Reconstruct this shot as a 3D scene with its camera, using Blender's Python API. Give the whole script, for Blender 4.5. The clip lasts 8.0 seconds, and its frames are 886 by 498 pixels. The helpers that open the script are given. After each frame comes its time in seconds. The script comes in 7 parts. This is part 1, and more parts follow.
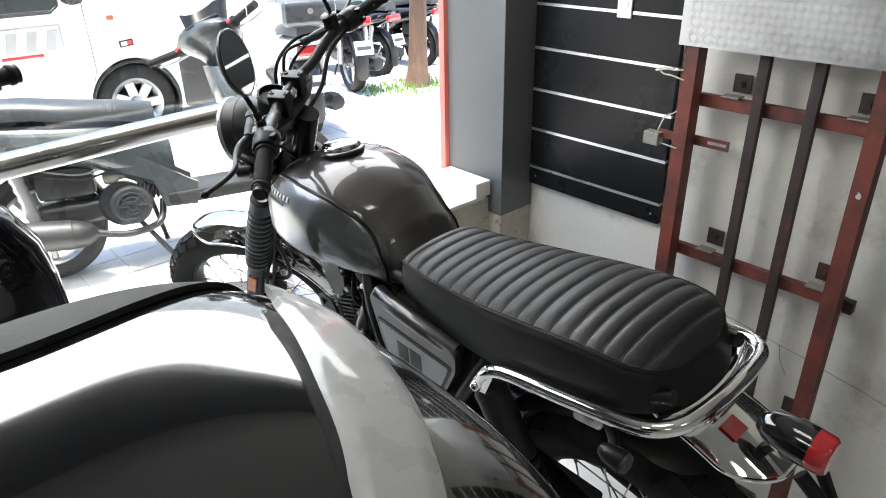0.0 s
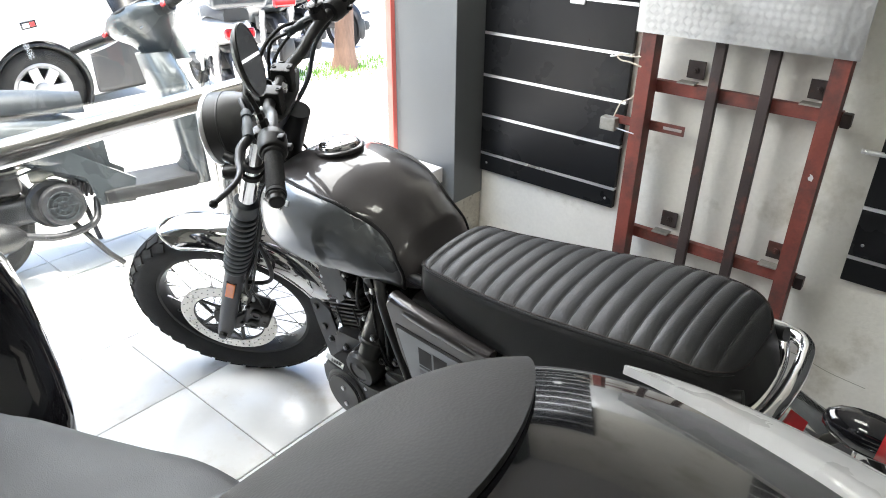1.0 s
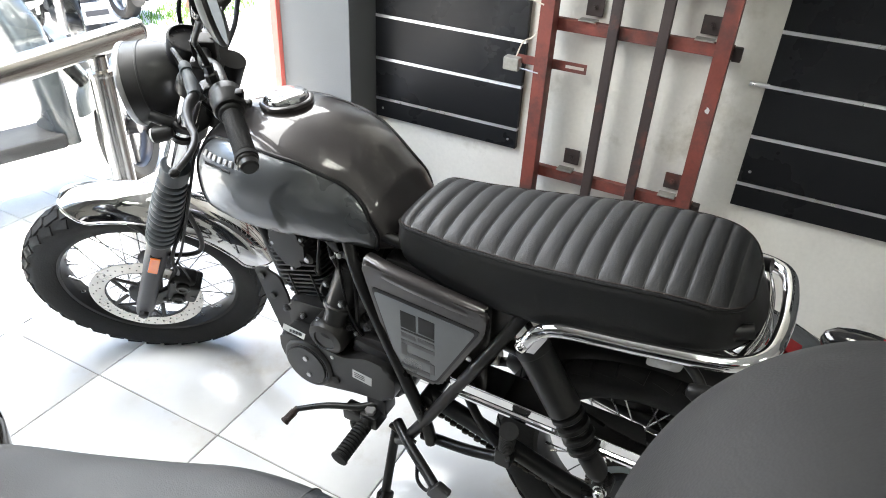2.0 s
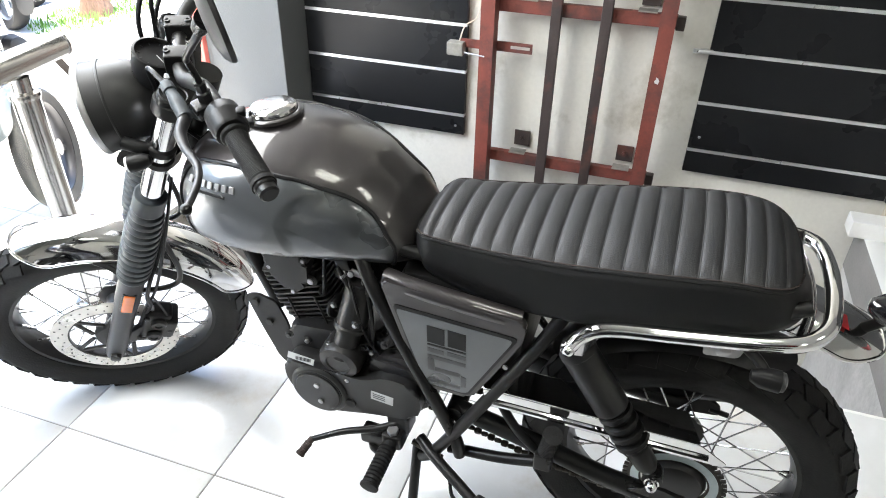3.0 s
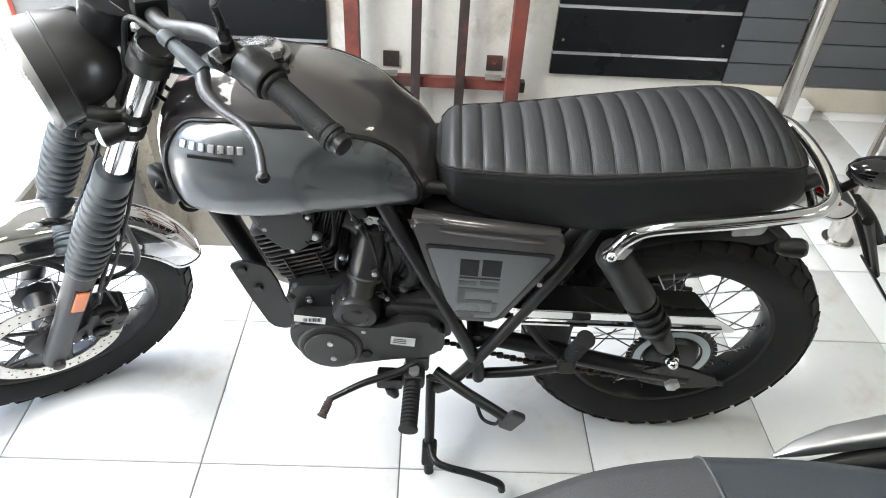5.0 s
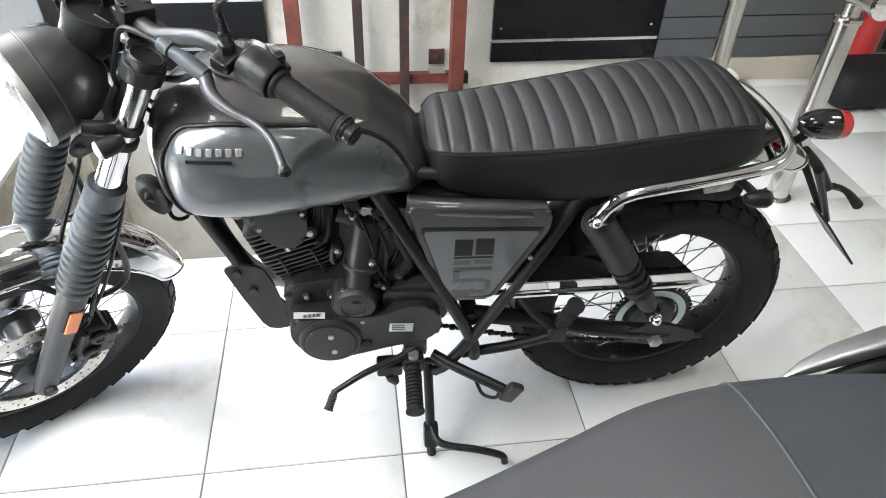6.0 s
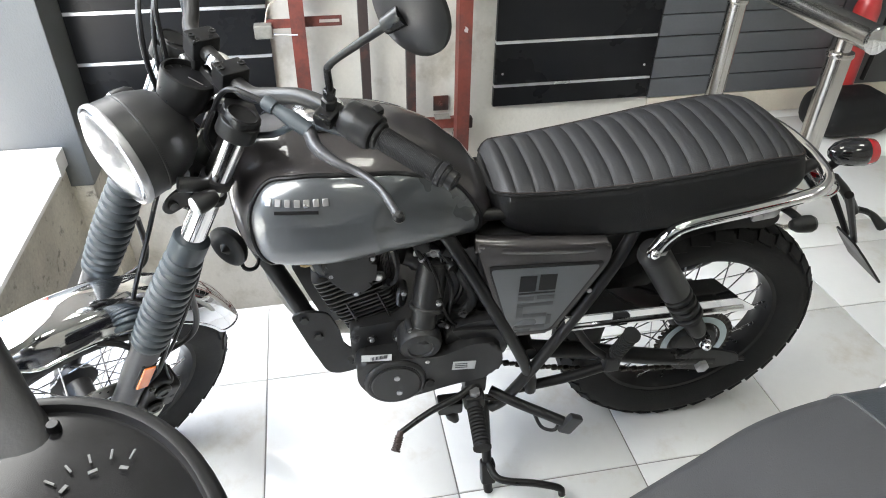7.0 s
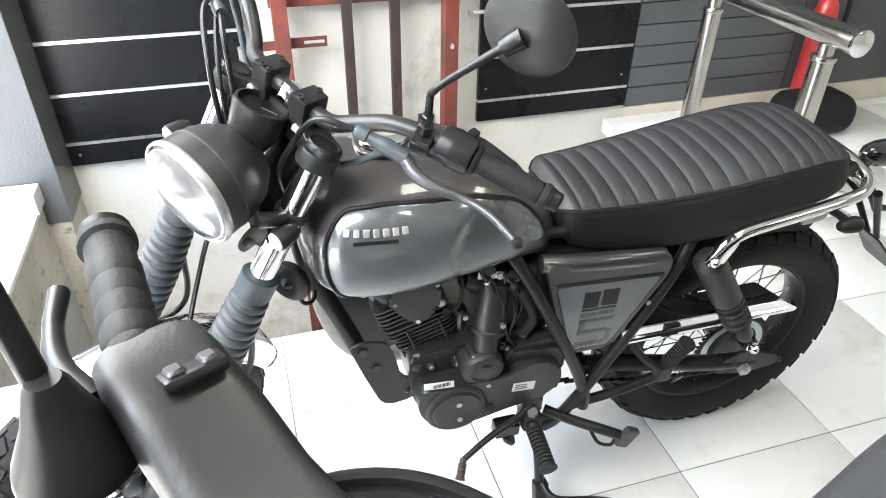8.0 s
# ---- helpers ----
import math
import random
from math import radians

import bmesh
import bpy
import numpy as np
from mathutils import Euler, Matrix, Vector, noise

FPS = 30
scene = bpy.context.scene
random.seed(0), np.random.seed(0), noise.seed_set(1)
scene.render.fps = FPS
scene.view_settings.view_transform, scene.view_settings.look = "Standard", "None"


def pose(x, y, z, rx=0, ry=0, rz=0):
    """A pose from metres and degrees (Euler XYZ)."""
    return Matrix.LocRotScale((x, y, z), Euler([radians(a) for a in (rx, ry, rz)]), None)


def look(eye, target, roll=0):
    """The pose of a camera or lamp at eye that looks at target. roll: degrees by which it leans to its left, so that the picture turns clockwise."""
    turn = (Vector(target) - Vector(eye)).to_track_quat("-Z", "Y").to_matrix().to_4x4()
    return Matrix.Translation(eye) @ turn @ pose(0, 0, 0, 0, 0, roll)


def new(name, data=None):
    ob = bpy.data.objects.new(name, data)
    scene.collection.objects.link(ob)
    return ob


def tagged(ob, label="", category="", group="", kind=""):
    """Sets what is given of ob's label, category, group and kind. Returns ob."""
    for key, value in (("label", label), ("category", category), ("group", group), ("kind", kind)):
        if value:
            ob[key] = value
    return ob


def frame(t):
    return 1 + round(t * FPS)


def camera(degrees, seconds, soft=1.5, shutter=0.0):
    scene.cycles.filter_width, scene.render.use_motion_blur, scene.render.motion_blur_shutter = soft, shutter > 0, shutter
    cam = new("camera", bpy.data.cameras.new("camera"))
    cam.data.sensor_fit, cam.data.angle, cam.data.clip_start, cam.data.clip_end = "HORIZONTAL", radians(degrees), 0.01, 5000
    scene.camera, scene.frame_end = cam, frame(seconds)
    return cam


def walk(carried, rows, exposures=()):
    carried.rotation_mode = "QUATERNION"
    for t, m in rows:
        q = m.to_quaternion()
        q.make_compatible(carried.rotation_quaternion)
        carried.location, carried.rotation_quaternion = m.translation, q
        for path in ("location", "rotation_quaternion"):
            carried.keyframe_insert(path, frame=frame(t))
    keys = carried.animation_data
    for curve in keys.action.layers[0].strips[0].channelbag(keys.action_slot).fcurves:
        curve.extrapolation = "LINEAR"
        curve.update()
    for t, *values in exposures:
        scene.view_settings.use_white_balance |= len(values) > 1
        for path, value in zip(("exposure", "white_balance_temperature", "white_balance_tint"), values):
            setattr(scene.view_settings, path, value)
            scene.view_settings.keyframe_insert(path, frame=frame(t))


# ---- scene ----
cam = camera(66.2, 8.0, soft=1.0)
PATH = [
    (0, (0.093, -0.241, 1.419), (1.294, 1.088, 0.53), -1.0),
    (0.5, (0.003, -0.149, 1.43), (1.32, 1.081, 0.562), -0.7),
    (1, (-0.006, -0.046, 1.434), (1.353, 1.082, 0.495), 0.6),
    (1.5, (-0.009, 0.036, 1.42), (1.386, 1.031, 0.39), 0.8),
    (2, (-0.075, 0.169, 1.419), (1.441, 0.914, 0.349), 3.1),
    (3.5, (-0.066, 0.463, 1.41), (1.526, 0.934, 0.295), 0.2),
    (4, (-0.039, 0.578, 1.417), (1.54, 1.017, 0.27), -1.0),
    (4.5, (-0.067, 0.667, 1.411), (1.525, 0.965, 0.237), -0.2),
    (5, (-0.105, 0.743, 1.399), (1.443, 0.686, 0.133), 3.5),
    (6.5, (-0.162, 0.918, 1.409), (1.385, 0.64, 0.172), 1.8),
    (7, (-0.165, 1.019, 1.423), (1.431, 0.7, 0.262), 0.8),
    (7.5, (-0.15, 1.104, 1.428), (1.443, 0.709, 0.285), 1.0),
    (8, (-0.084, 1.223, 1.42), (1.497, 0.742, 0.293), 0.7),
]
walk(cam, [(t, look(eye, target, roll)) for t, eye, target, roll in PATH], [(0.0, 2.3, 6850, 10), (0.5, 2.6, 6850, 10), (1.0, 2.8, 6850, 10), (2.0, 3.0, 6850, 10), (4.5, 3.4, 6850, 10), (6.5, 3.2, 6850, 10), (7.0, 3.15, 6850, 10), (8.0, 3.65, 6850, 10)])

# ---- world and light ----
world = bpy.data.worlds.new("sky")
scene.world = world
world.use_nodes = True
wn = world.node_tree.nodes
sky = wn.new("ShaderNodeTexSky")
sky.sky_type = "NISHITA"
sky.sun_disc = False
sky.sun_elevation = radians(82)
sky.sun_rotation = radians(281)
world.node_tree.links.new(sky.outputs[0], wn["Background"].inputs[0])
wn["Background"].inputs[1].default_value = 0.15

sun_data = bpy.data.lights.new("sun", "SUN")
sun_data.energy, sun_data.angle, sun_data.color = 4.0, radians(12), (1.0, 0.97, 0.92)
sun = new("sun", sun_data)
sun.matrix_world = look((-1.6, 0.3, 12), (0, 0, 0))

# added area lamp standing in for sky light, in the shop front's upper opening
sky_in = bpy.data.lights.new("front_sky_fill", "AREA")
sky_in.shape, sky_in.size, sky_in.size_y, sky_in.energy, sky_in.color = "RECTANGLE", 2.8, 0.95, 13.0, (0.95, 0.98, 1.0)
front_light = new("front_sky_fill", sky_in)
front_light.matrix_world = look((1.15, 2.02, 1.92), (1.25, 0.7, 0.2))


# ---- materials ----
def mat(name, color, rough=0.5, metal=0.0, vary=0.12, scale=6.0, fine=90.0, bump=0.0, coat=0.0, dirt=None, dirt_amount=0.0,
        dirt_scale=2.0, random_tint=0.0, rough_vary=0.08, streak=None, spec=0.5, bump_scale=None):
    m = bpy.data.materials.new(name)
    m.use_nodes = True
    nt = m.node_tree
    n, l = nt.nodes, nt.links
    b = n["Principled BSDF"]
    b.inputs["Metallic"].default_value = metal
    b.inputs["Coat Weight"].default_value = coat
    b.inputs["Coat Roughness"].default_value = 0.04
    b.inputs["Specular IOR Level"].default_value = spec
    tc = n.new("ShaderNodeTexCoord")
    mp = n.new("ShaderNodeMapping")
    if streak:
        mp.inputs["Scale"].default_value = streak
    l.new(tc.outputs["Object"], mp.inputs[0])

    def noise_tex(s, detail=4.0):
        t = n.new("ShaderNodeTexNoise")
        t.inputs["Scale"].default_value, t.inputs["Detail"].default_value = s, detail
        l.new(mp.outputs[0], t.inputs["Vector"])
        return t

    big, small = noise_tex(scale), noise_tex(fine, 2.0)
    add = n.new("ShaderNodeMath")
    add.operation = "MULTIPLY_ADD"
    l.new(small.outputs["Fac"], add.inputs[0])
    add.inputs[1].default_value = 0.4
    l.new(big.outputs["Fac"], add.inputs[2])
    rng = n.new("ShaderNodeMapRange")
    rng.inputs["From Min"].default_value, rng.inputs["From Max"].default_value = 0.4, 1.0
    rng.inputs["To Min"].default_value, rng.inputs["To Max"].default_value = 1 - vary, 1 + vary
    l.new(add.outputs[0], rng.inputs["Value"])
    val = rng.outputs[0]
    if random_tint:
        oi = n.new("ShaderNodeObjectInfo")
        r2 = n.new("ShaderNodeMapRange")
        r2.inputs["To Min"].default_value, r2.inputs["To Max"].default_value = 1 - random_tint, 1 + random_tint
        l.new(oi.outputs["Random"], r2.inputs["Value"])
        mul = n.new("ShaderNodeMath")
        mul.operation = "MULTIPLY"
        l.new(val, mul.inputs[0])
        l.new(r2.outputs[0], mul.inputs[1])
        val = mul.outputs[0]
    mix = n.new("ShaderNodeMix")
    mix.data_type, mix.blend_type = "RGBA", "MULTIPLY"
    mix.inputs["Factor"].default_value = 1.0
    mix.inputs[6].default_value = (*color, 1)
    l.new(val, mix.inputs[7])
    col = mix.outputs[2]
    if dirt:
        dn = noise_tex(dirt_scale, 8.0)
        dn.inputs["Roughness"].default_value = 0.65
        ramp = n.new("ShaderNodeMapRange")
        ramp.inputs["From Min"].default_value = 0.66 - 0.3 * dirt_amount
        ramp.inputs["From Max"].default_value = 0.78 - 0.2 * dirt_amount
        ramp.inputs["To Max"].default_value = 0.85
        l.new(dn.outputs["Fac"], ramp.inputs["Value"])
        dm = n.new("ShaderNodeMix")
        dm.data_type = "RGBA"
        l.new(ramp.outputs[0], dm.inputs["Factor"])
        l.new(col, dm.inputs[6])
        dm.inputs[7].default_value = (*dirt, 1)
        col = dm.outputs[2]
    l.new(col, b.inputs["Base Color"])
    rr = n.new("ShaderNodeMapRange")
    rr.inputs["From Min"].default_value, rr.inputs["From Max"].default_value = 0.3, 0.7
    rr.inputs["To Min"].default_value, rr.inputs["To Max"].default_value = max(0.0, rough - rough_vary), min(1.0, rough + rough_vary)
    l.new(big.outputs["Fac"], rr.inputs["Value"])
    l.new(rr.outputs[0], b.inputs["Roughness"])
    if bump:
        bp = n.new("ShaderNodeBump")
        bp.inputs["Strength"].default_value = 1.0
        bp.inputs["Distance"].default_value = bump
        src = small
        if bump_scale:
            src = n.new("ShaderNodeTexVoronoi")
            src.inputs["Scale"].default_value = bump_scale
            l.new(mp.outputs[0], src.inputs["Vector"])
            l.new(src.outputs["Distance"], bp.inputs["Height"])
        else:
            l.new(small.outputs["Fac"], bp.inputs["Height"])
        l.new(bp.outputs[0], b.inputs["Normal"])
    return m


def glow(name, color, strength):
    m = bpy.data.materials.new(name)
    m.use_nodes = True
    b = m.node_tree.nodes["Principled BSDF"]
    b.inputs["Base Color"].default_value = (*color, 1)
    b.inputs["Emission Color"].default_value = (*color, 1)
    b.inputs["Emission Strength"].default_value = strength
    return m


def clear(name, color, rough=0.0, ior=1.45):
    m = bpy.data.materials.new(name)
    m.use_nodes = True
    b = m.node_tree.nodes["Principled BSDF"]
    b.inputs["Base Color"].default_value = (*color, 1)
    b.inputs["Roughness"].default_value = rough
    b.inputs["IOR"].default_value = ior
    b.inputs["Transmission Weight"].default_value = 1.0
    return m


M_TILE = mat("glazed_tile", (0.74, 0.74, 0.73), 0.16, vary=0.04, scale=3.0, fine=40, random_tint=0.025, dirt=(0.56, 0.51, 0.44), dirt_amount=0.34, dirt_scale=3.0)
M_GROUT = mat("grout", (0.22, 0.21, 0.2), 0.85, vary=0.2)
M_PAVE = mat("paving", (0.66, 0.65, 0.62), 0.8, vary=0.15, scale=3, bump=0.002, random_tint=0.05)
M_ROAD = mat("asphalt", (0.36, 0.36, 0.35), 0.85, vary=0.2, scale=0.8, fine=60, bump=0.003)
M_WALL = mat("old_white_wall", (0.63, 0.61, 0.555), 0.7, vary=0.1, scale=2.2, fine=60, bump=0.0015, dirt=(0.36, 0.33, 0.26), dirt_amount=0.42, dirt_scale=2.8)
M_STAIN = mat("stained_plaster", (0.5, 0.47, 0.4), 0.8, vary=0.25, scale=5, fine=70, bump=0.004, dirt=(0.06, 0.055, 0.045), dirt_amount=0.3, dirt_scale=22)
M_CONC = mat("pit_concrete", (0.45, 0.44, 0.42), 0.8, vary=0.2, scale=3, fine=50, bump=0.002, dirt=(0.3, 0.29, 0.27), dirt_amount=0.4)
M_GREY = mat("grey_wall_paint", (0.108, 0.114, 0.114), 0.42, vary=0.08, scale=3, fine=160, bump=0.0012)
M_DARKWALL = mat("dark_wall_paint", (0.07, 0.072, 0.078), 0.5, vary=0.1, scale=3, fine=120, bump=0.001)
M_CEIL = mat("ceiling_paint", (0.42, 0.42, 0.41), 0.8, vary=0.05)
M_SLAT = mat("black_laminate", (0.008, 0.0085, 0.0095), 0.28, vary=0.1, scale=4, random_tint=0.1, rough_vary=0.015, spec=0.2)
M_GSLAT = mat("grey_laminate", (0.085, 0.089, 0.096), 0.4, vary=0.12, scale=4, random_tint=0.06)
M_ALU = mat("aluminium", (0.78, 0.79, 0.8), 0.32, 1.0, vary=0.06)
M_CHECK = mat("chequer_plate", (0.52, 0.52, 0.515), 0.42, 1.0, vary=0.12, scale=5, rough_vary=0.12)
M_STEEL = mat("stainless", (0.62, 0.6, 0.57), 0.2, 1.0, vary=0.08, scale=8, streak=(1, 1, 1), rough_vary=0.06)
M_OXIDE = mat("red_oxide", (0.17, 0.038, 0.026), 0.6, vary=0.25, scale=7, dirt=(0.03, 0.022, 0.02), dirt_amount=0.75, dirt_scale=4.5, bump=0.001)
M_RUST = mat("dark_rusty_steel", (0.035, 0.024, 0.022), 0.55, vary=0.3, scale=6, dirt=(0.16, 0.045, 0.03), dirt_amount=0.35, dirt_scale=3.5, bump=0.001)
M_ZINC = mat("grimy_zinc", (0.3, 0.29, 0.26), 0.55, 0.6, vary=0.3, scale=20)
M_BEIGE = mat("beige_skirting", (0.55, 0.5, 0.42), 0.5, vary=0.1)
M_WHITE = mat("white_marble", (0.8, 0.79, 0.77), 0.22, vary=0.06, scale=4)
M_PLASTIC_W = mat("white_plastic", (0.75, 0.75, 0.73), 0.4, vary=0.03)
M_REDP = mat("red_paint", (0.45, 0.035, 0.035), 0.35, vary=0.08, coat=0.3)
M_CHROME = mat("chrome", (0.8, 0.8, 0.81), 0.06, 1.0, vary=0.05, scale=12, rough_vary=0.03)
M_BROWN = mat("brown_metallic_paint", (0.044, 0.0395, 0.0405), 0.38, 0.4, vary=0.1, scale=4, fine=900, coat=1.0)
M_TGREY = mat("grey_metallic_paint", (0.108, 0.115, 0.123), 0.32, 0.5, vary=0.06, scale=4, fine=900, coat=1.0)
M_SATIN = mat("satin_black", (0.011, 0.011, 0.0115), 0.34, vary=0.2, scale=12, fine=200, spec=0.3)
M_MATTE = mat("matte_black_metal", (0.016, 0.016, 0.0165), 0.40, 0.0, spec=0.45, vary=0.2, scale=14, fine=300, bump=0.00008)
M_GREYMET = mat("dark_grey_alloy", (0.06, 0.06, 0.064), 0.4, 0.6, vary=0.12, scale=14, fine=300, bump=0.0002)
M_RUBBER = mat("tyre_rubber", (0.010, 0.010, 0.0105), 0.66, spec=0.3, vary=0.2, scale=10, fine=220, bump=0.0006)
M_GAITER = mat("gaiter_rubber", (0.024, 0.032, 0.038), 0.48, vary=0.15, scale=10)
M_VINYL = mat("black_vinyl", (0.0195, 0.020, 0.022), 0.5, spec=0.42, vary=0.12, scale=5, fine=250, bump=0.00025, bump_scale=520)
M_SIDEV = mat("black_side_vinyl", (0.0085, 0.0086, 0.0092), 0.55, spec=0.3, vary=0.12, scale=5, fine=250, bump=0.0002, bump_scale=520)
M_STITCH = mat("dark_thread", (0.05, 0.035, 0.032), 0.8, vary=0.2)
M_SILVER = mat("silver_alloy", (0.45, 0.45, 0.46), 0.34, 0.9, vary=0.08)
M_SPOKE = mat("spoke_steel", (0.55, 0.55, 0.56), 0.25, 1.0, vary=0.05)
M_DISC = mat("brake_disc", (0.6, 0.58, 0.54), 0.3, 0.9, vary=0.12, scale=20)
M_GLOSS = mat("gloss_black_paint", (0.008, 0.008, 0.01), 0.1, vary=0.1, coat=1.0, rough_vary=0.03)
M_DASH = mat("dash_black_plastic", (0.015, 0.015, 0.016), 0.45, vary=0.15, scale=10, fine=300, bump=0.0002)
M_SSEAT = mat("scooter_seat_vinyl", (0.036, 0.037, 0.04), 0.6, vary=0.1, scale=5, fine=300, bump=0.0002, bump_scale=600)
M_SSEAT2 = mat("scooter_seat_dark_vinyl", (0.035, 0.04, 0.045), 0.4, vary=0.1, scale=5, fine=300, bump=0.0002, bump_scale=600)
M_AMBER = mat("amber_reflector", (0.85, 0.2, 0.04), 0.2, vary=0.08, coat=1.0)
M_REDLENS = mat("red_lens", (0.42, 0.015, 0.02), 0.12, vary=0.08, coat=1.0)
M_CLEARLENS = mat("pale_lens", (0.88, 0.885, 0.89), 0.22, 0.0, vary=0.12, scale=30, coat=0.6)
M_LABEL = mat("white_label", (0.5, 0.51, 0.51), 0.4, vary=0.04)
M_INK = mat("black_ink", (0.007, 0.007, 0.008), 0.35, vary=0.05, spec=0.3)
M_INKGREY = mat("dark_grey_ink", (0.05, 0.052, 0.056), 0.35, vary=0.05)
M_SILVERINK = mat("silver_badge", (0.5, 0.49, 0.49), 0.3, 0.8, vary=0.05)
M_CHAIN = mat("chain_steel", (0.05, 0.045, 0.04), 0.45, 0.8, vary=0.3, scale=40)
M_GLASS = clear("clear_glass", (0.93, 0.96, 0.95))
M_LENS = clear("lamp_glass", (0.97, 0.98, 1.0), 0.12)
# diffuse white: the bright outdoor reflection is put into the base colour
M_REFLECT = mat("lamp_reflector", (0.92, 0.92, 0.93), 0.5, 0.0, vary=0.06, scale=30)
M_FOLDSHEEN = mat("grey_seam_line", (0.05, 0.05, 0.053), 0.7, vary=0.2)
M_GUIDE = mat("red_guide_paint", (0.72, 0.17, 0.14), 0.45, vary=0.08)
M_MIRROR = mat("mirror", (0.85, 0.86, 0.86), 0.02, 1.0, vary=0.01, rough_vary=0.01)
M_VAN = mat("white_van_paint", (0.8, 0.8, 0.79), 0.2, vary=0.03, coat=0.6)
M_DKGLASS = mat("dark_window_glass", (0.05, 0.06, 0.06), 0.05, vary=0.1, coat=1.0)
M_SCGREY = mat("grey_scooter_paint", (0.048, 0.056, 0.061), 0.3, vary=0.08, coat=0.7)
M_BARK = mat("bark", (0.125, 0.075, 0.052), 0.9, vary=0.4, scale=9, fine=60, bump=0.01, streak=(1, 1, 0.2))
M_GRASS = mat("grass", (0.1, 0.22, 0.035), 0.7, vary=0.3, scale=10)
M_TEAL = mat("teal_cloth", (0.03, 0.3, 0.28), 0.7)
M_BACKDROP = mat("pale_backdrop", (0.6, 0.58, 0.54), 0.8, vary=0.15, scale=0.7)
M_LAMP = glow("fluorescent_tube", (0.96, 1.0, 0.96), 4.0)
M_BRASS = mat("brass_pipe", (0.4, 0.28, 0.12), 0.35, 0.9, vary=0.2)


# ---- mesh helpers ----
def finish(bm, angle=38):
    bmesh.ops.recalc_face_normals(bm, faces=bm.faces)
    lim = radians(angle)
    for f in bm.faces:
        f.smooth = True
    for e in bm.edges:
        e.smooth = len(e.link_faces) == 2 and e.calc_face_angle(0) < lim


def part(name, bm, material, parent=None, label="", angle=38):
    finish(bm, angle)
    me = bpy.data.meshes.new(name)
    bm.to_mesh(me)
    bm.free()
    me.materials.append(material)
    ob = new(name, me)
    areas = [f.area for f in me.polygons]
    if 4 < len(areas) < 4000 and max(areas) > 12 * min(areas):
        wn_mod = ob.modifiers.new("flat_faces", "WEIGHTED_NORMAL")
        wn_mod.keep_sharp = True
    ob.parent = parent
    if label:
        ob["label"] = label
    return ob


def thing(name, m, label, category, group="", kind=""):
    ob = new(name)
    ob.empty_display_size = 0.05
    ob.matrix_world = m
    return tagged(ob, label, category, group, kind)


def xf(bm, m, verts=None):
    bmesh.ops.transform(bm, matrix=m, verts=verts or bm.verts)
    return bm


def add_box(bm, size, m=None, bevel=0.0, seg=2):
    r = bmesh.ops.create_cube(bm, size=1.0)
    v = r["verts"]
    bmesh.ops.scale(bm, vec=size, verts=v)
    if bevel:
        es = list({e for a in v for e in a.link_edges})
        g = bmesh.ops.bevel(bm, geom=es, offset=bevel, segments=seg, profile=0.5, affect="EDGES", clamp_overlap=True)
        v = list({a for f in g["faces"] for a in f.verts} | {a for a in v if a.is_valid})
    if m is not None:
        bmesh.ops.transform(bm, matrix=m, verts=v)
    return v


def box(size, m=None, bevel=0.0, seg=2):
    bm = bmesh.new()
    add_box(bm, size, m, bevel, seg)
    return bm


def span(lo, hi, bevel=0.0, seg=2):
    lo, hi = Vector(lo), Vector(hi)
    return box(hi - lo, Matrix.Translation((lo + hi) / 2), bevel, seg)


def rings(bm, loops, close=False, cap=True):
    """Skins closed rings of equal count."""
    vs = [[bm.verts.new(p) for p in ring] for ring in loops]
    k = len(vs[0])
    pairs = list(zip(vs, vs[1:])) + ([(vs[-1], vs[0])] if close else [])
    for a, b in pairs:
        for i in range(k):
            j = (i + 1) % k
            bm.faces.new((a[i], a[j], b[j], b[i]))
    if cap and not close:
        bm.faces.new(vs[0][::-1])
        bm.faces.new(vs[-1])
    return [v for ring in vs for v in ring]


def smooth_path(pts, step=8):
    pts = [Vector(p) for p in pts]
    if len(pts) < 3:
        return pts
    ext = [2 * pts[0] - pts[1]] + pts + [2 * pts[-1] - pts[-2]]
    out = []
    for a, b, c, d in zip(ext, ext[1:], ext[2:], ext[3:]):
        for i in range(step):
            t = i / step
            out.append(0.5 * ((2 * b) + (c - a) * t + (2 * a - 5 * b + 4 * c - d) * t * t + (3 * b - a - 3 * c + d) * t ** 3))
    return out + [pts[-1]]


def add_tube(bm, pts, r, seg=10, smooth=True, step=8, close=False, cap=True):
    """A round bar along points; r may be a number or a list over the given points."""
    n0 = len(pts)
    path = smooth_path(pts, step) if smooth and n0 > 2 else [Vector(p) for p in pts]
    n = len(path)
    if isinstance(r, (int, float)):
        rad = [r] * n
    else:
        rad = [float(np.interp(i / max(1, n - 1) * (n0 - 1), range(n0), r)) for i in range(n)]
    loops, up = [], None
    for i, p in enumerate(path):
        if close:
            t = path[(i + 1) % n] - path[i - 1]
        else:
            t = path[min(i + 1, n - 1)] - path[max(i - 1, 0)]
        t.normalize()
        if up is None:
            up = t.orthogonal().normalized()
        up = (up - t * up.dot(t)).normalized()
        side = t.cross(up)
        loops.append([p + rad[i] * (math.cos(a) * up + math.sin(a) * side) for a in [2 * math.pi * k / seg for k in range(seg)]])
    return rings(bm, loops, close, cap)


def tube(pts, r, seg=10, smooth=True, step=8, close=False):
    bm = bmesh.new()
    add_tube(bm, pts, r, seg, smooth, step, close)
    return bm


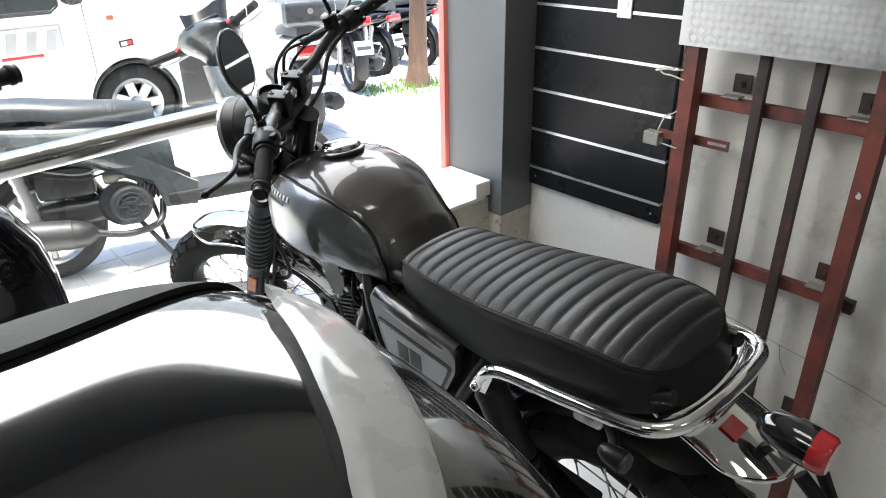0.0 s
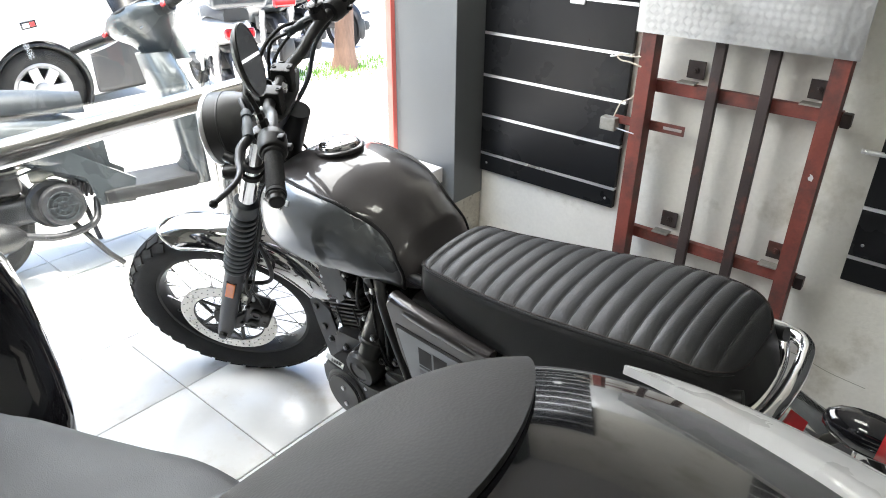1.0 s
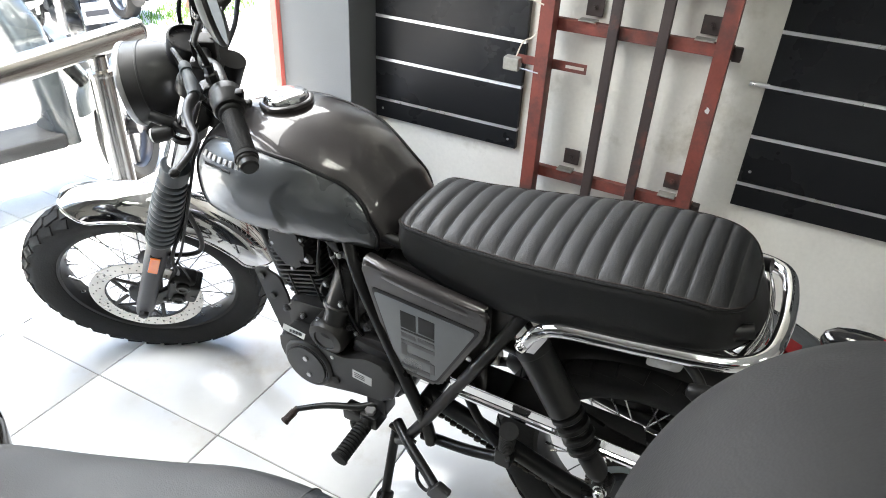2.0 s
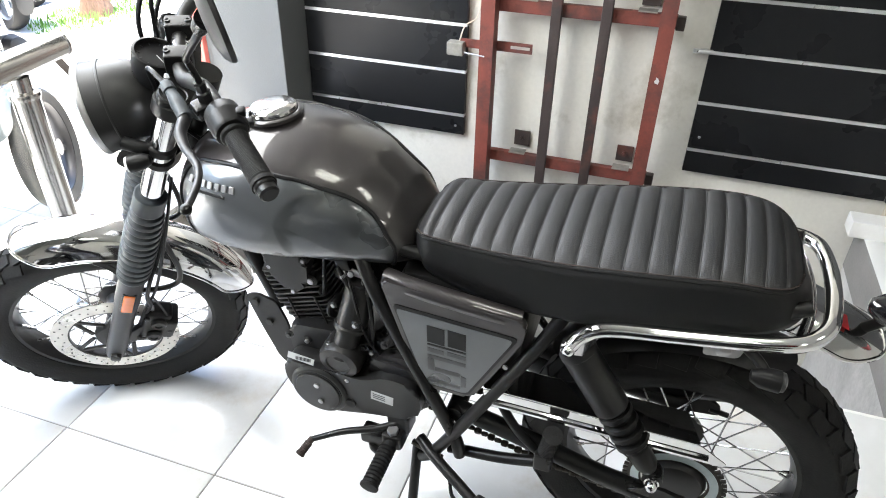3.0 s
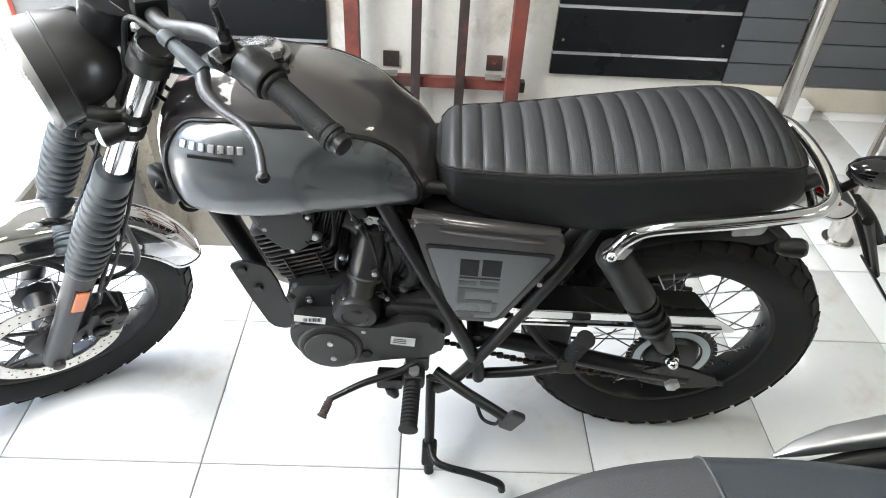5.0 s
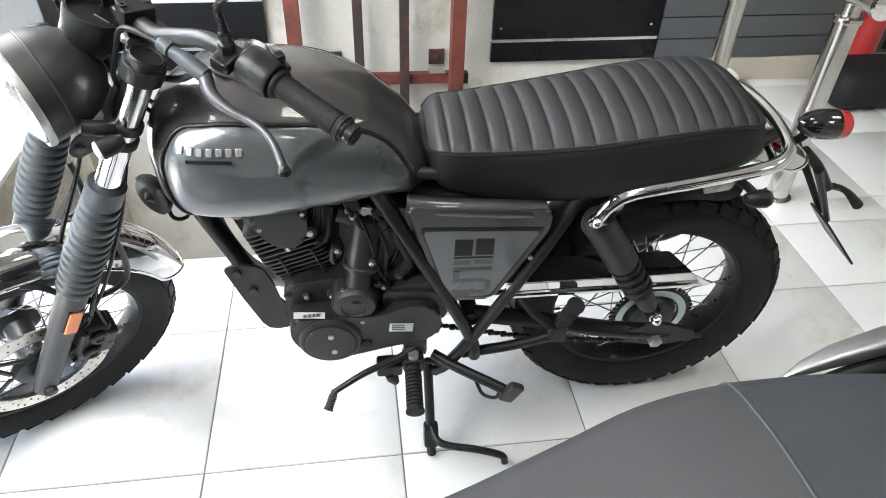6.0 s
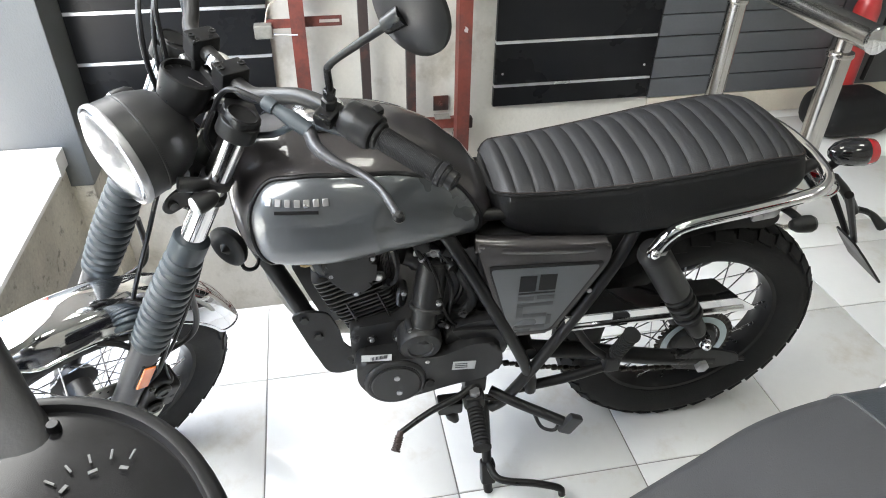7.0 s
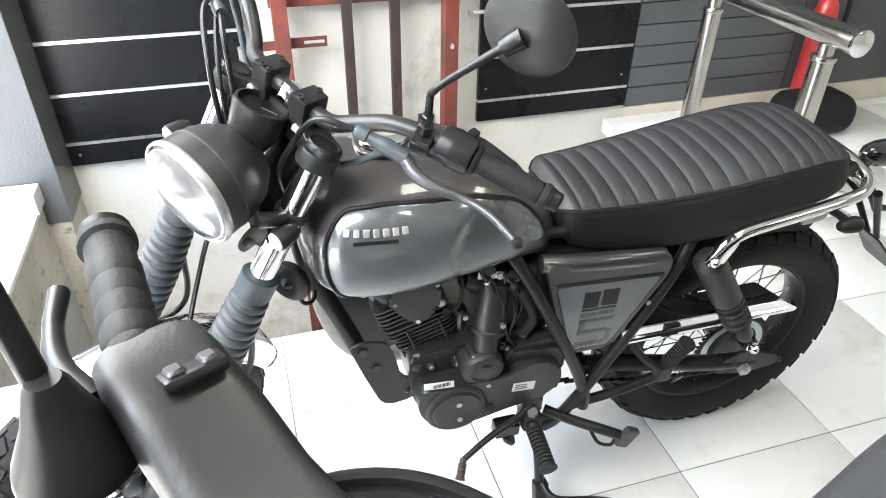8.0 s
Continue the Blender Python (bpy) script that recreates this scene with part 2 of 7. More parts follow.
def axis_m(p, d, spin=0.0):
    """A pose at p whose z axis points along d."""
    return Matrix.Translation(p) @ Vector(d).to_track_quat("Z", "Y").to_matrix().to_4x4() @ Matrix.Rotation(spin, 4, "Z")


def add_lathe(bm, prof, m=None, seg=24, close=False):
    """Turns a profile of (radius, height) round z."""
    loops = []
    for r, h in prof:
        loops.append([Vector((max(r, 1e-4) * math.cos(2 * math.pi * k / seg), max(r, 1e-4) * math.sin(2 * math.pi * k / seg), h)) for k in range(seg)])
    v = rings(bm, loops, close)
    if m is not None:
        bmesh.ops.transform(bm, matrix=m, verts=v)
    return v


def lathe(prof, m=None, seg=24, close=False):
    bm = bmesh.new()
    add_lathe(bm, prof, m, seg, close)
    return bm


def add_plate(bm, pts, depth, m=None, bevel=0.0):
    """A flat plate: outline in x, y, thickness along z, from 0 to depth."""
    lo = [bm.verts.new((x, y, 0)) for x, y in pts]
    hi = [bm.verts.new((x, y, depth)) for x, y in pts]
    k = len(pts)
    fs = [bm.faces.new(lo[::-1]), bm.faces.new(hi)]
    for i in range(k):
        j = (i + 1) % k
        fs.append(bm.faces.new((lo[i], lo[j], hi[j], hi[i])))
    v = lo + hi
    if bevel:
        es = list({e for f in fs[:2] for e in f.edges})
        g = bmesh.ops.bevel(bm, geom=es, offset=bevel, segments=2, profile=0.5, affect="EDGES", clamp_overlap=True)
        v = list({a for f in g["faces"] for a in f.verts} | {a for a in v if a.is_valid})
    if m is not None:
        bmesh.ops.transform(bm, matrix=m, verts=v)
    return v


def plate(pts, depth, m=None, bevel=0.0):
    bm = bmesh.new()
    add_plate(bm, pts, depth, m, bevel)
    return bm


def rounded(pts, r, n=4):
    """A polygon with its corners rounded."""
    out = []
    k = len(pts)
    for i in range(k):
        p, a, b = Vector(pts[i]), Vector(pts[i - 1]), Vector(pts[(i + 1) % k])
        u, w = (a - p), (b - p)
        d = min(r, u.length * 0.45, w.length * 0.45)
        s, e = p + u.normalized() * d, p + w.normalized() * d
        for j in range(n + 1):
            t = j / n
            q = (1 - t) ** 2 * s + 2 * t * (1 - t) * p + t * t * e
            out.append((q.x, q.y))
    return out


SIDE = Matrix(((0, 0, 1, 0), (1, 0, 0, 0), (0, 1, 0, 0), (0, 0, 0, 1)))  # plate x, y -> local Y, Z; depth -> X


def side_plate(pts, x, depth, bevel=0.0):
    return plate(pts, depth, Matrix.Translation((x, 0, 0)) @ SIDE, bevel)

# ---- the showroom ----
PITCH = 0.457
EDGE = 1.57          # where the tiled floor drops into the pit
WALLX = 2.71         # face of the long wall


def structure(name, bm, material, label, angle=38):
    return tagged(part(name, bm, material, None, "", angle), label, "", "", "structure")


M_PLAINW = mat("plain_white_wall", (0.58, 0.57, 0.54), 0.75, vary=0.05, scale=2)
M_CRACK = mat("grey_crack", (0.16, 0.15, 0.13), 0.9, vary=0.3)
floor = structure("floor", span((-3.6, -4.0, -0.2), (EDGE, 2.04, -0.004)), M_GROUT, "showroom floor of large white glazed square tiles")
part("slab", span((EDGE, -4.0, -0.2), (WALLX + 0.02, -0.5, -0.004)), M_GROUT, floor)
structure("threshold", span((-3.6, 2.042, -0.3), (EDGE - 0.125, 2.378, -0.006), 0.003), M_WHITE, "pale stone threshold of the shop front")
wall_e = structure("wall_east", span((WALLX + 0.01, -4.2, -1.3), (WALLX + 0.2, 2.3, 3.2)), M_WALL, "old white painted wall with grey stains and scuffs")
for trail in (((0.817, -0.195), (0.70, -0.21), (0.571, -0.232), (0.45, -0.247), (0.339, -0.271), (0.25, -0.283), (0.156, -0.304), (0.02, -0.315)), ((0.571, -0.232), (0.555, -0.30), (0.52, -0.36)), ((0.40, 0.02), (0.41, -0.06), (0.385, -0.12))):
    part("crack", tube([(WALLX + 0.0098, y, z) for y, z in trail], 0.0013, 6), M_CRACK, wall_e)["kind"] = "stuff"
structure("wall_south", span((-3.8, -4.2, -0.2), (WALLX + 0.2, -4.0, 3.2)), M_PLAINW, "plain white wall closing the back of the showroom")
structure("wall_west", span((-3.8, -4.0, -0.2), (-3.6, 2.3, 3.2)), M_PLAINW, "plain white side wall of the showroom")
structure("ceiling", span((-3.8, -4.2, 3.2), (WALLX + 0.2, 2.4, 3.35)), M_CEIL, "plain white painted ceiling")
structure("wall_north", span((-3.8, 2.1, 2.55), (WALLX + 0.2, 2.35, 3.2)), M_GREY, "grey painted lintel above the open shop front")
# added out of view: cuts the street light and its reflection on the case
structure("wall_north", span((-3.8, 2.1, -0.25), (-0.45, 2.36, 2.548)), M_GREY, "unseen grey wall added beside the glass to narrow the bright opening")
structure("pit_floor", span((EDGE - 0.1, -0.6, -1.35), (WALLX + 0.01, 2.1, -1.2)), M_CONC, "bare concrete floor of the sunken lift pit")
structure("pit_wall_west", span((EDGE - 0.12, -0.5, -1.3), (EDGE - 0.004, 2.04, -0.2)), M_CONC, "concrete side of the lift pit under the floor edge")
structure("pit_wall_south", span((EDGE - 0.12, -0.62, -1.3), (WALLX + 0.01, -0.504, -0.2)), M_CONC, "concrete end of the lift pit under the floor edge")
part("edge_strip", span((EDGE, -0.5, -0.2), (EDGE + 0.012, 2.04, -0.002), 0.002), M_WHITE, floor, "thin white edging along the drop")
structure("pit_wall_north", span((EDGE - 0.12, 2.04, -1.3), (2.72, 2.36, 0.085)), M_STAIN, "stained and mouldy plaster upstand below the shop window")
structure("window_sill", span((1.5, 2.03, 0.085), (2.45, 2.4, 0.105), 0.003), M_WHITE, "white marble window sill")
structure("sill_upstand", span((2.37, 2.02, 0.105), (2.475, 2.32, 0.185), 0.004), M_WHITE, "small white marble upstand beside the grey pillar")
structure("pillar", span((2.48, 1.95, 0.0), (WALLX + 0.008, 2.34, 3.2), 0.006), M_GREY, "grey painted square pillar with a chipped lower end")


def pillar_foot():
    bm = box((WALLX + 0.005 - 2.49, 0.37, 1.3), Matrix.Translation(((2.49 + WALLX + 0.005) / 2, 2.145, -0.63)))
    bmesh.ops.subdivide_edges(bm, edges=bm.edges, cuts=12, use_grid_fill=True)
    for v in bm.verts:
        d = 0.010 * noise.noise(v.co * 9) + 0.006 * noise.noise(v.co * 30)
        v.co += Vector((d, d, 0))
    return bm


structure("pillar_foot", pillar_foot(), M_STAIN, "crumbling unpainted plaster at the pillar foot")
structure("trim", span((2.455, 2.34, 0.1), (2.50, 2.38, 2.6), 0.004), M_GUIDE, "red painted shutter guide at the shop front")
structure("window_frame", span((2.50, 2.335, 0.1), (2.56, 2.385, 2.6), 0.004), M_PLASTIC_W, "white metal frame beside the red shutter guide")


def slat_panel(name, y0, y1, z0, first, pitch, top, board_mat, strip_mat, strip_h, label, depth=0.02):
    root = thing(name, Matrix.Translation((WALLX, y0, z0)), label, "wall panel", "slat panels", "structure")
    zs = [z0] + [first + k * pitch for k in range(int((top - first) / pitch) + 1)]
    for a, b in zip(zs, zs[1:]):
        lo = 0.0 if a == z0 else strip_h / 2
        part("board", span((-depth, 0, a - z0 + lo), (0.006, y1 - y0, b - z0 - strip_h / 2), 0.0015), board_mat, root)
        part("strip", span((-depth + 0.006 if strip_mat is not M_ALU else -depth - 0.001, 0.001, b - z0 - strip_h / 2 + 0.0005),
                           (0.004, y1 - y0 - 0.001, b - z0 + strip_h / 2 - 0.0005)), strip_mat, root)
    return root


pan_a = slat_panel("slat_panel", 1.185, 1.945, 0.135, 0.228, 0.2, 2.5, M_SLAT, M_ALU, 0.014, "black slatwall panel with aluminium strips on the wall")
pan_b = slat_panel("slat_panel", -0.54, 0.222, 0.13, 0.228, 0.2, 2.5, M_SLAT, M_ALU, 0.014, "black slatwall panel with aluminium strips beside the lift rack")
slat_panel("slat_panel", -1.465, -0.55, 0.12, 0.215, 0.1, 2.5, M_GSLAT, M_INK, 0.006, "grey slatwall panel with narrow dark grooves", 0.014)
for pan, dots in ((pan_a, ((0.04, 0.04), (0.72, 0.045))), (pan_b, ((0.04, 0.16), (0.725, 0.155)))):
    for y, z in dots:
        part("screw", lathe([(0.006, 0), (0.006, 0.001), (0.004, 0.003), (0.0, 0.003)], axis_m((-0.02, y, z), (-1, 0, 0)), 10), M_SILVER, pan)
structure("trim", span((2.60, -0.95, -0.003), (WALLX - 0.014, -0.44, 0.068), 0.006), M_WHITE, "low white stone upstand at the end of the drop")
structure("baseboard", span((WALLX - 0.012, -4.0, 0.0), (WALLX + 0.01, -0.56, 0.115), 0.003), M_BEIGE, "worn beige skirting along the wall")
structure("dark_wall", span((WALLX - 0.01, -4.0, 0.118), (WALLX + 0.01, -1.475, 3.19)), M_DARKWALL, "dark grey painted stretch of the wall")


def wall_bracket(y, z, x=WALLX - 0.012):
    br = thing("shelf_hook", Matrix.Translation((x, y, z)), "small white metal hook in a slatwall groove", "hook")
    bm = tube([(0, 0, 0), (-0.03, 0.0, 0.004), (-0.05, 0.03, 0.0), (-0.03, 0.07, -0.012), (0, 0.075, -0.01)], 0.0035, 8)
    part("wire", bm, M_PLASTIC_W, br)
    return br


wall_bracket(1.20, 0.83)
sock = thing("wall_socket", Matrix.Translation((WALLX - 0.021, 1.46, 1.06)), "white plastic wall socket on the black panel", "socket")
part("plate", span((-0.01, -0.035, -0.055), (0, 0.035, 0.055), 0.003), M_PLASTIC_W, sock)
part("socket_insert", lathe([(0.02, 0), (0.02, 0.003), (0.016, 0.003), (0.016, 0.001), (0, 0.001)], axis_m((-0.01, 0, 0.0), (-1, 0, 0)), 20), M_PLASTIC_W, sock)
pin = thing("shelf_peg", Matrix.Translation((WALLX - 0.02, 0.22, 0.63)), "short metal peg at the panel edge", "peg")
part("rod", tube([(0, -0.01, 0), (-0.004, 0.06, 0.0)], 0.009, 10), M_ALU, pin)

# ---- the lift rack on the wall ----
rack = thing("lift_rack", Matrix.Translation((2.6, 0.72, -1.2)), "red oxide steel lift frame bolted to the white wall", "lift frame")


def channel(w, d, z0, z1, t=0.006):
    bm = bmesh.new()
    pts = [(-d / 2, -w / 2), (d / 2, -w / 2), (d / 2, -w / 2 + t), (-d / 2 + t, -w / 2 + t), (-d / 2 + t, w / 2 - t), (d / 2, w / 2 - t), (d / 2, w / 2), (-d / 2, w / 2)]
    add_plate(bm, pts, z1 - z0, Matrix.Translation((0, 0, z0)))
    return bm


for y in (1.065 - 0.72, 0.392 - 0.72):
    part("post", xf(channel(0.056, 0.07, 0.0, 2.7), Matrix.Translation((-0.01, y, 0))), M_OXIDE, rack)
    part("post_shoe", span((-0.04, y - 0.035, 0.0), (0.05, y + 0.035, 0.012), 0.002), M_RUST, rack)
for y in (0.806 - 0.72, 0.615 - 0.72):
    part("guide_bar", span((0.0, y - 0.02, 0.02), (0.03, y + 0.02, 2.7), 0.003), M_RUST, rack)
for z in (0.09, 0.74, 1.4, -0.55):
    part("cross_rail", span((0.032, 0.36 - 0.72, z + 1.2 - 0.025), (0.062, 1.10 - 0.72, z + 1.2 + 0.025), 0.003), M_OXIDE, rack)
    for y in (0.92, 0.47):
        part("clamp", span((0.02, y - 0.72 - 0.035, z + 1.2 + 0.027), (0.07, y - 0.72 + 0.035, z + 1.2 + 0.033), 0.001), M_ZINC, rack)
        bm = span((0.1, y - 0.72 - 0.04, z + 1.2 + 0.035), (0.108, y - 0.72 + 0.03, z + 1.2 + 0.105), 0.002)
        add_lathe(bm, [(0.012, 0), (0.012, 0.008), (0.006, 0.008), (0.006, 0.02), (0, 0.02)], axis_m((0.1, y - 0.72 - 0.005, z + 1.2 + 0.07), (-1, 0, 0)), 8)
        part("anchor_plate", bm, M_RUST, rack)
    part("rail_end", span((0.028, 0.33 - 0.72, z + 1.2 - 0.03), (0.066, 0.362 - 0.72, z + 1.2 + 0.02), 0.004), M_RUST, rack)
# slotted tab and the limit switch box
bm = bmesh.new()
add_plate(bm, [(0, -0.02), (0.15, -0.02), (0.15, -0.007), (0.06, -0.007), (0.06, 0.007), (0.15, 0.007), (0.15, 0.02), (0, 0.02)], 0.006)
add_plate(bm, [(0.14, -0.007), (0.15, -0.007), (0.15, 0.007), (0.14, 0.007)], 0.006)
part("slotted_tab", xf(bm, Matrix.Translation((0.02, 1.04 - 0.72, 1.78)) @ Matrix(((0, 0, 1, 0), (-1, 0, 0, 0), (0, 1, 0, 0), (0, 0, 0, 1)))), M_OXIDE, rack)
part("switch_arm", span((0.0, 1.09 - 0.72, 1.765), (0.008, 1.19 - 0.72, 1.80), 0.001), M_OXIDE, rack)
part("switch_box", span((-0.035, 1.165 - 0.72, 1.735), (0.012, 1.235 - 0.72, 1.79), 0.006), M_ZINC, rack)
part("switch_rod", tube([(-0.02, 1.165 - 0.72, 1.75), (-0.05, 1.07 - 0.72, 1.752)], 0.003, 8), M_SILVER, rack)
part("wire", tube([(0.0, 1.19 - 0.72, 1.79), (0.01, 1.17 - 0.72, 1.85), (0.03, 1.12 - 0.72, 1.9), (0.04, 1.11 - 0.72, 2.1)], 0.003, 6), M_BEIGE, rack)
part("cable_loop", tube([(-0.05, 1.085 - 0.72, 2.06), (-0.06, 1.123 - 0.72, 2.058), (-0.065, 1.158 - 0.72, 2.063), (-0.062, 1.177 - 0.72, 2.051), (-0.06, 1.16 - 0.72, 2.038), (-0.06, 1.125 - 0.72, 2.036), (-0.048, 1.079 - 0.72, 2.022)], 0.003, 8), M_BEIGE, rack)
bm = bmesh.new()
add_plate(bm, [(0.0, 0.0), (0.012, 0.003), (0.015, 0.011), (0.009, 0.019), (0.011, 0.026), (0.003, 0.023), (-0.003, 0.014)], 0.001)
part("worn_patch", xf(bm, Matrix.Translation((-0.0455, 0.385 - 0.72, 1.726)) @ Matrix(((0, 0, -1, 0), (1, 0, 0, 0), (0, 1, 0, 0), (0, 0, 0, 1)))), M_LABEL, rack, "white paint chip")


def chequer(y0, y1, z0, z1):
    """Five-bar tread: groups of short ridges, turned by a right angle from one to the next."""
    verts, faces = [], []
    step = 0.0275
    for i in range(int((y1 - y0) / step)):
        for j in range(int((z1 - z0) / step)):
            a = radians(45 if (i + j) % 2 else -45)
            c, s = math.cos(a), math.sin(a)
            for q in range(-2, 3):
                y, z = y0 + (i + 0.5) * step - s * q * 0.0048, z0 + (j + 0.5) * step + c * q * 0.0048
                ln, w, h, n = 0.0105 - 0.0006 * abs(q), 0.0018, 0.0014, len(verts)
                pts = [(ln, 0), (ln * 0.6, w), (-ln * 0.6, w), (-ln, 0), (-ln * 0.6, -w), (ln * 0.6, -w)]
                verts += [(-0.0001, y + u * c - v * s, z + u * s + v * c) for u, v in pts]
                verts += [(-h, y + (u * c - v * s) * 0.7, z + (u * s + v * c) * 0.7) for u, v in pts]
                faces.append(tuple(range(n + 6, n + 12)))
                faces += [(n + k, n + (k + 1) % 6, n + 6 + (k + 1) % 6, n + 6 + k) for k in range(6)]
    me = bpy.data.meshes.new("tread")
    me.from_pydata(verts, [], faces)
    bm = bmesh.new()
    bm.from_mesh(me)
    bpy.data.meshes.remove(me)
    return bm


lift = thing("lift_platform", Matrix.Translation((2.545, 0.342, 0.953)), "folded lift platform of aluminium chequer plate", "lift platform")
part("plate", span((0, 0, 0), (0.006, 0.775, 0.75), 0.001), M_CHECK, lift)
part("tread", chequer(0.004, 0.772, 0.004, 0.748), M_CHECK, lift)["kind"] = "stuff"


# ---- railings ----
def rail_post(root, x, y, top, r=0.036):
    part("post", lathe([(0.052, 0), (0.052, 0.006), (r, 0.008), (r, top - 0.05)], Matrix.Translation((x, y, 0)), 24), M_STEEL, root)
    part("collar", lathe([(r + 0.004, top - 0.06), (r + 0.006, top - 0.052), (r + 0.004, top - 0.044), (r * 0.72, top - 0.04), (r * 0.72, top)], Matrix.Translation((x, y, 0)), 24), M_STEEL, root)


rl = thing("railing", Matrix.Translation((1.43, 2.045, 0)), "brushed stainless steel handrail with posts at the pit", "railing", "railings")
part("handrail", tube([(0, 0, 0.80), (-3.4, -0.4, 0.80)], 0.038, 20, False), M_STEEL, rl)
part("end_cap", lathe([(0.038, 0), (0.04, 0.004), (0.04, 0.01), (0.03, 0.016), (0, 0.018)], axis_m((0, 0, 0.80), (1, 0.118, 0)), 20), M_CHROME, rl)
for x in (-0.17, -1.4, -2.6):
    rail_post(rl, x, x * 0.118, 0.765)
part("end_tab", box((0.085, 0.004, 0.026), Matrix.Translation((0.004, 0.0, 0.735)) @ Matrix.Rotation(radians(58), 4, "Y"), 0.0012, 1), M_STEEL, rl, "flat steel end tab")

rr = thing("railing", Matrix.Translation((1.62, -0.685, 0)), "brushed stainless steel handrail with posts beside the drop", "railing", "railings")
part("handrail", tube([(0, 0, 0.75), (1.06, 0, 0.75)], 0.042, 20, False), M_STEEL, rr)
part("end_cap", lathe([(0.042, 0), (0.045, 0.004), (0.045, 0.012), (0.034, 0.02), (0, 0.024)], axis_m((0, 0, 0.75), (-1, 0, 0)), 20), M_CHROME, rr)
rail_post(rr, 0.12, 0, 0.715, 0.038)
rail_post(rr, 0.75, 0, 0.715, 0.038)

pane = structure("window_1", span((-0.45, 2.06, 0.02), (1.27, 2.07, 2.5)), M_GLASS, "tall clear glass pane of the shop front")
pane.visible_shadow = False

# ---- fire extinguisher and the black bin by the wall ----
ext = thing("fire_extinguisher", Matrix.Translation((WALLX - 0.085, -1.535, 0.10)), "red fire extinguisher hanging on the dark wall", "extinguisher")
part("cylinder", lathe([(0.045, 0), (0.055, 0.01), (0.057, 0.03), (0.057, 0.42), (0.046, 0.47), (0.026, 0.5), (0.022, 0.52)], None, 28), M_REDP, ext)
part("valve", lathe([(0.024, 0.52), (0.026, 0.53), (0.026, 0.56), (0.012, 0.57)], None, 16), M_BRASS, ext)
part("lever", span((-0.08, -0.01, 0.565), (0.03, 0.01, 0.58), 0.003), M_INK, ext)
part("hose", tube([(0.0, -0.03, 0.55), (-0.02, -0.1, 0.5), (-0.02, -0.11, 0.3), (-0.02, -0.095, 0.08)], 0.012, 10), M_SATIN, ext)
part("wall_bracket", span((0.07, -0.03, 0.3), (0.1, 0.03, 0.36), 0.002), M_INK, ext)
bin_ = thing("rubber_wheel_chock", Matrix.Translation((2.44, -1.45, 0)), "black rounded plastic block on the floor by the railing", "block")
part("body", box((0.27, 0.38, 0.2), Matrix.Translation((0, 0, 0.1)), 0.085, 5), M_RUBBER, bin_)

# ---- ceiling lights ----
def ceiling_light(x, y):
    cl = thing("ceiling_light", Matrix.Translation((x, y, 3.2)), "white ceiling light with fluorescent tubes", "lamp", "ceiling lights")
    part("housing", span((-0.31, -0.31, -0.05), (0.31, 0.31, 0.0), 0.004), M_PLASTIC_W, cl)
    for dx in (-0.22, -0.075, 0.075, 0.22):
        part("tube", tube([(dx, -0.28, -0.068), (dx, 0.28, -0.068)], 0.014, 10, False), M_LAMP, cl)


for cx, cy in ((-1.6, -1.8), (0.4, -1.8), (-1.6, 0.4), (0.4, 0.4)):
    ceiling_light(cx, cy)

# ---- the motorcycle ----
BIKE = pose(0.986, 0.2, 0, 0, 0, -0.9) @ pose(0, 0, 0, 0, -4.5, 0)
bike = thing("motorcycle", BIKE, "brown and grey roadster motorcycle on its side stand", "motorcycle")
RAKE = radians(28)
PIVOT = Vector((0, 0.945, 1.0))
STEER = Matrix.Translation(PIVOT) @ Matrix.Rotation(radians(36), 4, Vector((0, -math.sin(RAKE), math.cos(RAKE)))) @ Matrix.Translation(-PIVOT)
DOWN = Vector((0, math.sin(RAKE), -math.cos(RAKE)))
REAR, FRONT = Vector((0, -0.002, 0.319)), Vector((0, 1.376, 0.316))


def fpart(name, bm, material, parent=None, label="", angle=38):
    return part(name, xf(bm, STEER), material, parent or bike, label, angle)


def leg(x, s, f=0.0):
    """A point on a fork leg's line, s metres down from its top, f metres ahead of it."""
    return Vector((x, 0.994, 1.032)) + DOWN * s + Vector((0, math.cos(RAKE), math.sin(RAKE))) * f


def ease(xs, ys, v):
    """Smooth curve through points."""
    i = max(0, min(len(xs) - 2, int(np.searchsorted(xs, v)) - 1))
    t = max(0.0, min(1.0, (v - xs[i]) / (xs[i + 1] - xs[i])))
    p = lambda k: ys[max(0, min(len(ys) - 1, k))]
    a, b, c, d = p(i - 1), p(i), p(i + 1), p(i + 2)
    return 0.5 * ((2 * b) + (c - a) * t + (2 * a - 5 * b + 4 * c - d) * t * t + (3 * b - a - 3 * c + d) * t ** 3)


# -- tank --
TY = [0.505, 0.525, 0.56, 0.62, 0.70, 0.78, 0.86, 0.92, 0.955, 0.975, 0.985]
TTOP = [0.760, 0.795, 0.843, 0.893, 0.926, 0.939, 0.935, 0.917, 0.894, 0.868, 0.843]
TBOT = [0.742, 0.727, 0.716, 0.708, 0.703, 0.7, 0.702, 0.711, 0.73, 0.762, 0.795]
TWID = [0.02, 0.08, 0.110, 0.136, 0.154, 0.164, 0.166, 0.157, 0.132, 0.09, 0.035]


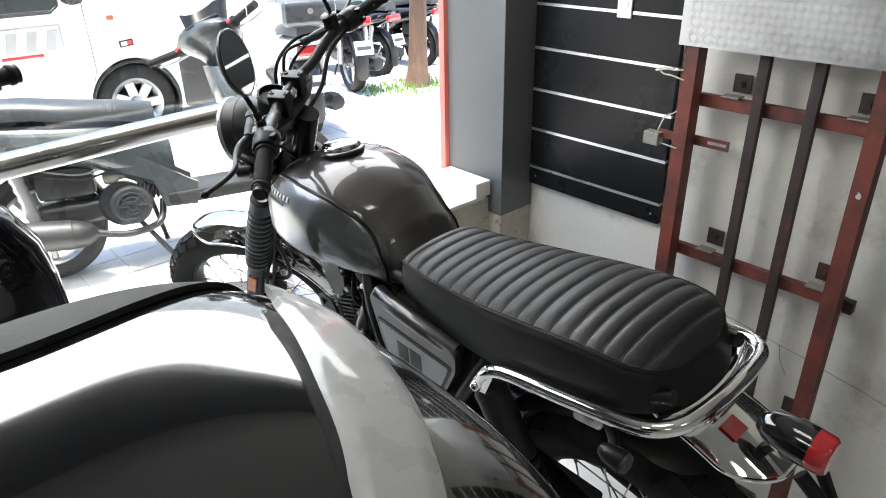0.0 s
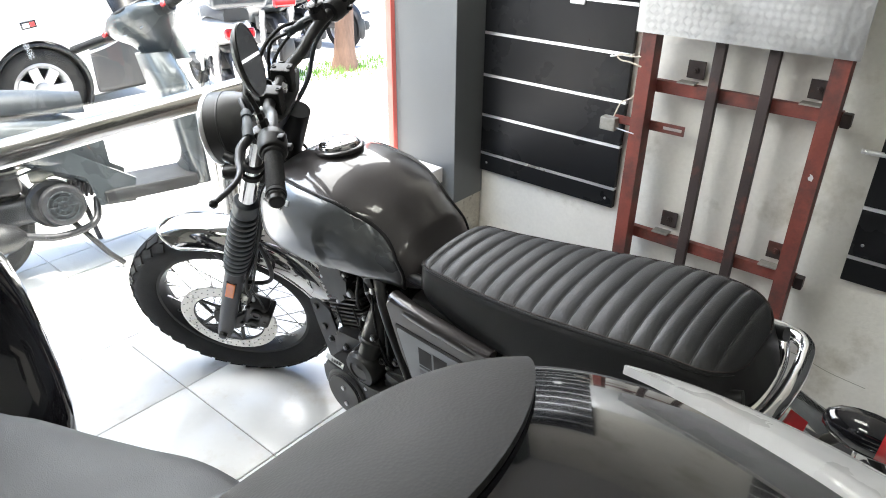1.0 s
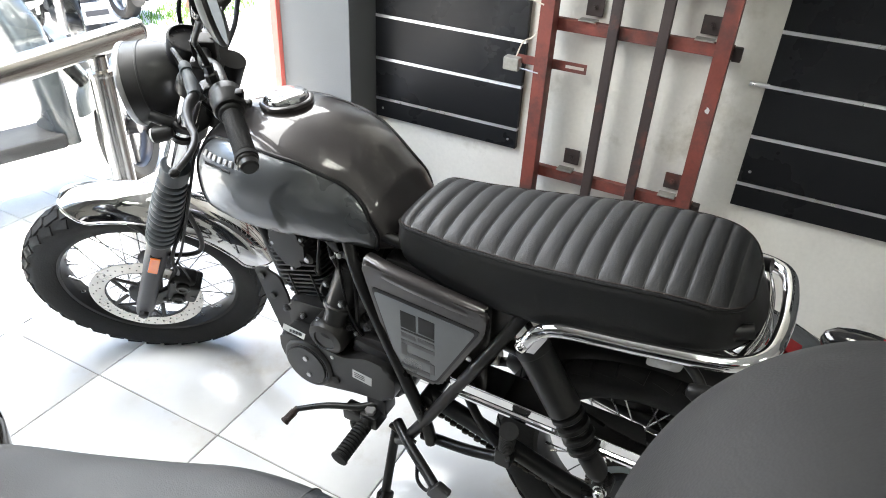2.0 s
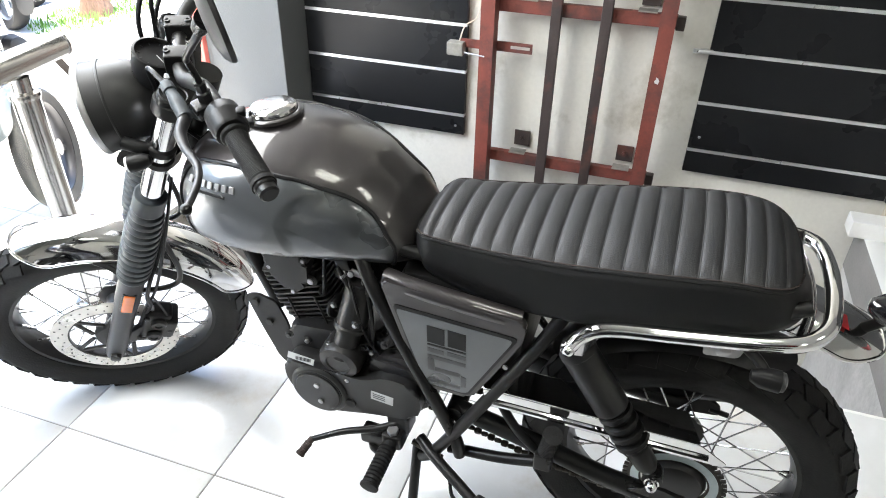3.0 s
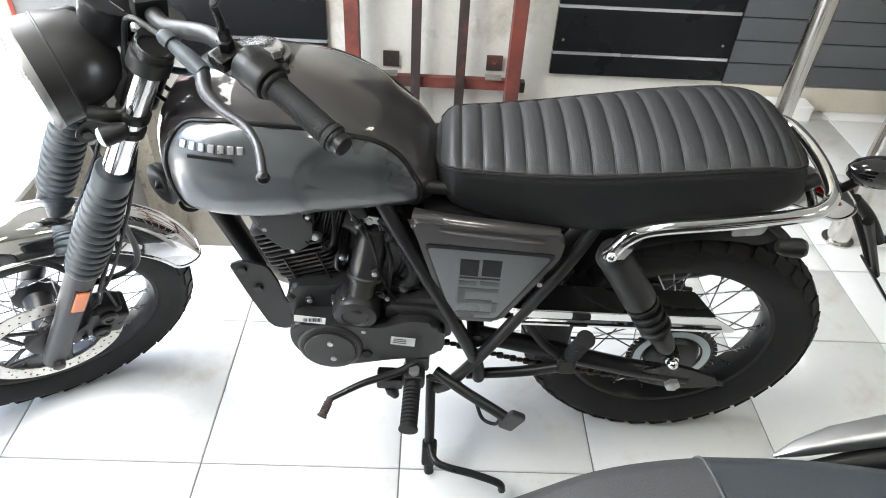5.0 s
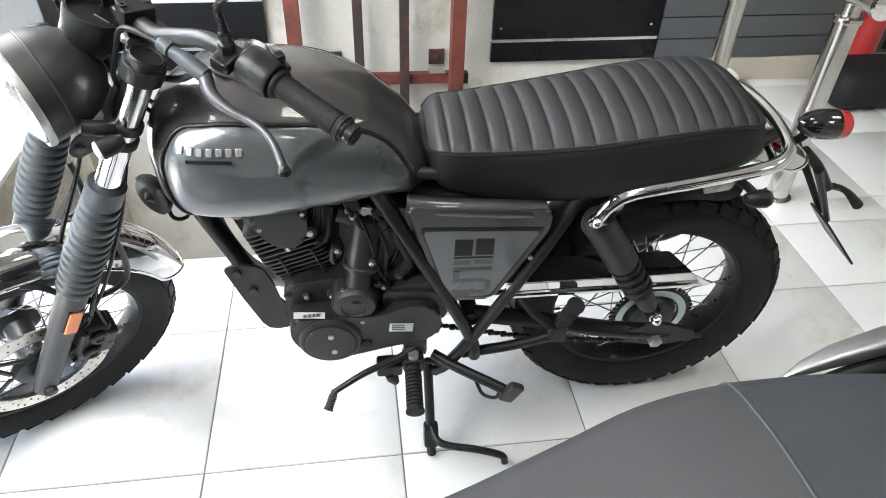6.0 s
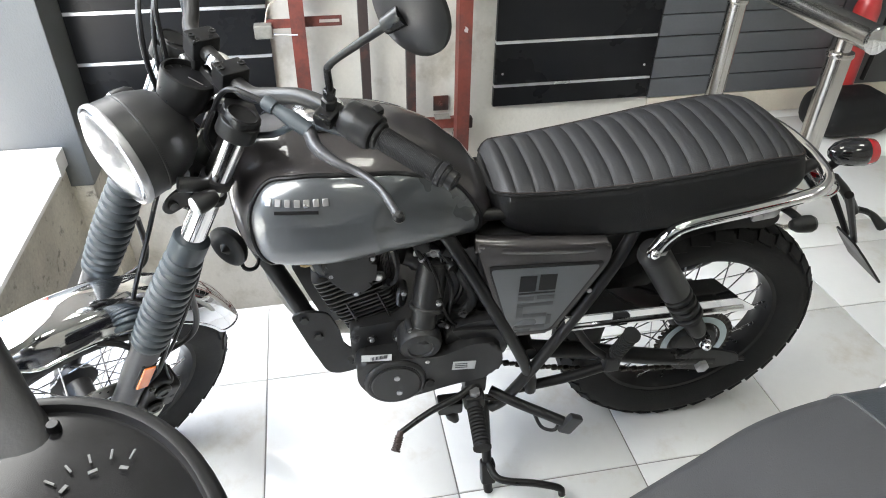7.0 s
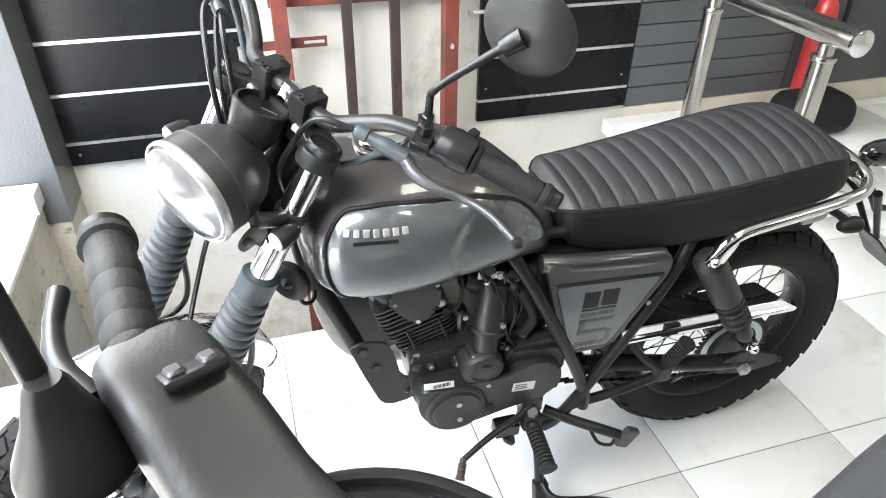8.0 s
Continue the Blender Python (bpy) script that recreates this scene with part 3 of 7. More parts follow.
def tank_x(y, z):
    """Half width of the tank at y, z."""
    top, bot, w = ease(TY, TTOP, y), ease(TY, TBOT, y), ease(TY, TWID, y)
    zc = bot + 0.40 * (top - bot)
    s = (z - zc) / ((top - zc) if z > zc else (zc - bot) + 1e-6)
    s = min(1.0, abs(s))
    half = w * (1 - s ** (2.9 if z > zc else 3.2)) ** (0.5 if z > zc else 0.42)
    # knee recess: an inset with a rounded upper front corner
    a, b, r = 0.748 - y, 0.885 - z, 0.075
    inside = r - math.hypot(r - a, r - b) if a < r and b < r else min(a, b)
    t = max(0.0, min(1.0, inside / 0.028)) * max(0.0, min(1.0, (y - 0.54) / 0.07))
    return half - 0.009 * min(1.0, half / 0.08) * t * t * (3 - 2 * t)


def tank_mesh():
    bm = bmesh.new()
    loops = []
    n = 46
    for k in range(91):
        y = 0.505 + (0.985 - 0.505) * (0.5 - 0.5 * math.cos(math.pi * k / 90))
        top, bot = ease(TY, TTOP, y), ease(TY, TBOT, y)
        ring = []
        for i in range(n):
            a = math.pi * i / (n - 1)
            zz = bot + (top - bot) * (0.5 - 0.5 * math.cos(a))
            ring.append((-tank_x(y, zz), y, zz))
        for i in range(n - 2, 0, -1):
            ring.append((-ring[i][0], y, ring[i][2]))
        loops.append(ring)
    rings(bm, loops)
    bmesh.ops.remove_doubles(bm, verts=bm.verts, dist=1e-5)
    return bm


tank = part("tank", tank_mesh(), M_BROWN, bike, "dark brown metallic fuel tank", 60)
PANEL = rounded([(0.945, 0.845), (0.915, 0.893), (0.84, 0.903), (0.70, 0.892), (0.62, 0.862), (0.575, 0.825), (0.545, 0.77), (0.555, 0.726), (0.70, 0.7095), (0.85, 0.7085), (0.915, 0.724), (0.942, 0.778)], 0.03, 5)
PC = Vector((0.75, 0.82))
for sgn in (-1, 1):
    bm = bmesh.new()
    grid = []
    for k in range(41):
        f = k / 40
        row = []
        for u, w in PANEL:
            q = PC.lerp(Vector((u, w)), f)
            off = 0.0022 if k < 39 else (0.0016 if k == 39 else -0.001)
            row.append(Vector((sgn * (tank_x(q.x, q.y) + off), q.x, q.y)))
        grid.append(row)
    vs = [[bm.verts.new(p) for p in row] for row in grid[1:]]
    mid = bm.verts.new(grid[0][0])
    m = len(PANEL)
    for i in range(m):
        bm.faces.new((mid, vs[0][i], vs[0][(i + 1) % m]))
    for a, b in zip(vs, vs[1:]):
        for i in range(m):
            j = (i + 1) % m
            bm.faces.new((a[i], a[j], b[j], b[i]))
    part("side_panel", bm, M_TGREY, tank, "lighter grey metallic side panel", 70)
    upper = [p for p in smooth_path([(sgn * (tank_x(u, w) + 0.001), u, w) for u, w in PANEL], 1)]
    part("pinstripe", tube(upper, 0.0042, 8, False, close=True), M_INK, tank, "thin black outline")

    def skin(y, z, off):
        p = Vector((sgn * tank_x(y, z), y, z))
        ty = Vector((sgn * (tank_x(y + 0.004, z) - tank_x(y - 0.004, z)), 0.008, 0)).normalized()
        tz = Vector((sgn * (tank_x(y, z + 0.004) - tank_x(y, z - 0.004)), 0, 0.008))
        tz = (tz - ty * tz.dot(ty)).normalized()
        nn = ty.cross(tz)
        nn = nn if nn.x * sgn > 0 else -nn
        m = Matrix((nn, ty, tz)).transposed().to_4x4()
        m.translation = p + nn * off
        return m

    x0, x1 = 0.915, 0.812
    for k in range(7):
        y = x0 + (x1 - x0) * (k + 0.5) / 7
        z = 0.868
        p = skin(y, z, 0.0032)
        part("badge_bar", box((0.003, 0.0098, 0.0125), p, 0.001, 1), M_SILVERINK, tank)
    y, z = 0.866, 0.855
    p = skin(y, z, 0.0034)
    part("badge_plate", box((0.002, 0.070, 0.006), p, 0.0005, 1), M_INK, tank)
M_CAP = mat("polished_cap", (0.7, 0.7, 0.71), 0.17, 1.0, vary=0.05, scale=20)
CAPM = axis_m((0.0, 0.818, 0.941), (0, 0.1, 1))
cap = part("fuel_cap", lathe([(0.044, -0.004), (0.044, 0.006), (0.043, 0.012), (0.038, 0.0165), (0.02, 0.019), (0.0, 0.0195)], CAPM, 36), M_CAP, tank, "polished chrome filler cap")
part("cap_ring", lathe([(0.045, -0.004), (0.053, -0.004), (0.0535, 0.002), (0.05, 0.0045), (0.0455, 0.0045)], CAPM, 36, True), M_BROWN, tank, "raised filler ring")
part("lower_seam", tube(smooth_path([(sgn2 * (tank_x(y, ease(TY, TBOT, y) + 0.006)), y, ease(TY, TBOT, y) + 0.004) for sgn2, y in
     [(-1, 0.53 + 0.43 * k / 12) for k in range(13)]], 2), 0.004, 6, False), M_BROWN, tank)

# -- seat --
SY = [-0.115, -0.085, -0.04, 0.02, 0.12, 0.25, 0.38, 0.46, 0.50, 0.53]
SSEAM = [0.838, 0.849, 0.856, 0.856, 0.845, 0.826, 0.812, 0.807, 0.805, 0.792]
SCROWN = [0.843, 0.861, 0.876, 0.878, 0.868, 0.847, 0.828, 0.822, 0.817, 0.798]
SBOT = [0.790, 0.780, 0.768, 0.752, 0.727, 0.708, 0.703, 0.716, 0.732, 0.762]


def seat_w(y):
    """Half width of the seat: nearly parallel sides, a rounded tail and nose."""
    w = ease([-0.115, 0.0, 0.12, 0.25, 0.38, 0.46, 0.53], [0.122, 0.131, 0.134, 0.129, 0.117, 0.107, 0.100], y)
    tail, nose = min(1.0, (y + 0.1155) / 0.085), min(1.0, (0.5305 - y) / 0.05)
    return w * (1 - (1 - tail) ** 2.5) ** 0.4 * (1 - (1 - nose) ** 2.4) ** 0.42


def seat_body():
    bm = bmesh.new()
    loops = []
    for k in range(49):
        y = -0.115 + 0.645 * (0.5 - 0.5 * math.cos(math.pi * k / 48))
        w, se, bo = seat_w(y), ease(SY, SSEAM, y), ease(SY, SBOT, y)
        prof = [(0, bo + 0.002), (w * 0.72, bo), (w * 0.93, bo + 0.006), (w * 1.0, bo + 0.02), (w * 1.03, bo + (se - bo) * 0.5), (w * 1.0, se - 0.012), (w * 0.965, se - 0.001), (w * 0.90, se + 0.003)]
        slope = 0.026 * max(0.0, min(1.0, (0.06 - y) / 0.175))
        prof = [(x, y + slope * (z - bo) / (se - bo), z) for x, z in prof]
        loops.append([(-x, yy, z) for x, yy, z in prof] + [(x, yy, z) for x, yy, z in prof[:0:-1]])
    rings(bm, loops)
    return bm


def top_y(y):
    """Lays the top's rows over the sloped tail."""
    return y + 0.026 * max(0.0, min(1.0, (0.06 - y) / 0.175))


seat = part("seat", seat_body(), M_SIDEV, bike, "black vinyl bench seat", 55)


def seat_top():
    bm = bmesh.new()
    y0, y1, ribs, per = -0.112, 0.518, 18, 10
    rows = []
    nx = 20
    for k in range(ribs * per + 1):
        y = y0 + (y1 - y0) * k / (ribs * per)
        w, se, cr = seat_w(y) * 0.945, ease(SY, SSEAM, y), ease(SY, SCROWN, y)
        ph = (k % per) / per
        puff = 0.0052 * (math.sin(math.pi * ph) ** 0.6 if k % per else 0.0)
        row = []
        for i in range(nx + 1):
            u = -1 + 2 * i / nx
            edge = (1 - abs(u) ** 2.6) * min(1.0, max(0.0, (y - y0) / 0.045)) ** 0.5
            fade = min(1.0, (1 - abs(u)) * 9) * min(1.0, (y - y0) / 0.02, (y1 - y) / 0.02)
            row.append(bm.verts.new((u * w, top_y(y), se + 0.003 + (cr - se) * edge + puff * fade)))
        rows.append(row)
    for a, b in zip(rows, rows[1:]):
        for i in range(nx):
            bm.faces.new((a[i], a[i + 1], b[i + 1], b[i]))
    return bm


part("ribbed_top", seat_top(), M_VINYL, seat, "dark grey ribbed vinyl top", 28)
# pale lines paint the sheen along the rib folds; no thread runs here
for k in range(1, 18):
    y = -0.112 + 0.63 * k / 18
    w, se, cr = seat_w(y) * 0.945, ease(SY, SSEAM, y), ease(SY, SCROWN, y)
    row = [(u * w, top_y(y), se + 0.0036 + (cr - se) * (1 - abs(u) ** 2.6) * min(1.0, (y + 0.112) / 0.045) ** 0.5) for u in np.linspace(-0.97, 0.97, 17)]
    part("rib_seam", tube(row, 0.0011, 5, False), M_FOLDSHEEN, seat)
edge_l = [(-seat_w(y) * 0.955, top_y(y), ease(SY, SSEAM, y) + 0.0025) for y in np.linspace(0.517, -0.112, 60)]
edge_r = [(-x, y, z) for x, y, z in reversed(edge_l)]
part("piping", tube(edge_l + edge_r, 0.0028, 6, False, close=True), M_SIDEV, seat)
bm = bmesh.new()
for x, y, z in smooth_path(edge_l, 4) + smooth_path(edge_r, 4):
    add_box(bm, (0.0012, 0.0028, 0.001), Matrix.Translation((x * 0.975, y, z + 0.0036)))
part("stitching", bm, M_STITCH, seat)["kind"] = "stuff"


# -- wheels --
def wheel(name, c, tr, tw, rr_, steer, label):
    mv = (STEER @ Matrix.Translation(c) if steer else Matrix.Translation(c)) @ Matrix.Rotation(radians(90), 4, "Y")
    w = new(name)
    w.parent, w.matrix_local = bike, mv
    w["label"] = label
    prof = []
    base = tr - tw * 0.62
    for k in range(17):
        a = math.pi * (k / 16)
        prof.append((base + (tr - 0.006 - base) * math.sin(a) ** 0.55 if 0 < k < 16 else rr_ + 0.008, tw / 2 * math.cos(a) * (1.0 if 0 < k < 16 else 0.72)))
    prof += [(rr_ + 0.002, -tw * 0.3), (rr_ + 0.002, tw * 0.3)]
    part("tyre", lathe(prof, None, 72, True), M_RUBBER, w, "black block-tread tyre")
    bm = bmesh.new()
    n = 36
    for i in range(n):
        a = 2 * math.pi * i / n
        for row, (off, ln, ww) in enumerate(((-0.37, 0.040, 0.22), (-0.14, 0.045, 0.27), (0.14, 0.045, 0.27), (0.37, 0.040, 0.22))):
            aa = a + (math.pi / n if row in (1, 3) else 0)
            x = off * tw
            lean_a = math.copysign(0.18 if abs(off) < 0.2 else 0.72, off)
            r = tr - (0.0070 if abs(off) < 0.2 else 0.0188) - (0.0 if steer else 0.0012)
            m = Matrix.Rotation(aa, 4, "Z") @ Matrix.Translation((r, 0, x)) @ Matrix.Rotation(lean_a * -1.0, 4, "Y") @ Matrix.Rotation((0.24 if row % 2 else -0.24), 4, "X")
            add_box(bm, (0.006, ln, ww * tw), m)
    part("tread", bm, M_RUBBER, w)["kind"] = "stuff"
    rim = [(rr_ + 0.010, tw * 0.36), (rr_ + 0.010, tw * 0.31), (rr_ - 0.006, tw * 0.27), (rr_ - 0.014, tw * 0.1), (rr_ - 0.016, 0.0), (rr_ - 0.014, -tw * 0.1), (rr_ - 0.006, -tw * 0.27), (rr_ + 0.010, -tw * 0.31), (rr_ + 0.010, -tw * 0.36), (rr_ + 0.002, -tw * 0.3), (rr_ + 0.002, tw * 0.3)]
    part("rim", lathe(rim, None, 72, True), M_SATIN, w, "black spoked rim")
    part("hub", lathe([(0.02, -0.075), (0.045, -0.07), (0.05, -0.055), (0.03, -0.045), (0.026, 0.0), (0.03, 0.045), (0.05, 0.055), (0.045, 0.07), (0.02, 0.075)], None, 28), M_MATTE, w)
    spoke_me = None
    for i in range(36):
        sidez = 1 if i % 2 else -1
        a = 2 * math.pi * i / 36
        da = radians(24) * (1 if (i // 2) % 2 else -1)
        if spoke_me is None:
            spoke_me = {}
        key = (sidez, da > 0)
        if key not in spoke_me:
            b = bmesh.new()
            p0 = Vector((0.046 * math.cos(-da * 2.2), 0.046 * math.sin(-da * 2.2), 0.056 * sidez))
            p1 = Vector((rr_ - 0.012, 0, 0.006 * sidez))
            add_tube(b, [p0, p1], 0.0017, 6, False)
            add_tube(b, [p1.lerp(p0, 0.09), p1], 0.0032, 6, False)
            finish(b)
            me = bpy.data.meshes.new("spoke")
            b.to_mesh(me)
            b.free()
            me.materials.append(M_SPOKE)
            spoke_me[key] = me
        o = new("spoke", spoke_me[key])
        o.parent = w
        o.rotation_euler = (0, 0, a)
    return w


fw = wheel("front_wheel", FRONT, 0.321, 0.105, 0.232, True, "black spoked front wheel turned to one side")
rw = wheel("rear_wheel", REAR, 0.320, 0.125, 0.222, False, "black spoked rear wheel")


def disc(rad, inner, z, holes, material):
    bm = bmesh.new()
    add_lathe(bm, [(inner, z - 0.002), (rad, z - 0.002), (rad, z + 0.002), (inner, z + 0.002)], None, 60, True)
    return bm


part("brake_disc", disc(0.146, 0.108, -0.066, 0, M_DISC), M_DISC, fw, "drilled steel brake disc")
bm = bmesh.new()
for i in range(40):
    a = 2 * math.pi * i / 40
    for rr2, ph in (((0.119, 0), (0.137, 0.08)) if i % 2 else ((0.128, 0.04),)):
        add_lathe(bm, [(0.0023, 0), (0.0023, 0.0006), (0, 0.0006)], Matrix.Rotation(a + ph, 4, "Z") @ Matrix.Translation((rr2, 0, -0.0684)) @ Matrix.Rotation(math.pi, 4, "X"), 6)
part("drill_holes", bm, M_INK, fw)["kind"] = "stuff"
part("disc_carrier", lathe([(0.104, -0.067), (0.113, -0.067), (0.113, -0.061), (0.104, -0.061)], None, 60, True), M_MATTE, fw)
for i in range(5):
    a = 2 * math.pi * i / 5
    for lean_k in (-1, 1):
        bm = box((0.066, 0.011, 0.006), Matrix.Rotation(a, 4, "Z") @ Matrix.Translation((0.077, lean_k * 0.013, -0.064)) @ Matrix.Rotation(-0.32 * lean_k, 4, "Z"), 0.002, 1)
        part("carrier_arm", bm, M_MATTE, fw)
part("carrier_hub", lathe([(0.0, -0.072), (0.03, -0.072), (0.046, -0.068), (0.05, -0.06), (0.05, -0.054)], None, 30), M_MATTE, fw)
# rear sprocket
bm = bmesh.new()
add_lathe(bm, [(0.062, -0.074), (0.088, -0.074), (0.088, -0.069), (0.062, -0.069)], None, 60, True)
for i in range(44):
    a = 2 * math.pi * i / 44
    add_box(bm, (0.012, 0.006, 0.005), Matrix.Rotation(a, 4, "Z") @ Matrix.Translation((0.091, 0, -0.0715)))
part("sprocket_teeth", bm, M_CHAIN, rw)
part("sprocket", lathe([(0.066, -0.0755), (0.082, -0.0755), (0.082, -0.073), (0.066, -0.073)], None, 48, True), mat("pale_zinc", (0.5, 0.58, 0.6), 0.45, 0.5), rw, "pale zinc-plated sprocket")
part("sprocket_carrier", lathe([(0.03, -0.085), (0.052, -0.083), (0.06, -0.07), (0.06, -0.05), (0.03, -0.05)], None, 24), M_MATTE, rw)

# -- fork --
for sx in (-0.1, 0.1):
    fk = new("fork_leg")
    fk.parent = bike
    fk["label"] = "fork leg with ribbed rubber gaiter"
    fpart("stanchion", tube([leg(sx, -0.01), leg(sx, 0.27)], 0.0215, 20, False), M_CHROME, fk, "chrome fork tube")
    fpart("fork_cap", lathe([(0.026, 0), (0.026, 0.006), (0.023, 0.010), (0.021, 0.008), (0.0, 0.008)], axis_m(leg(sx, -0.004), -DOWN), 24), M_SATIN, fk)
    fpart("fork_clamp", lathe([(0.0215, -0.014), (0.030, -0.012), (0.031, -0.010), (0.031, 0.010), (0.0295, 0.013), (0.022, 0.016)], axis_m(leg(sx, 0.012), -DOWN), 28), M_SATIN, fk)
    fpart("clamp_bolt", lathe([(0.011, 0), (0.011, 0.006), (0.008, 0.009), (0.0, 0.009)], axis_m(leg(sx * 0.52, -0.002, 0.005), -DOWN), 6), M_SILVER, fk)
    for s in (0.105, 0.135):
        fpart("clamp_ring", lathe([(0.0215, 0), (0.026, 0.001), (0.026, 0.013), (0.0215, 0.014)], axis_m(leg(sx, s), DOWN), 20), M_SATIN, fk)
    prof = [(0.027, 0.235), (0.031, 0.238), (0.031, 0.275), (0.029, 0.28)]
    n = 12
    for i in range(n):
        s0 = 0.283 + i * 0.0185
        rr1 = 0.033 + 0.004 * math.sin(math.pi * i / n)
        prof += [(rr1 - 0.006, s0), (rr1 - 0.001, s0 + 0.004), (rr1, s0 + 0.009), (rr1 - 0.001, s0 + 0.014)]
    prof += [(0.028, 0.508), (0.027, 0.512)]
    fpart("gaiter", lathe([(r, s) for r, s in prof], axis_m(leg(sx, 0), DOWN), 24), M_GAITER, fk, "ribbed grey-black rubber gaiter")
    fpart("lower_leg", lathe([(0.026, 0.50), (0.0275, 0.505), (0.0275, 0.60), (0.025, 0.64), (0.024, 0.80), (0.021, 0.835), (0.012, 0.838), (0.0, 0.838)], axis_m(leg(sx, 0), DOWN), 22), M_GREYMET, fk, "dark grey lower fork leg")
    fpart("axle_nut", lathe([(0.0, 0), (0.013, 0), (0.013, 0.012), (0.009, 0.014), (0.0, 0.014)], axis_m(leg(sx + math.copysign(0.02, sx), 0.812), (math.copysign(1, sx), 0, 0)), 6), M_MATTE, fk)
    refl = box((0.008, 0.024, 0.062), axis_m(leg(sx + math.copysign(0.0275, sx), 0.576), DOWN), 0.003, 2)
    fpart("reflector", refl, M_AMBER, fk, "amber side reflector")
    hold = box((0.01, 0.03, 0.07), axis_m(leg(sx + math.copysign(0.023, sx), 0.576), DOWN), 0.003, 1)
    fpart("reflector_holder", hold, M_SATIN, fk)
fpart("axle", tube([leg(-0.12, 0.808), leg(0.12, 0.808)], 0.009, 12, False), M_MATTE)
for name, s, w, hgt in (("upper_triple_clamp", 0.012, 0.125, 0.024), ("lower_triple_clamp", 0.185, 0.088, 0.034)):
    pts = rounded([(-w, -0.022), (-0.05, -0.046), (0.05, -0.046), (w, -0.022), (w, 0.024), (0.078, 0.024), (0.05, -0.004), (-0.05, -0.004), (-0.078, 0.024), (-w, 0.024)], 0.014, 4)
    mm = Matrix.Translation(leg(0, s)) @ Matrix.Rotation(RAKE, 4, "X")
    fpart(name, plate(pts, hgt, mm, 0.004), M_SATIN)
fpart("ignition_lock", lathe([(0.018, 0), (0.018, 0.022), (0.015, 0.026), (0.006, 0.026), (0.0, 0.024)], axis_m(leg(0, -0.02, -0.01), -DOWN), 20), M_CHROME)
# head tube
part("head_tube", tube([PIVOT + Vector((0, 0, 0)) + DOWN * 0.0, PIVOT + DOWN * 0.17], 0.028, 20, False), M_SATIN, bike)

# -- handlebar --
BARL = [(-0.385, 0.845, 1.092), (-0.265, 0.886, 1.100), (-0.225, 0.900, 1.102), (-0.165, 0.922, 1.096), (-0.115, 0.947, 1.072), (-0.088, 0.965, 1.062), (-0.05, 0.972, 1.062), (0, 0.972, 1.062)]
bar_path = BARL + [(-x, y, z) for x, y, z in BARL[-2::-1]]
hb = new("handlebar")
hb.parent = bike
hb["label"] = "matte black handlebar"
fpart("bar", tube(bar_path, 0.0125, 14, True, 5), M_MATTE, hb)
for sx in (-1, 1):
    g0, g1 = Vector((sx * 0.385, 0.845, 1.092)), Vector((sx * 0.265, 0.886, 1.100))
    ax = (g1 - g0).normalized()
    prof = [(0.0, -0.004), (0.0145, -0.004), (0.0145, 0.0), (0.0185, 0.001), (0.0185, 0.008), (0.0155, 0.010)]
    for i in range(38):
        s = 0.012 + i * 0.0024
        prof += [(0.0165, s), (0.0170, s + 0.0008), (0.0170, s + 0.0017), (0.0165, s + 0.0024)]
    prof += [(0.0195, 0.105), (0.021, 0.107), (0.021, 0.111), (0.013, 0.112)]
    fpart("grip", lathe(prof, axis_m(g0, ax), 20), M_RUBBER, hb, "ribbed black rubber grip")
    fpart("bar_end", lathe([(0.0, -0.019), (0.0115, -0.019), (0.0145, -0.016), (0.0145, -0.004), (0.011, 0.0)], axis_m(g0, ax), 18), M_SATIN, hb)
    fpart("bar_end_ring", lathe([(0.0152, -0.006), (0.0165, -0.004), (0.0165, 0.001), (0.0152, 0.003)], axis_m(g0, ax), 18, True), M_SATIN, hb)
    fpart("switch_housing", lathe([(0.0135, 0.112), (0.025, 0.114), (0.0275, 0.119), (0.0275, 0.14), (0.0285, 0.143), (0.0275, 0.146), (0.0265, 0.160), (0.023, 0.165), (0.0135, 0.167)], axis_m(g0, ax), 22), M_SATIN, hb)
    for ddy, ddz, sz in ((-0.024, 0.018, 0.012), (-0.031, -0.004, 0.010)):
        fpart("switch_button", box((0.014, 0.014, sz), Matrix.Translation(g0 + ax * 0.135 + Vector((0, ddy, ddz))), 0.003, 2), M_INK, hb)
    perch = g0 + ax * 0.18
    fpart("lever_perch", box((0.030, 0.042, 0.022), Matrix.Translation(perch + Vector((0, 0.014, 0.0))) @ Matrix.Rotation(sx * -0.42, 4, "Z"), 0.006, 2), M_SATIN, hb)
    lev = [perch + Vector((sx * 0.005, 0.050, -0.011)), perch + Vector((sx * 0.035, 0.057, -0.013)), perch + Vector((sx * 0.07, 0.049, -0.014)), perch + Vector((sx * 0.105, 0.034, -0.013)), perch + Vector((sx * 0.145, 0.032, -0.008)), perch + Vector((sx * 0.197, 0.045, 0.0))]
    fpart("lever", tube(lev, [0.010, 0.0095, 0.007, 0.006, 0.0055, 0.0055], 10), M_GREYMET, hb, "dark grey ball-ended lever")
    fpart("lever_ball", lathe([(0.0, -0.0085), (0.006, -0.006), (0.0085, 0), (0.006, 0.006), (0.0, 0.0085)], Matrix.Translation(lev[-1]), 14), M_SATIN, hb)
    boot = [perch + Vector((sx * 0.006, 0.049, -0.010)), perch + Vector((sx * -0.024, 0.059, -0.006)), perch + Vector((sx * -0.062, 0.074, 0.0))]
    fpart("lever_boot", tube(boot, [0.0112, 0.0118, 0.0065], 12), M_GAITER, hb, "rubber dust boot")
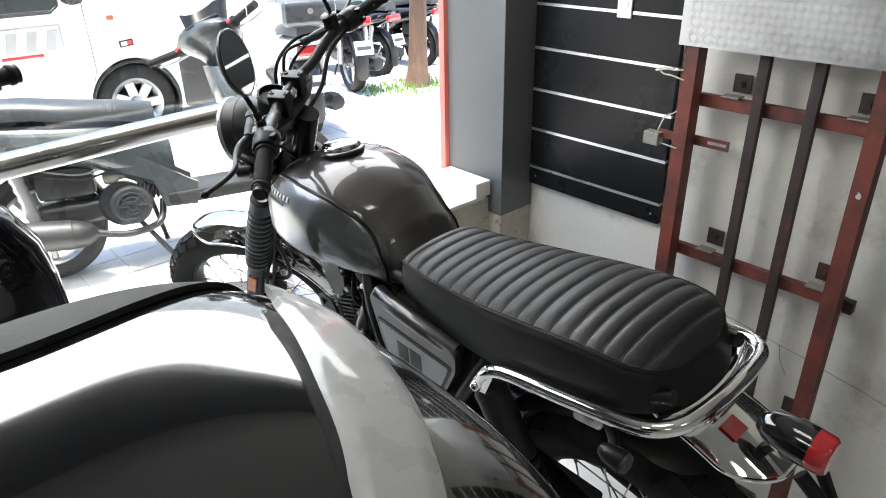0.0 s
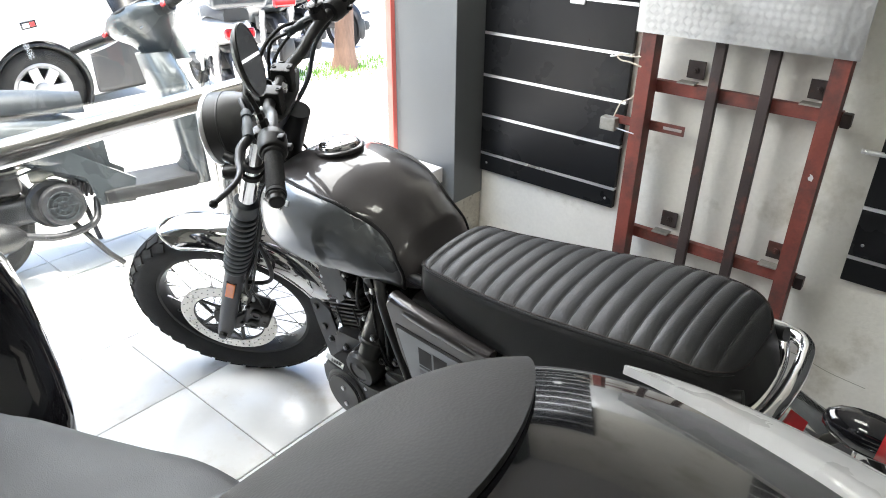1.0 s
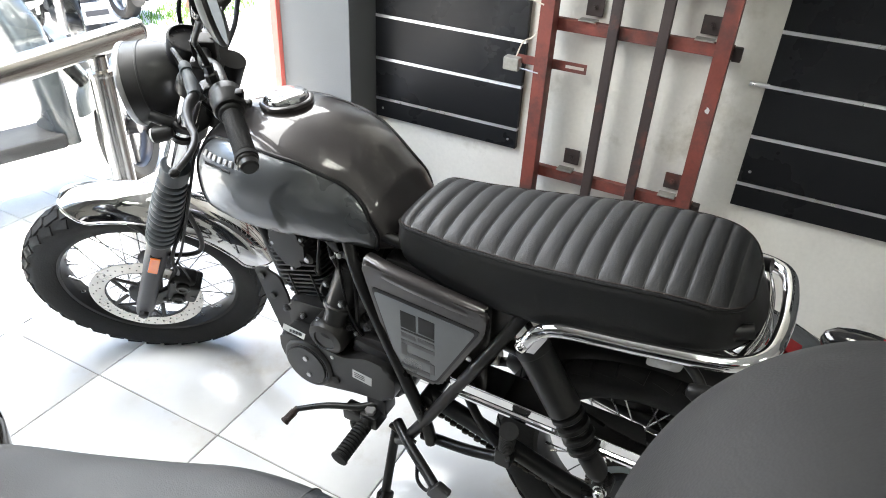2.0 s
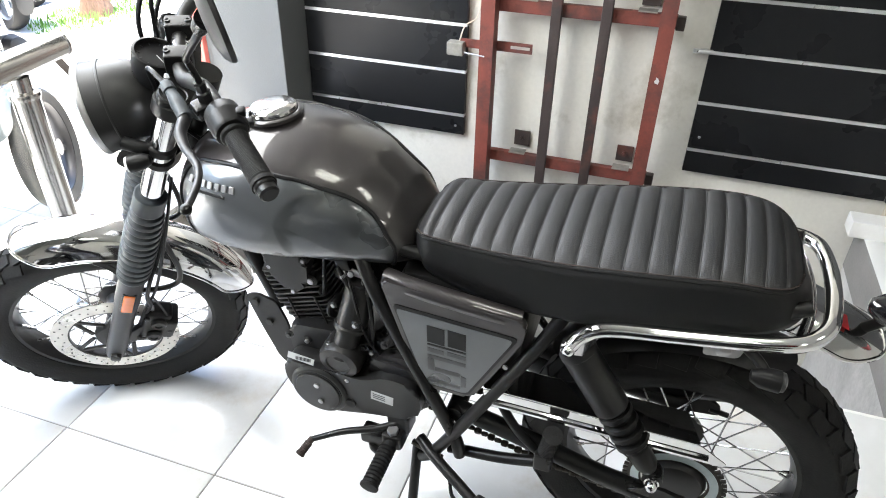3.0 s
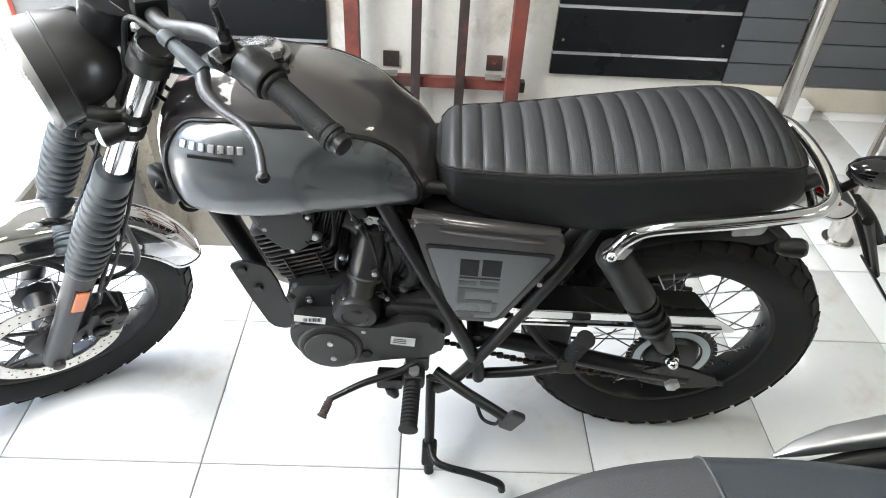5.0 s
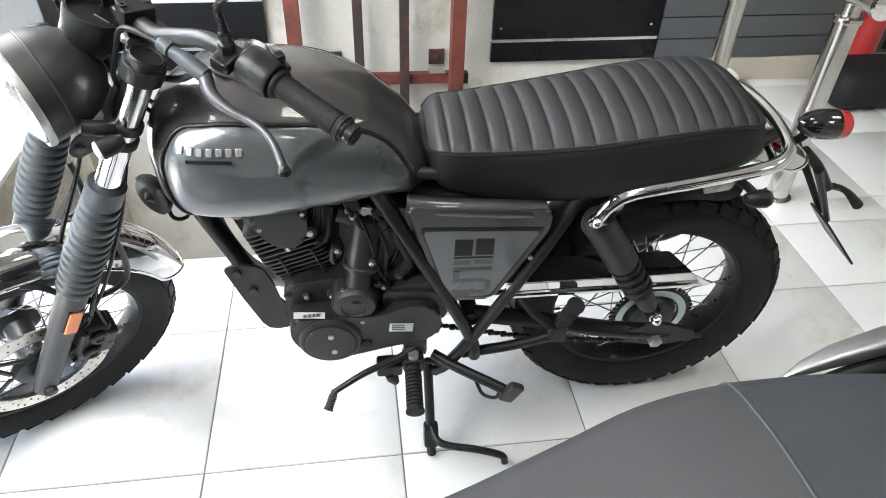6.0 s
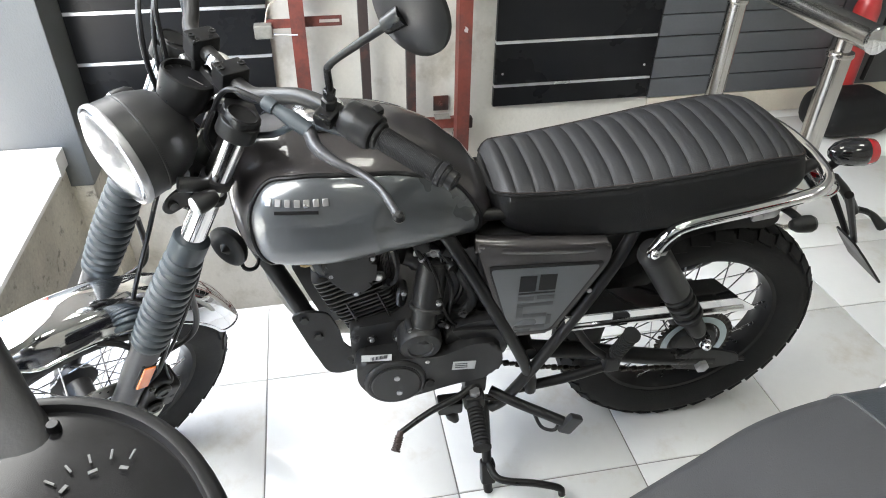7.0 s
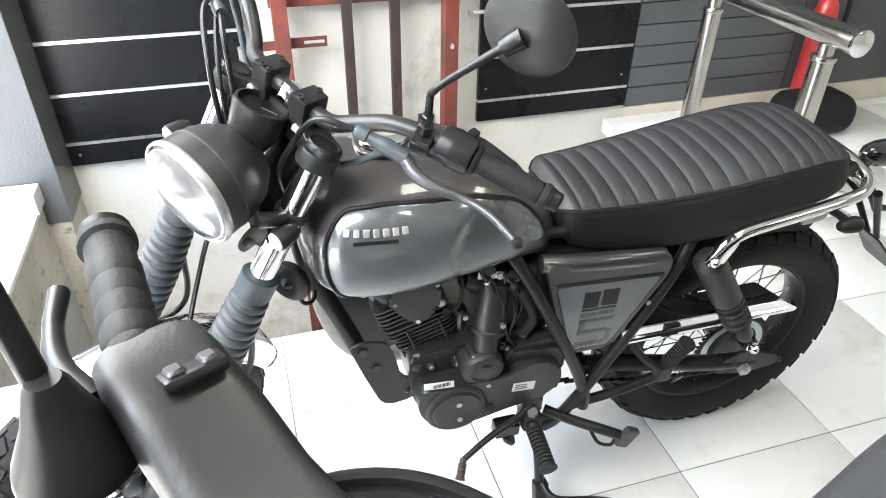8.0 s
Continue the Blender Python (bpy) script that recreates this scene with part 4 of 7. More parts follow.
    fpart("boot_collar", lathe([(0.007, 0), (0.0105, 0.002), (0.0105, 0.016), (0.008, 0.021)], axis_m(boot[1] + Vector((sx * -0.024, 0.0095, 0.004)), boot[-1] - boot[1]), 16), M_GAITER, hb)
    fpart("wire_loom", tube([perch + Vector((sx * 0.03, 0.0, -0.022)), perch + Vector((sx * -0.04, 0.03, -0.045)), (sx * 0.12, 0.955, 1.0), (sx * 0.06, 0.985, 0.965)], 0.0055, 10), M_GAITER, hb)
    cable = [boot[-1], boot[-1] + Vector((-sx * 0.05, 0.03, 0.0)), Vector((sx * 0.07, 1.02, 1.04)), Vector((sx * 0.05, 1.03, 0.97)), Vector((0.03 * sx, 1.0, 0.88)), Vector((0.02 * sx, 0.96, 0.80))]
    fpart("cable", tube(cable, 0.0042, 8), M_INK, hb)
    # mirror
    mb = perch + Vector((sx * -0.002, 0.012, 0.016))
    stem = [mb, mb + Vector((0, 0.0, 0.03)), mb + Vector((0, 0.004, 0.062)), mb + Vector((sx * 0.004, 0.004, 0.072)), mb + Vector((sx * 0.012, -0.004, 0.088)), Vector((sx * 0.268, 0.872, 1.272))]
    mi = new("mirror")
    mi.parent = bike
    mi["label"] = "round black mirror on a bent stalk"
    fpart("stalk", tube(stem, [0.007, 0.0055, 0.005, 0.005, 0.005, 0.006], 12), M_SATIN, mi)
    fpart("stalk_nut", lathe([(0.011, -0.004), (0.011, 0.010), (0.008, 0.012), (0.009, 0.026), (0.007, 0.028)], Matrix.Translation(mb), 6), M_SATIN, mi)
    face = Vector((-sx * 0.22, -1.0, 0.05)).normalized()
    mc = Vector((sx * 0.282, 0.855, 1.293))
    fpart("mirror_joint", tube([stem[-1] - face * 0.004, mc - face * 0.008], [0.011, 0.014], 14, False), M_SATIN, mi)
    fpart("mirror_shell", lathe([(0.0, -0.012), (0.03, -0.011), (0.050, -0.005), (0.0585, 0.002), (0.0595, 0.007), (0.0575, 0.009), (0.056, 0.007), (0.0, 0.007)], axis_m(mc, face), 40), M_MATTE, mi)
    fpart("mirror_glass", lathe([(0.0558, 0.0074), (0.0554, 0.0082), (0.0, 0.0082)], axis_m(mc, face), 40), M_MIRROR, mi, "round mirror glass")
for sx in (-0.042, 0.042):
    rsr = Matrix.Translation((sx, 0.972, 1.062)) @ Matrix.Rotation(0.15, 4, "X")
    fpart("bar_clamp", box((0.034, 0.046, 0.036), rsr @ Matrix.Translation((0, 0, 0.004)), 0.004, 2), M_SATIN, hb)
    fpart("bar_riser", box((0.032, 0.042, 0.05), rsr @ Matrix.Translation((0, 0.0, -0.035)), 0.005, 2), M_SATIN, hb)
    for dy in (-0.017, 0.017):
        fpart("clamp_bolt", lathe([(0.0055, 0), (0.0055, 0.003), (0.003, 0.003), (0.003, 0.0012), (0.0, 0.0012)], rsr @ Matrix.Translation((0, dy, 0.0215)), 12), M_MATTE, hb)
fpart("brake_reservoir", lathe([(0.016, 0), (0.018, 0.004), (0.019, 0.03), (0.0195, 0.032), (0.0195, 0.042), (0.015, 0.045), (0.0, 0.045)], Matrix.Translation((0.20, 0.915, 1.10)), 20), M_SATIN, hb)
fpart("throttle_cable", tube([(0.25, 0.89, 1.085), (0.19, 0.955, 1.10), (0.11, 1.015, 1.06), (0.06, 1.03, 0.96), (0.03, 0.97, 0.85)], 0.004, 8), M_INK, hb)
fpart("brake_hose", tube([(0.22, 0.93, 1.09), (0.16, 1.0, 1.11), (0.085, 1.045, 1.06), (0.06, 1.05, 0.9), (0.05, 1.12, 0.72), (-0.03, 1.22, 0.62), (-0.075, 1.27, 0.50), (-0.085, 1.30, 0.42)], 0.0045, 8), M_INK, hb)

# -- instruments --
SPM = axis_m((0.006, 1.016, 1.048), (0, -0.5, 1))
sp = new("speedometer")
sp.parent = bike
fpart("cup", lathe([(0.0, -0.072), (0.018, -0.071), (0.029, -0.062), (0.036, -0.045), (0.040, -0.02), (0.042, 0.0), (0.041, 0.005), (0.037, 0.006), (0.036, -0.003), (0.0, -0.003)], SPM, 32), M_SATIN, sp, "black bullet-shaped speedometer cup")
fpart("dial", lathe([(0.036, -0.0025), (0.0, -0.0024)], SPM, 32), M_INK, sp)
for i in range(9):
    a = radians(-130 + i * 32)
    fpart("tick", box((0.0015, 0.006, 0.0006), SPM @ Matrix.Rotation(a, 4, "Z") @ Matrix.Translation((0, 0.03, -0.0016))), M_INKGREY, sp)
fpart("needle", box((0.0015, 0.024, 0.0008), SPM @ Matrix.Rotation(2.2, 4, "Z") @ Matrix.Translation((0, 0.012, -0.0012))), M_SILVERINK, sp)
fpart("speedo_bracket", tube([(0.012, 1.05, 1.0), (0.0, 1.02, 0.985), (0.0, 0.975, 0.985)], 0.008, 8), M_SATIN, sp)

# -- headlight --
HLM = axis_m((-0.006, 1.145, 0.966), (-0.12, 1, -0.02)) @ Matrix.Scale(0.92, 4)
hl = new("headlight")
hl.parent = bike
hl["label"] = "round headlight in a matte black bowl"
fpart("bowl", lathe([(0.0, -0.125), (0.025, -0.123), (0.052, -0.109), (0.073, -0.083), (0.084, -0.052), (0.087, -0.032), (0.0885, -0.031), (0.0885, -0.028), (0.0875, -0.027), (0.089, 0.0), (0.090, 0.012)], HLM, 48), M_MATTE, hl, "matte black headlight bowl")
fpart("rim_ring", lathe([(0.0902, 0.004), (0.0918, 0.008), (0.0912, 0.014), (0.089, 0.017), (0.0865, 0.015), (0.0865, 0.008), (0.0902, 0.004)], HLM, 48, False), M_SILVER, hl, "pale metal lamp rim")
fpart("lamp_reflector", lathe([(0.0862, 0.008), (0.075, -0.012), (0.05, -0.03), (0.02, -0.038), (0.0, -0.039)], HLM, 40), M_REFLECT, hl, "lamp reflector, white in place of its bright reflections")
fpart("lens", lathe([(0.0868, 0.010), (0.081, 0.020), (0.057, 0.029), (0.025, 0.034), (0.0, 0.035), (0.0, 0.032), (0.025, 0.031), (0.057, 0.026), (0.081, 0.017), (0.0862, 0.009)], HLM, 40, False), M_LENS, hl, "clear headlight lens").visible_shadow = False
fpart("bulb_shield", lathe([(0.0, -0.02), (0.016, -0.02), (0.018, -0.005), (0.012, 0.004), (0.0, 0.006)], HLM, 20), M_SILVER, hl)
for sx in (-1, 1):
    b = bmesh.new()
    add_tube(b, [leg(sx * 0.1, 0.12), (sx * 0.106, 1.075, 0.945), (sx * 0.096, 1.105, 0.955)], 0.012, 10)
    fpart("headlight_ear", b, M_SATIN, hl)
    qa = leg(0, 0.125)
    fpart("headlight_bracket", side_plate(rounded([(qa.y, qa.z + 0.022), (qa.y + 0.065, qa.z + 0.012), (qa.y + 0.085, qa.z - 0.012), (qa.y + 0.075, qa.z - 0.034), (qa.y, qa.z - 0.02)], 0.01, 3), sx * 0.089 - 0.002, 0.004, 0.001), M_SATIN, hl)
    fpart("bracket_bolt", lathe([(0.008, 0), (0.008, 0.005), (0.0, 0.006)], axis_m((sx * 0.091, qa.y + 0.066, qa.z - 0.012), (sx, 0, 0)), 6), M_MATTE, hl)
    ind = new("front_indicator")
    ind.parent = bike
    im = axis_m(leg(sx * 0.132, 0.128, 0.04), (0, 1, -0.06)) @ Matrix.Scale(0.72, 4)
    fpart("indicator_body", lathe([(0.0, -0.04), (0.012, -0.037), (0.02, -0.022), (0.0225, 0.0), (0.0225, 0.012), (0.020, 0.014)], im, 22), M_SATIN, ind, "small black indicator shell")
    fpart("indicator_lens", lathe([(0.0205, 0.012), (0.019, 0.019), (0.01, 0.023), (0.0, 0.024)], im, 22), M_CLEARLENS, ind, "smoked clear indicator lens")
    fpart("indicator_stalk", tube([leg(sx * 0.1, 0.128), leg(sx * 0.118, 0.128, 0.02), leg(sx * 0.135, 0.128, 0.03)], 0.007, 10), M_SATIN, ind)


# -- mudguards --
def guard_step(a0, a1, f, r):
    """Angle and width factor along a guard, close steps at its rounded ends."""
    f = 0.5 - 0.5 * math.cos(math.pi * f)
    q = max(0.0, 1 - min(f, 1 - f) * abs(radians(a1 - a0)) * r / 0.075)
    return radians(a0 + (a1 - a0) * f), 1 - 0.8 * (1 - math.sqrt(1 - q * q))


def guard_skin(c, r, w, drop, a, u, inset=0.0):
    """A place on a guard's skin: angle a, u from -1 to 1 across."""
    rr = r - drop * abs(u) ** 3 - inset
    return c.x + u * w / 2, c.y + rr * math.cos(a), c.z + rr * math.sin(a)


def mudguard(c, r, a0, a1, w, drop, steps=48):
    """A curved guard over a wheel; angles from straight ahead, upwards."""
    bm = bmesh.new()
    rows, rows2 = [], []
    for k in range(steps + 1):
        a, f = guard_step(a0, a1, k / steps, r)
        rows.append([bm.verts.new(guard_skin(c, r, w, drop, a, f * (i / 8 - 1))) for i in range(17)])
        rows2.append([bm.verts.new(guard_skin(c, r, w, drop, a, f * (i / 8 - 1) * 0.985, 0.0016)) for i in range(17)])
    for rs in (rows, rows2):
        for a, b in zip(rs, rs[1:]):
            for i in range(16):
                bm.faces.new((a[i], a[i + 1], b[i + 1], b[i]))
    for a, b in ((rows[0], rows2[0]), (rows[-1], rows2[-1])):
        for i in range(16):
            bm.faces.new((a[i], a[i + 1], b[i + 1], b[i]))
    for i in (0, 16):
        for k in range(steps):
            bm.faces.new((rows[k][i], rows[k + 1][i], rows2[k + 1][i], rows2[k][i]))
    return bm


def guard_edge(c, r, a0, a1, w, drop):
    """The rolled rim all round a guard."""
    n = 40
    ring, ends = [], []
    for k in range(n + 1):
        a, f = guard_step(a0, a1, k / n, r)
        ring.append(guard_skin(c, r, w, drop, a, -f, 0.001))
        if k in (0, n):
            ends.append([guard_skin(c, r, w, drop, a, f * u / 6, 0.001) for u in range(-5, 6)])
    back = [(2 * c.x - x, y, z) for x, y, z in reversed(ring)]
    return tube(ring + ends[1] + back + ends[0][::-1], 0.0035, 8, False, close=True)


mg = fpart("front_mudguard", mudguard(FRONT, 0.356, 76, 172, 0.130, 0.048), M_CHROME, bike, "short chrome front mudguard", 50)
fpart("rolled_edge", guard_edge(FRONT, 0.356, 76, 172, 0.130, 0.048), M_CHROME, mg)
for s in (-1, 1):
    fpart("guard_stay", tube([(s * 0.064, 1.305, 0.612), (s * 0.076, 1.275, 0.592), (s * 0.092, 1.252, 0.56)], 0.006, 8), M_SATIN, mg)
    fpart("guard_hoop", tube([leg(s * 0.10, 0.38, -0.045), leg(s * 0.10, 0.46, -0.085), leg(s * 0.10, 0.51, -0.095), leg(s * 0.10, 0.54, -0.072), leg(s * 0.10, 0.56, -0.02)], 0.006, 10), M_SATIN, mg)
fpart("brake_hose", tube([leg(-0.085, 0.20, -0.03), leg(-0.105, 0.32, -0.04), leg(-0.108, 0.44, -0.048), leg(-0.105, 0.54, -0.052), leg(-0.10, 0.62, -0.045)], 0.0035, 8), M_INK, bike, "thin black brake hose")
GUARD = Vector((0, 0.028, 0.293))
rg = part("rear_mudguard", mudguard(GUARD, 0.505, 94, 122, 0.15, 0.03), M_CHROME, bike, "chrome rear mudguard", 50)
part("rolled_edge", guard_edge(GUARD, 0.505, 94, 122, 0.15, 0.03), M_CHROME, rg)
part("sticker", xf(box((0.035, 0.001, 0.028), None), Matrix.Translation(GUARD) @ Matrix.Rotation(radians(112 - 90), 4, "X") @ Matrix.Translation((-0.026, 0.0, 0.5055)) @ Matrix.Rotation(radians(90), 4, "X")), M_REDLENS, rg, "small red sticker")
# inner black mudguard under the seat
part("inner_mudguard", mudguard(REAR, 0.355, 40, 112, 0.13, 0.02), M_MATTE, bike)

# caliper on the front leg
cal = new("brake_caliper")
cal.parent = bike
CALM = Matrix.Translation((-0.078, 1.262, 0.372)) @ Matrix.Rotation(0.55, 4, "X")
fpart("caliper_body", box((0.050, 0.062, 0.105), CALM, 0.012, 3), M_MATTE, cal, "black brake caliper")
fpart("caliper_bridge", box((0.064, 0.034, 0.07), CALM @ Matrix.Translation((0, -0.03, 0.002)), 0.009, 3), M_MATTE, cal)
fpart("caliper_mount", box((0.020, 0.095, 0.036), Matrix.Translation((-0.09, 1.298, 0.358)) @ Matrix.Rotation(-0.5, 4, "X"), 0.006, 2), M_MATTE, cal)
for dz in (0.026, -0.026):
    fpart("caliper_piston", lathe([(0.017, 0), (0.0185, 0.008), (0.015, 0.013), (0.009, 0.013), (0.008, 0.010), (0.0, 0.010)], CALM @ axis_m((-0.024, -0.004, dz), (-1, 0, 0)), 18), M_MATTE, cal)
for dy, dz in ((0.026, 0.042), (0.026, -0.042), (-0.034, 0.0)):
    fpart("caliper_bolt", lathe([(0.0065, 0), (0.0065, 0.006), (0.004, 0.008), (0.0, 0.008)], CALM @ axis_m((-0.026, dy, dz), (-1, 0, 0)), 6), M_GREYMET, cal)
fpart("bleed_bolt", lathe([(0.006, 0), (0.006, 0.012), (0.003, 0.016), (0.003, 0.022), (0.0, 0.022)], axis_m((-0.085, 1.250, 0.425), (0, -0.3, 1)), 6), M_SILVER, cal)
fpart("caliper_hose", tube([(-0.09, 1.262, 0.425), (-0.10, 1.238, 0.465), (-0.112, 1.228, 0.51), (-0.11, 1.205, 0.56), (-0.085, 1.16, 0.63), (-0.06, 1.12, 0.72)], 0.0048, 8), M_INK, cal)
fpart("sensor_wire", tube([(-0.08, 1.30, 0.34), (-0.095, 1.255, 0.325), (-0.10, 1.225, 0.36), (-0.095, 1.222, 0.43), (-0.105, 1.22, 0.50)], 0.0028, 6), M_INK, cal)

# -- frame --
fr = new("frame")
fr.parent = bike
fr["label"] = "satin black tubular steel frame"
part("downtube", tube([(0, 0.975, 0.83), (0, 0.965, 0.70), (0, 0.905, 0.52), (0, 0.885, 0.46)], 0.019, 16), M_SATIN, fr)
part("backbone", tube([(0, 0.95, 0.87), (0, 0.80, 0.80), (0, 0.55, 0.765), (0, 0.30, 0.76)], 0.022, 14), M_SATIN, fr)
for s in (-1, 1):
    part("front_strut", tube([(s * 0.10, 0.625, 0.76), (s * 0.132, 0.57, 0.67), (s * 0.145, 0.47, 0.47), (s * 0.143, 0.425, 0.36), (s * 0.138, 0.415, 0.30)], 0.0135, 12), M_SATIN, fr)
    part("rear_strut", tube([(s * 0.105, 0.235, 0.735), (s * 0.132, 0.29, 0.63), (s * 0.145, 0.40, 0.42), (s * 0.143, 0.47, 0.29), (s * 0.135, 0.50, 0.25)], 0.0125, 12), M_SATIN, fr)
    part("seat_rail", tube([(s * 0.085, 0.60, 0.765), (s * 0.09, 0.40, 0.76), (s * 0.10, 0.20, 0.765), (s * 0.11, 0.0, 0.79), (s * 0.09, -0.10, 0.82)], 0.012, 12), M_SATIN, fr)
    part("lower_stay", tube([(s * 0.13, 0.44, 0.30), (s * 0.14, 0.33, 0.33), (s * 0.145, 0.235, 0.365)], 0.0115, 12), M_SATIN, fr)
    part("peg_strut", tube([(s * 0.132, 0.345, 0.50), (s * 0.14, 0.30, 0.43), (s * 0.145, 0.235, 0.37)], 0.009, 10), M_SATIN, fr)
    gus = rounded([(0.912, 0.545), (0.885, 0.557), (0.838, 0.545), (0.822, 0.50), (0.812, 0.445), (0.775, 0.42), (0.772, 0.385), (0.79, 0.37), (0.835, 0.362), (0.855, 0.375), (0.885, 0.46)], 0.010, 3)
    part("engine_mount", side_plate(gus, s * 0.078 - 0.003, 0.006, 0.0015), M_SATIN, fr, "satin black engine mount plate")
    for y, z in ((0.886, 0.535), (0.862, 0.485), (0.79, 0.395)):
        part("mount_bolt", lathe([(0.009, 0), (0.009, 0.006), (0.0, 0.0062)], axis_m((s * 0.081, y, z), (s, 0, 0)), 6), M_MATTE, fr)
# swingarm
sw = new("swingarm")
sw.parent = bike
for s in (-1, 1):
    part("arm", tube([(s * 0.115, 0.43, 0.415), (s * 0.12, 0.3, 0.39), (s * 0.125, 0.12, 0.345), (s * 0.125, -0.02, 0.322)], 0.019, 14), M_SATIN, sw)
    part("axle_plate", side_plate(rounded([(0.09, 0.345), (0.03, 0.375), (-0.02, 0.36), (-0.08, 0.335), (-0.085, 0.305), (0.0, 0.295), (0.08, 0.315)], 0.012, 3), s * 0.137 - 0.004, 0.008, 0.002), M_SATIN, sw)
    part("axle_nut", lathe([(0.016, 0), (0.016, 0.012), (0.010, 0.016), (0.0, 0.017)], axis_m((s * 0.141, 0.012, 0.318), (s, 0, 0)), 6), M_SILVER, sw)
    part("chain_adjuster", tube([(s * 0.135, -0.06, 0.318), (s * 0.135, -0.10, 0.312)], 0.006, 8, False), M_SATIN, sw)
part("swingarm_pivot", tube([(-0.135, 0.43, 0.415), (0.135, 0.43, 0.415)], 0.018, 14, False), M_SATIN, sw)

# shocks
for s in (-1, 1):
    sh = new("shock_absorber")
    sh.parent = bike
    top, bot = Vector((s * 0.140, 0.225, 0.697)), Vector((s * 0.152, 0.048, 0.428))
    ax = (bot - top).normalized()
    L = (bot - top).length
    am = axis_m(top, ax) @ Matrix.Diagonal((1.08, 1.08, L / 0.352, 1))
    part("upper_can", lathe([(0.0, 0.0), (0.018, 0.002), (0.024, 0.012), (0.029, 0.02), (0.0295, 0.03), (0.0285, 0.031), (0.0285, 0.165), (0.025, 0.17)], am, 26), M_MATTE, sh, "matte black shock cover")
    prof = [(0.024, 0.168)]
    for i in range(4):
        z0 = 0.172 + i * 0.025
        prof += [(0.021, z0), (0.028, z0 + 0.003), (0.029, z0 + 0.011), (0.022, z0 + 0.018)]
    prof += [(0.018, 0.275), (0.02, 0.28), (0.019, 0.32), (0.014, 0.335), (0.0, 0.337)]
    part("spring_cover", lathe(prof, am, 24), M_SATIN, sh)
    part("lower_eye", lathe([(0.0, -0.014), (0.018, -0.014), (0.018, 0.014), (0.0, 0.014)], axis_m(bot, (1, 0, 0)), 20), M_SATIN, sh)
    for p in (top, bot):
        part("shock_bolt", lathe([(0.0135, 0), (0.0135, 0.004), (0.011, 0.005), (0.011, 0.014), (0.007, 0.019), (0.0, 0.021)], axis_m(p + Vector((s * 0.016, 0, 0)), (s, 0, 0)), 12), M_CHROME, sh, "chrome domed nut")

# grab rail
gl = [(-0.158, 0.222, 0.70), (-0.158, 0.205, 0.730), (-0.155, 0.165, 0.752), (-0.151, 0.05, 0.769), (-0.147, -0.05, 0.785), (-0.137, -0.098, 0.793), (-0.106, -0.128, 0.800), (-0.05, -0.138, 0.804), (0, -0.14, 0.805)]
gr = new("grab_rail")
gr.parent = bike
gr["label"] = "chrome tubular grab rail round the seat"
part("rail", tube(gl + [(-x, y, z) for x, y, z in gl[-2::-1]], 0.0125, 16, True, 5), M_CHROME, gr)
for s in (-1, 1):
    part("rail_lug", side_plate(rounded([(0.242, 0.69), (0.207, 0.682), (0.180, 0.742), (0.20, 0.757)], 0.01), s * 0.163 - 0.004, 0.008, 0.002), M_CHROME, gr)
    part("rail_bracket", side_plate(rounded([(-0.03, 0.785), (0.03, 0.772), (0.03, 0.735), (-0.02, 0.742)], 0.006), s * 0.142 - 0.003, 0.006, 0.001), M_SILVER, gr, "bare metal rail bracket")
    part("bracket_bolt", lathe([(0.012, 0), (0.012, 0.006), (0.006, 0.008), (0.0, 0.008)], axis_m((s * 0.146, 0.004, 0.757), (s, 0, 0)), 6), M_SILVER, gr)
    ind = new("rear_indicator")
    ind.parent = bike
    part("indicator_stalk", tube([(s * 0.135, -0.02, 0.765), (s * 0.15, -0.045, 0.753), (s * 0.165, -0.06, 0.742)], 0.008, 10), M_SATIN, ind)
    im = axis_m((s * 0.168, -0.066, 0.738), (0, -1, -0.02)) @ Matrix.Scale(0.75, 4)
    part("indicator_body", lathe([(0.0, -0.04), (0.012, -0.037), (0.02, -0.022), (0.0225, 0.0), (0.0225, 0.016), (0.020, 0.018)], im, 22), M_SATIN, ind, "small black indicator shell")
    part("indicator_lens", lathe([(0.0205, 0.016), (0.019, 0.024), (0.01, 0.028), (0.0, 0.029)], im, 22), M_INKGREY, ind, "smoked indicator lens")
part("rail_bridge", tube([(-0.137, -0.09, 0.790), (-0.05, -0.112, 0.785), (0.05, -0.112, 0.785), (0.137, -0.09, 0.790)], 0.008, 10), M_CHROME, gr)

# tail lamp and plate holder
tlm = axis_m((-0.024, -0.216, 0.795), (0, -1, -0.06)) @ Matrix.Scale(0.84, 4)
tl = new("tail_lamp")
tl.parent = bike
part("lamp_shell", lathe([(0.0, -0.032), (0.014, -0.028), (0.026, -0.012), (0.033, 0.012), (0.0355, 0.035), (0.035, 0.056)], tlm, 28), M_GLOSS, tl, "gloss black bullet lamp shell")
part("lamp_lens", lathe([(0.0345, 0.05), (0.0345, 0.062), (0.033, 0.080), (0.028, 0.086), (0.0, 0.088)], tlm, 28), M_REDLENS, tl, "red tail lamp lens")
part("lamp_stem", tube([(-0.024, -0.226, 0.785), (-0.018, -0.215, 0.762), (-0.008, -0.20, 0.735), (0.0, -0.195, 0.715)], 0.009, 10), M_SATIN, tl)
ph = new("plate_holder")
ph.parent = bike
for s in (-1, 1):
    part("holder_arm", tube([(s * 0.045, -0.262, 0.70), (s * 0.030, -0.31, 0.63), (s * 0.014, -0.372, 0.535)], [0.010, 0.008, 0.007], 8), M_SATIN, ph)
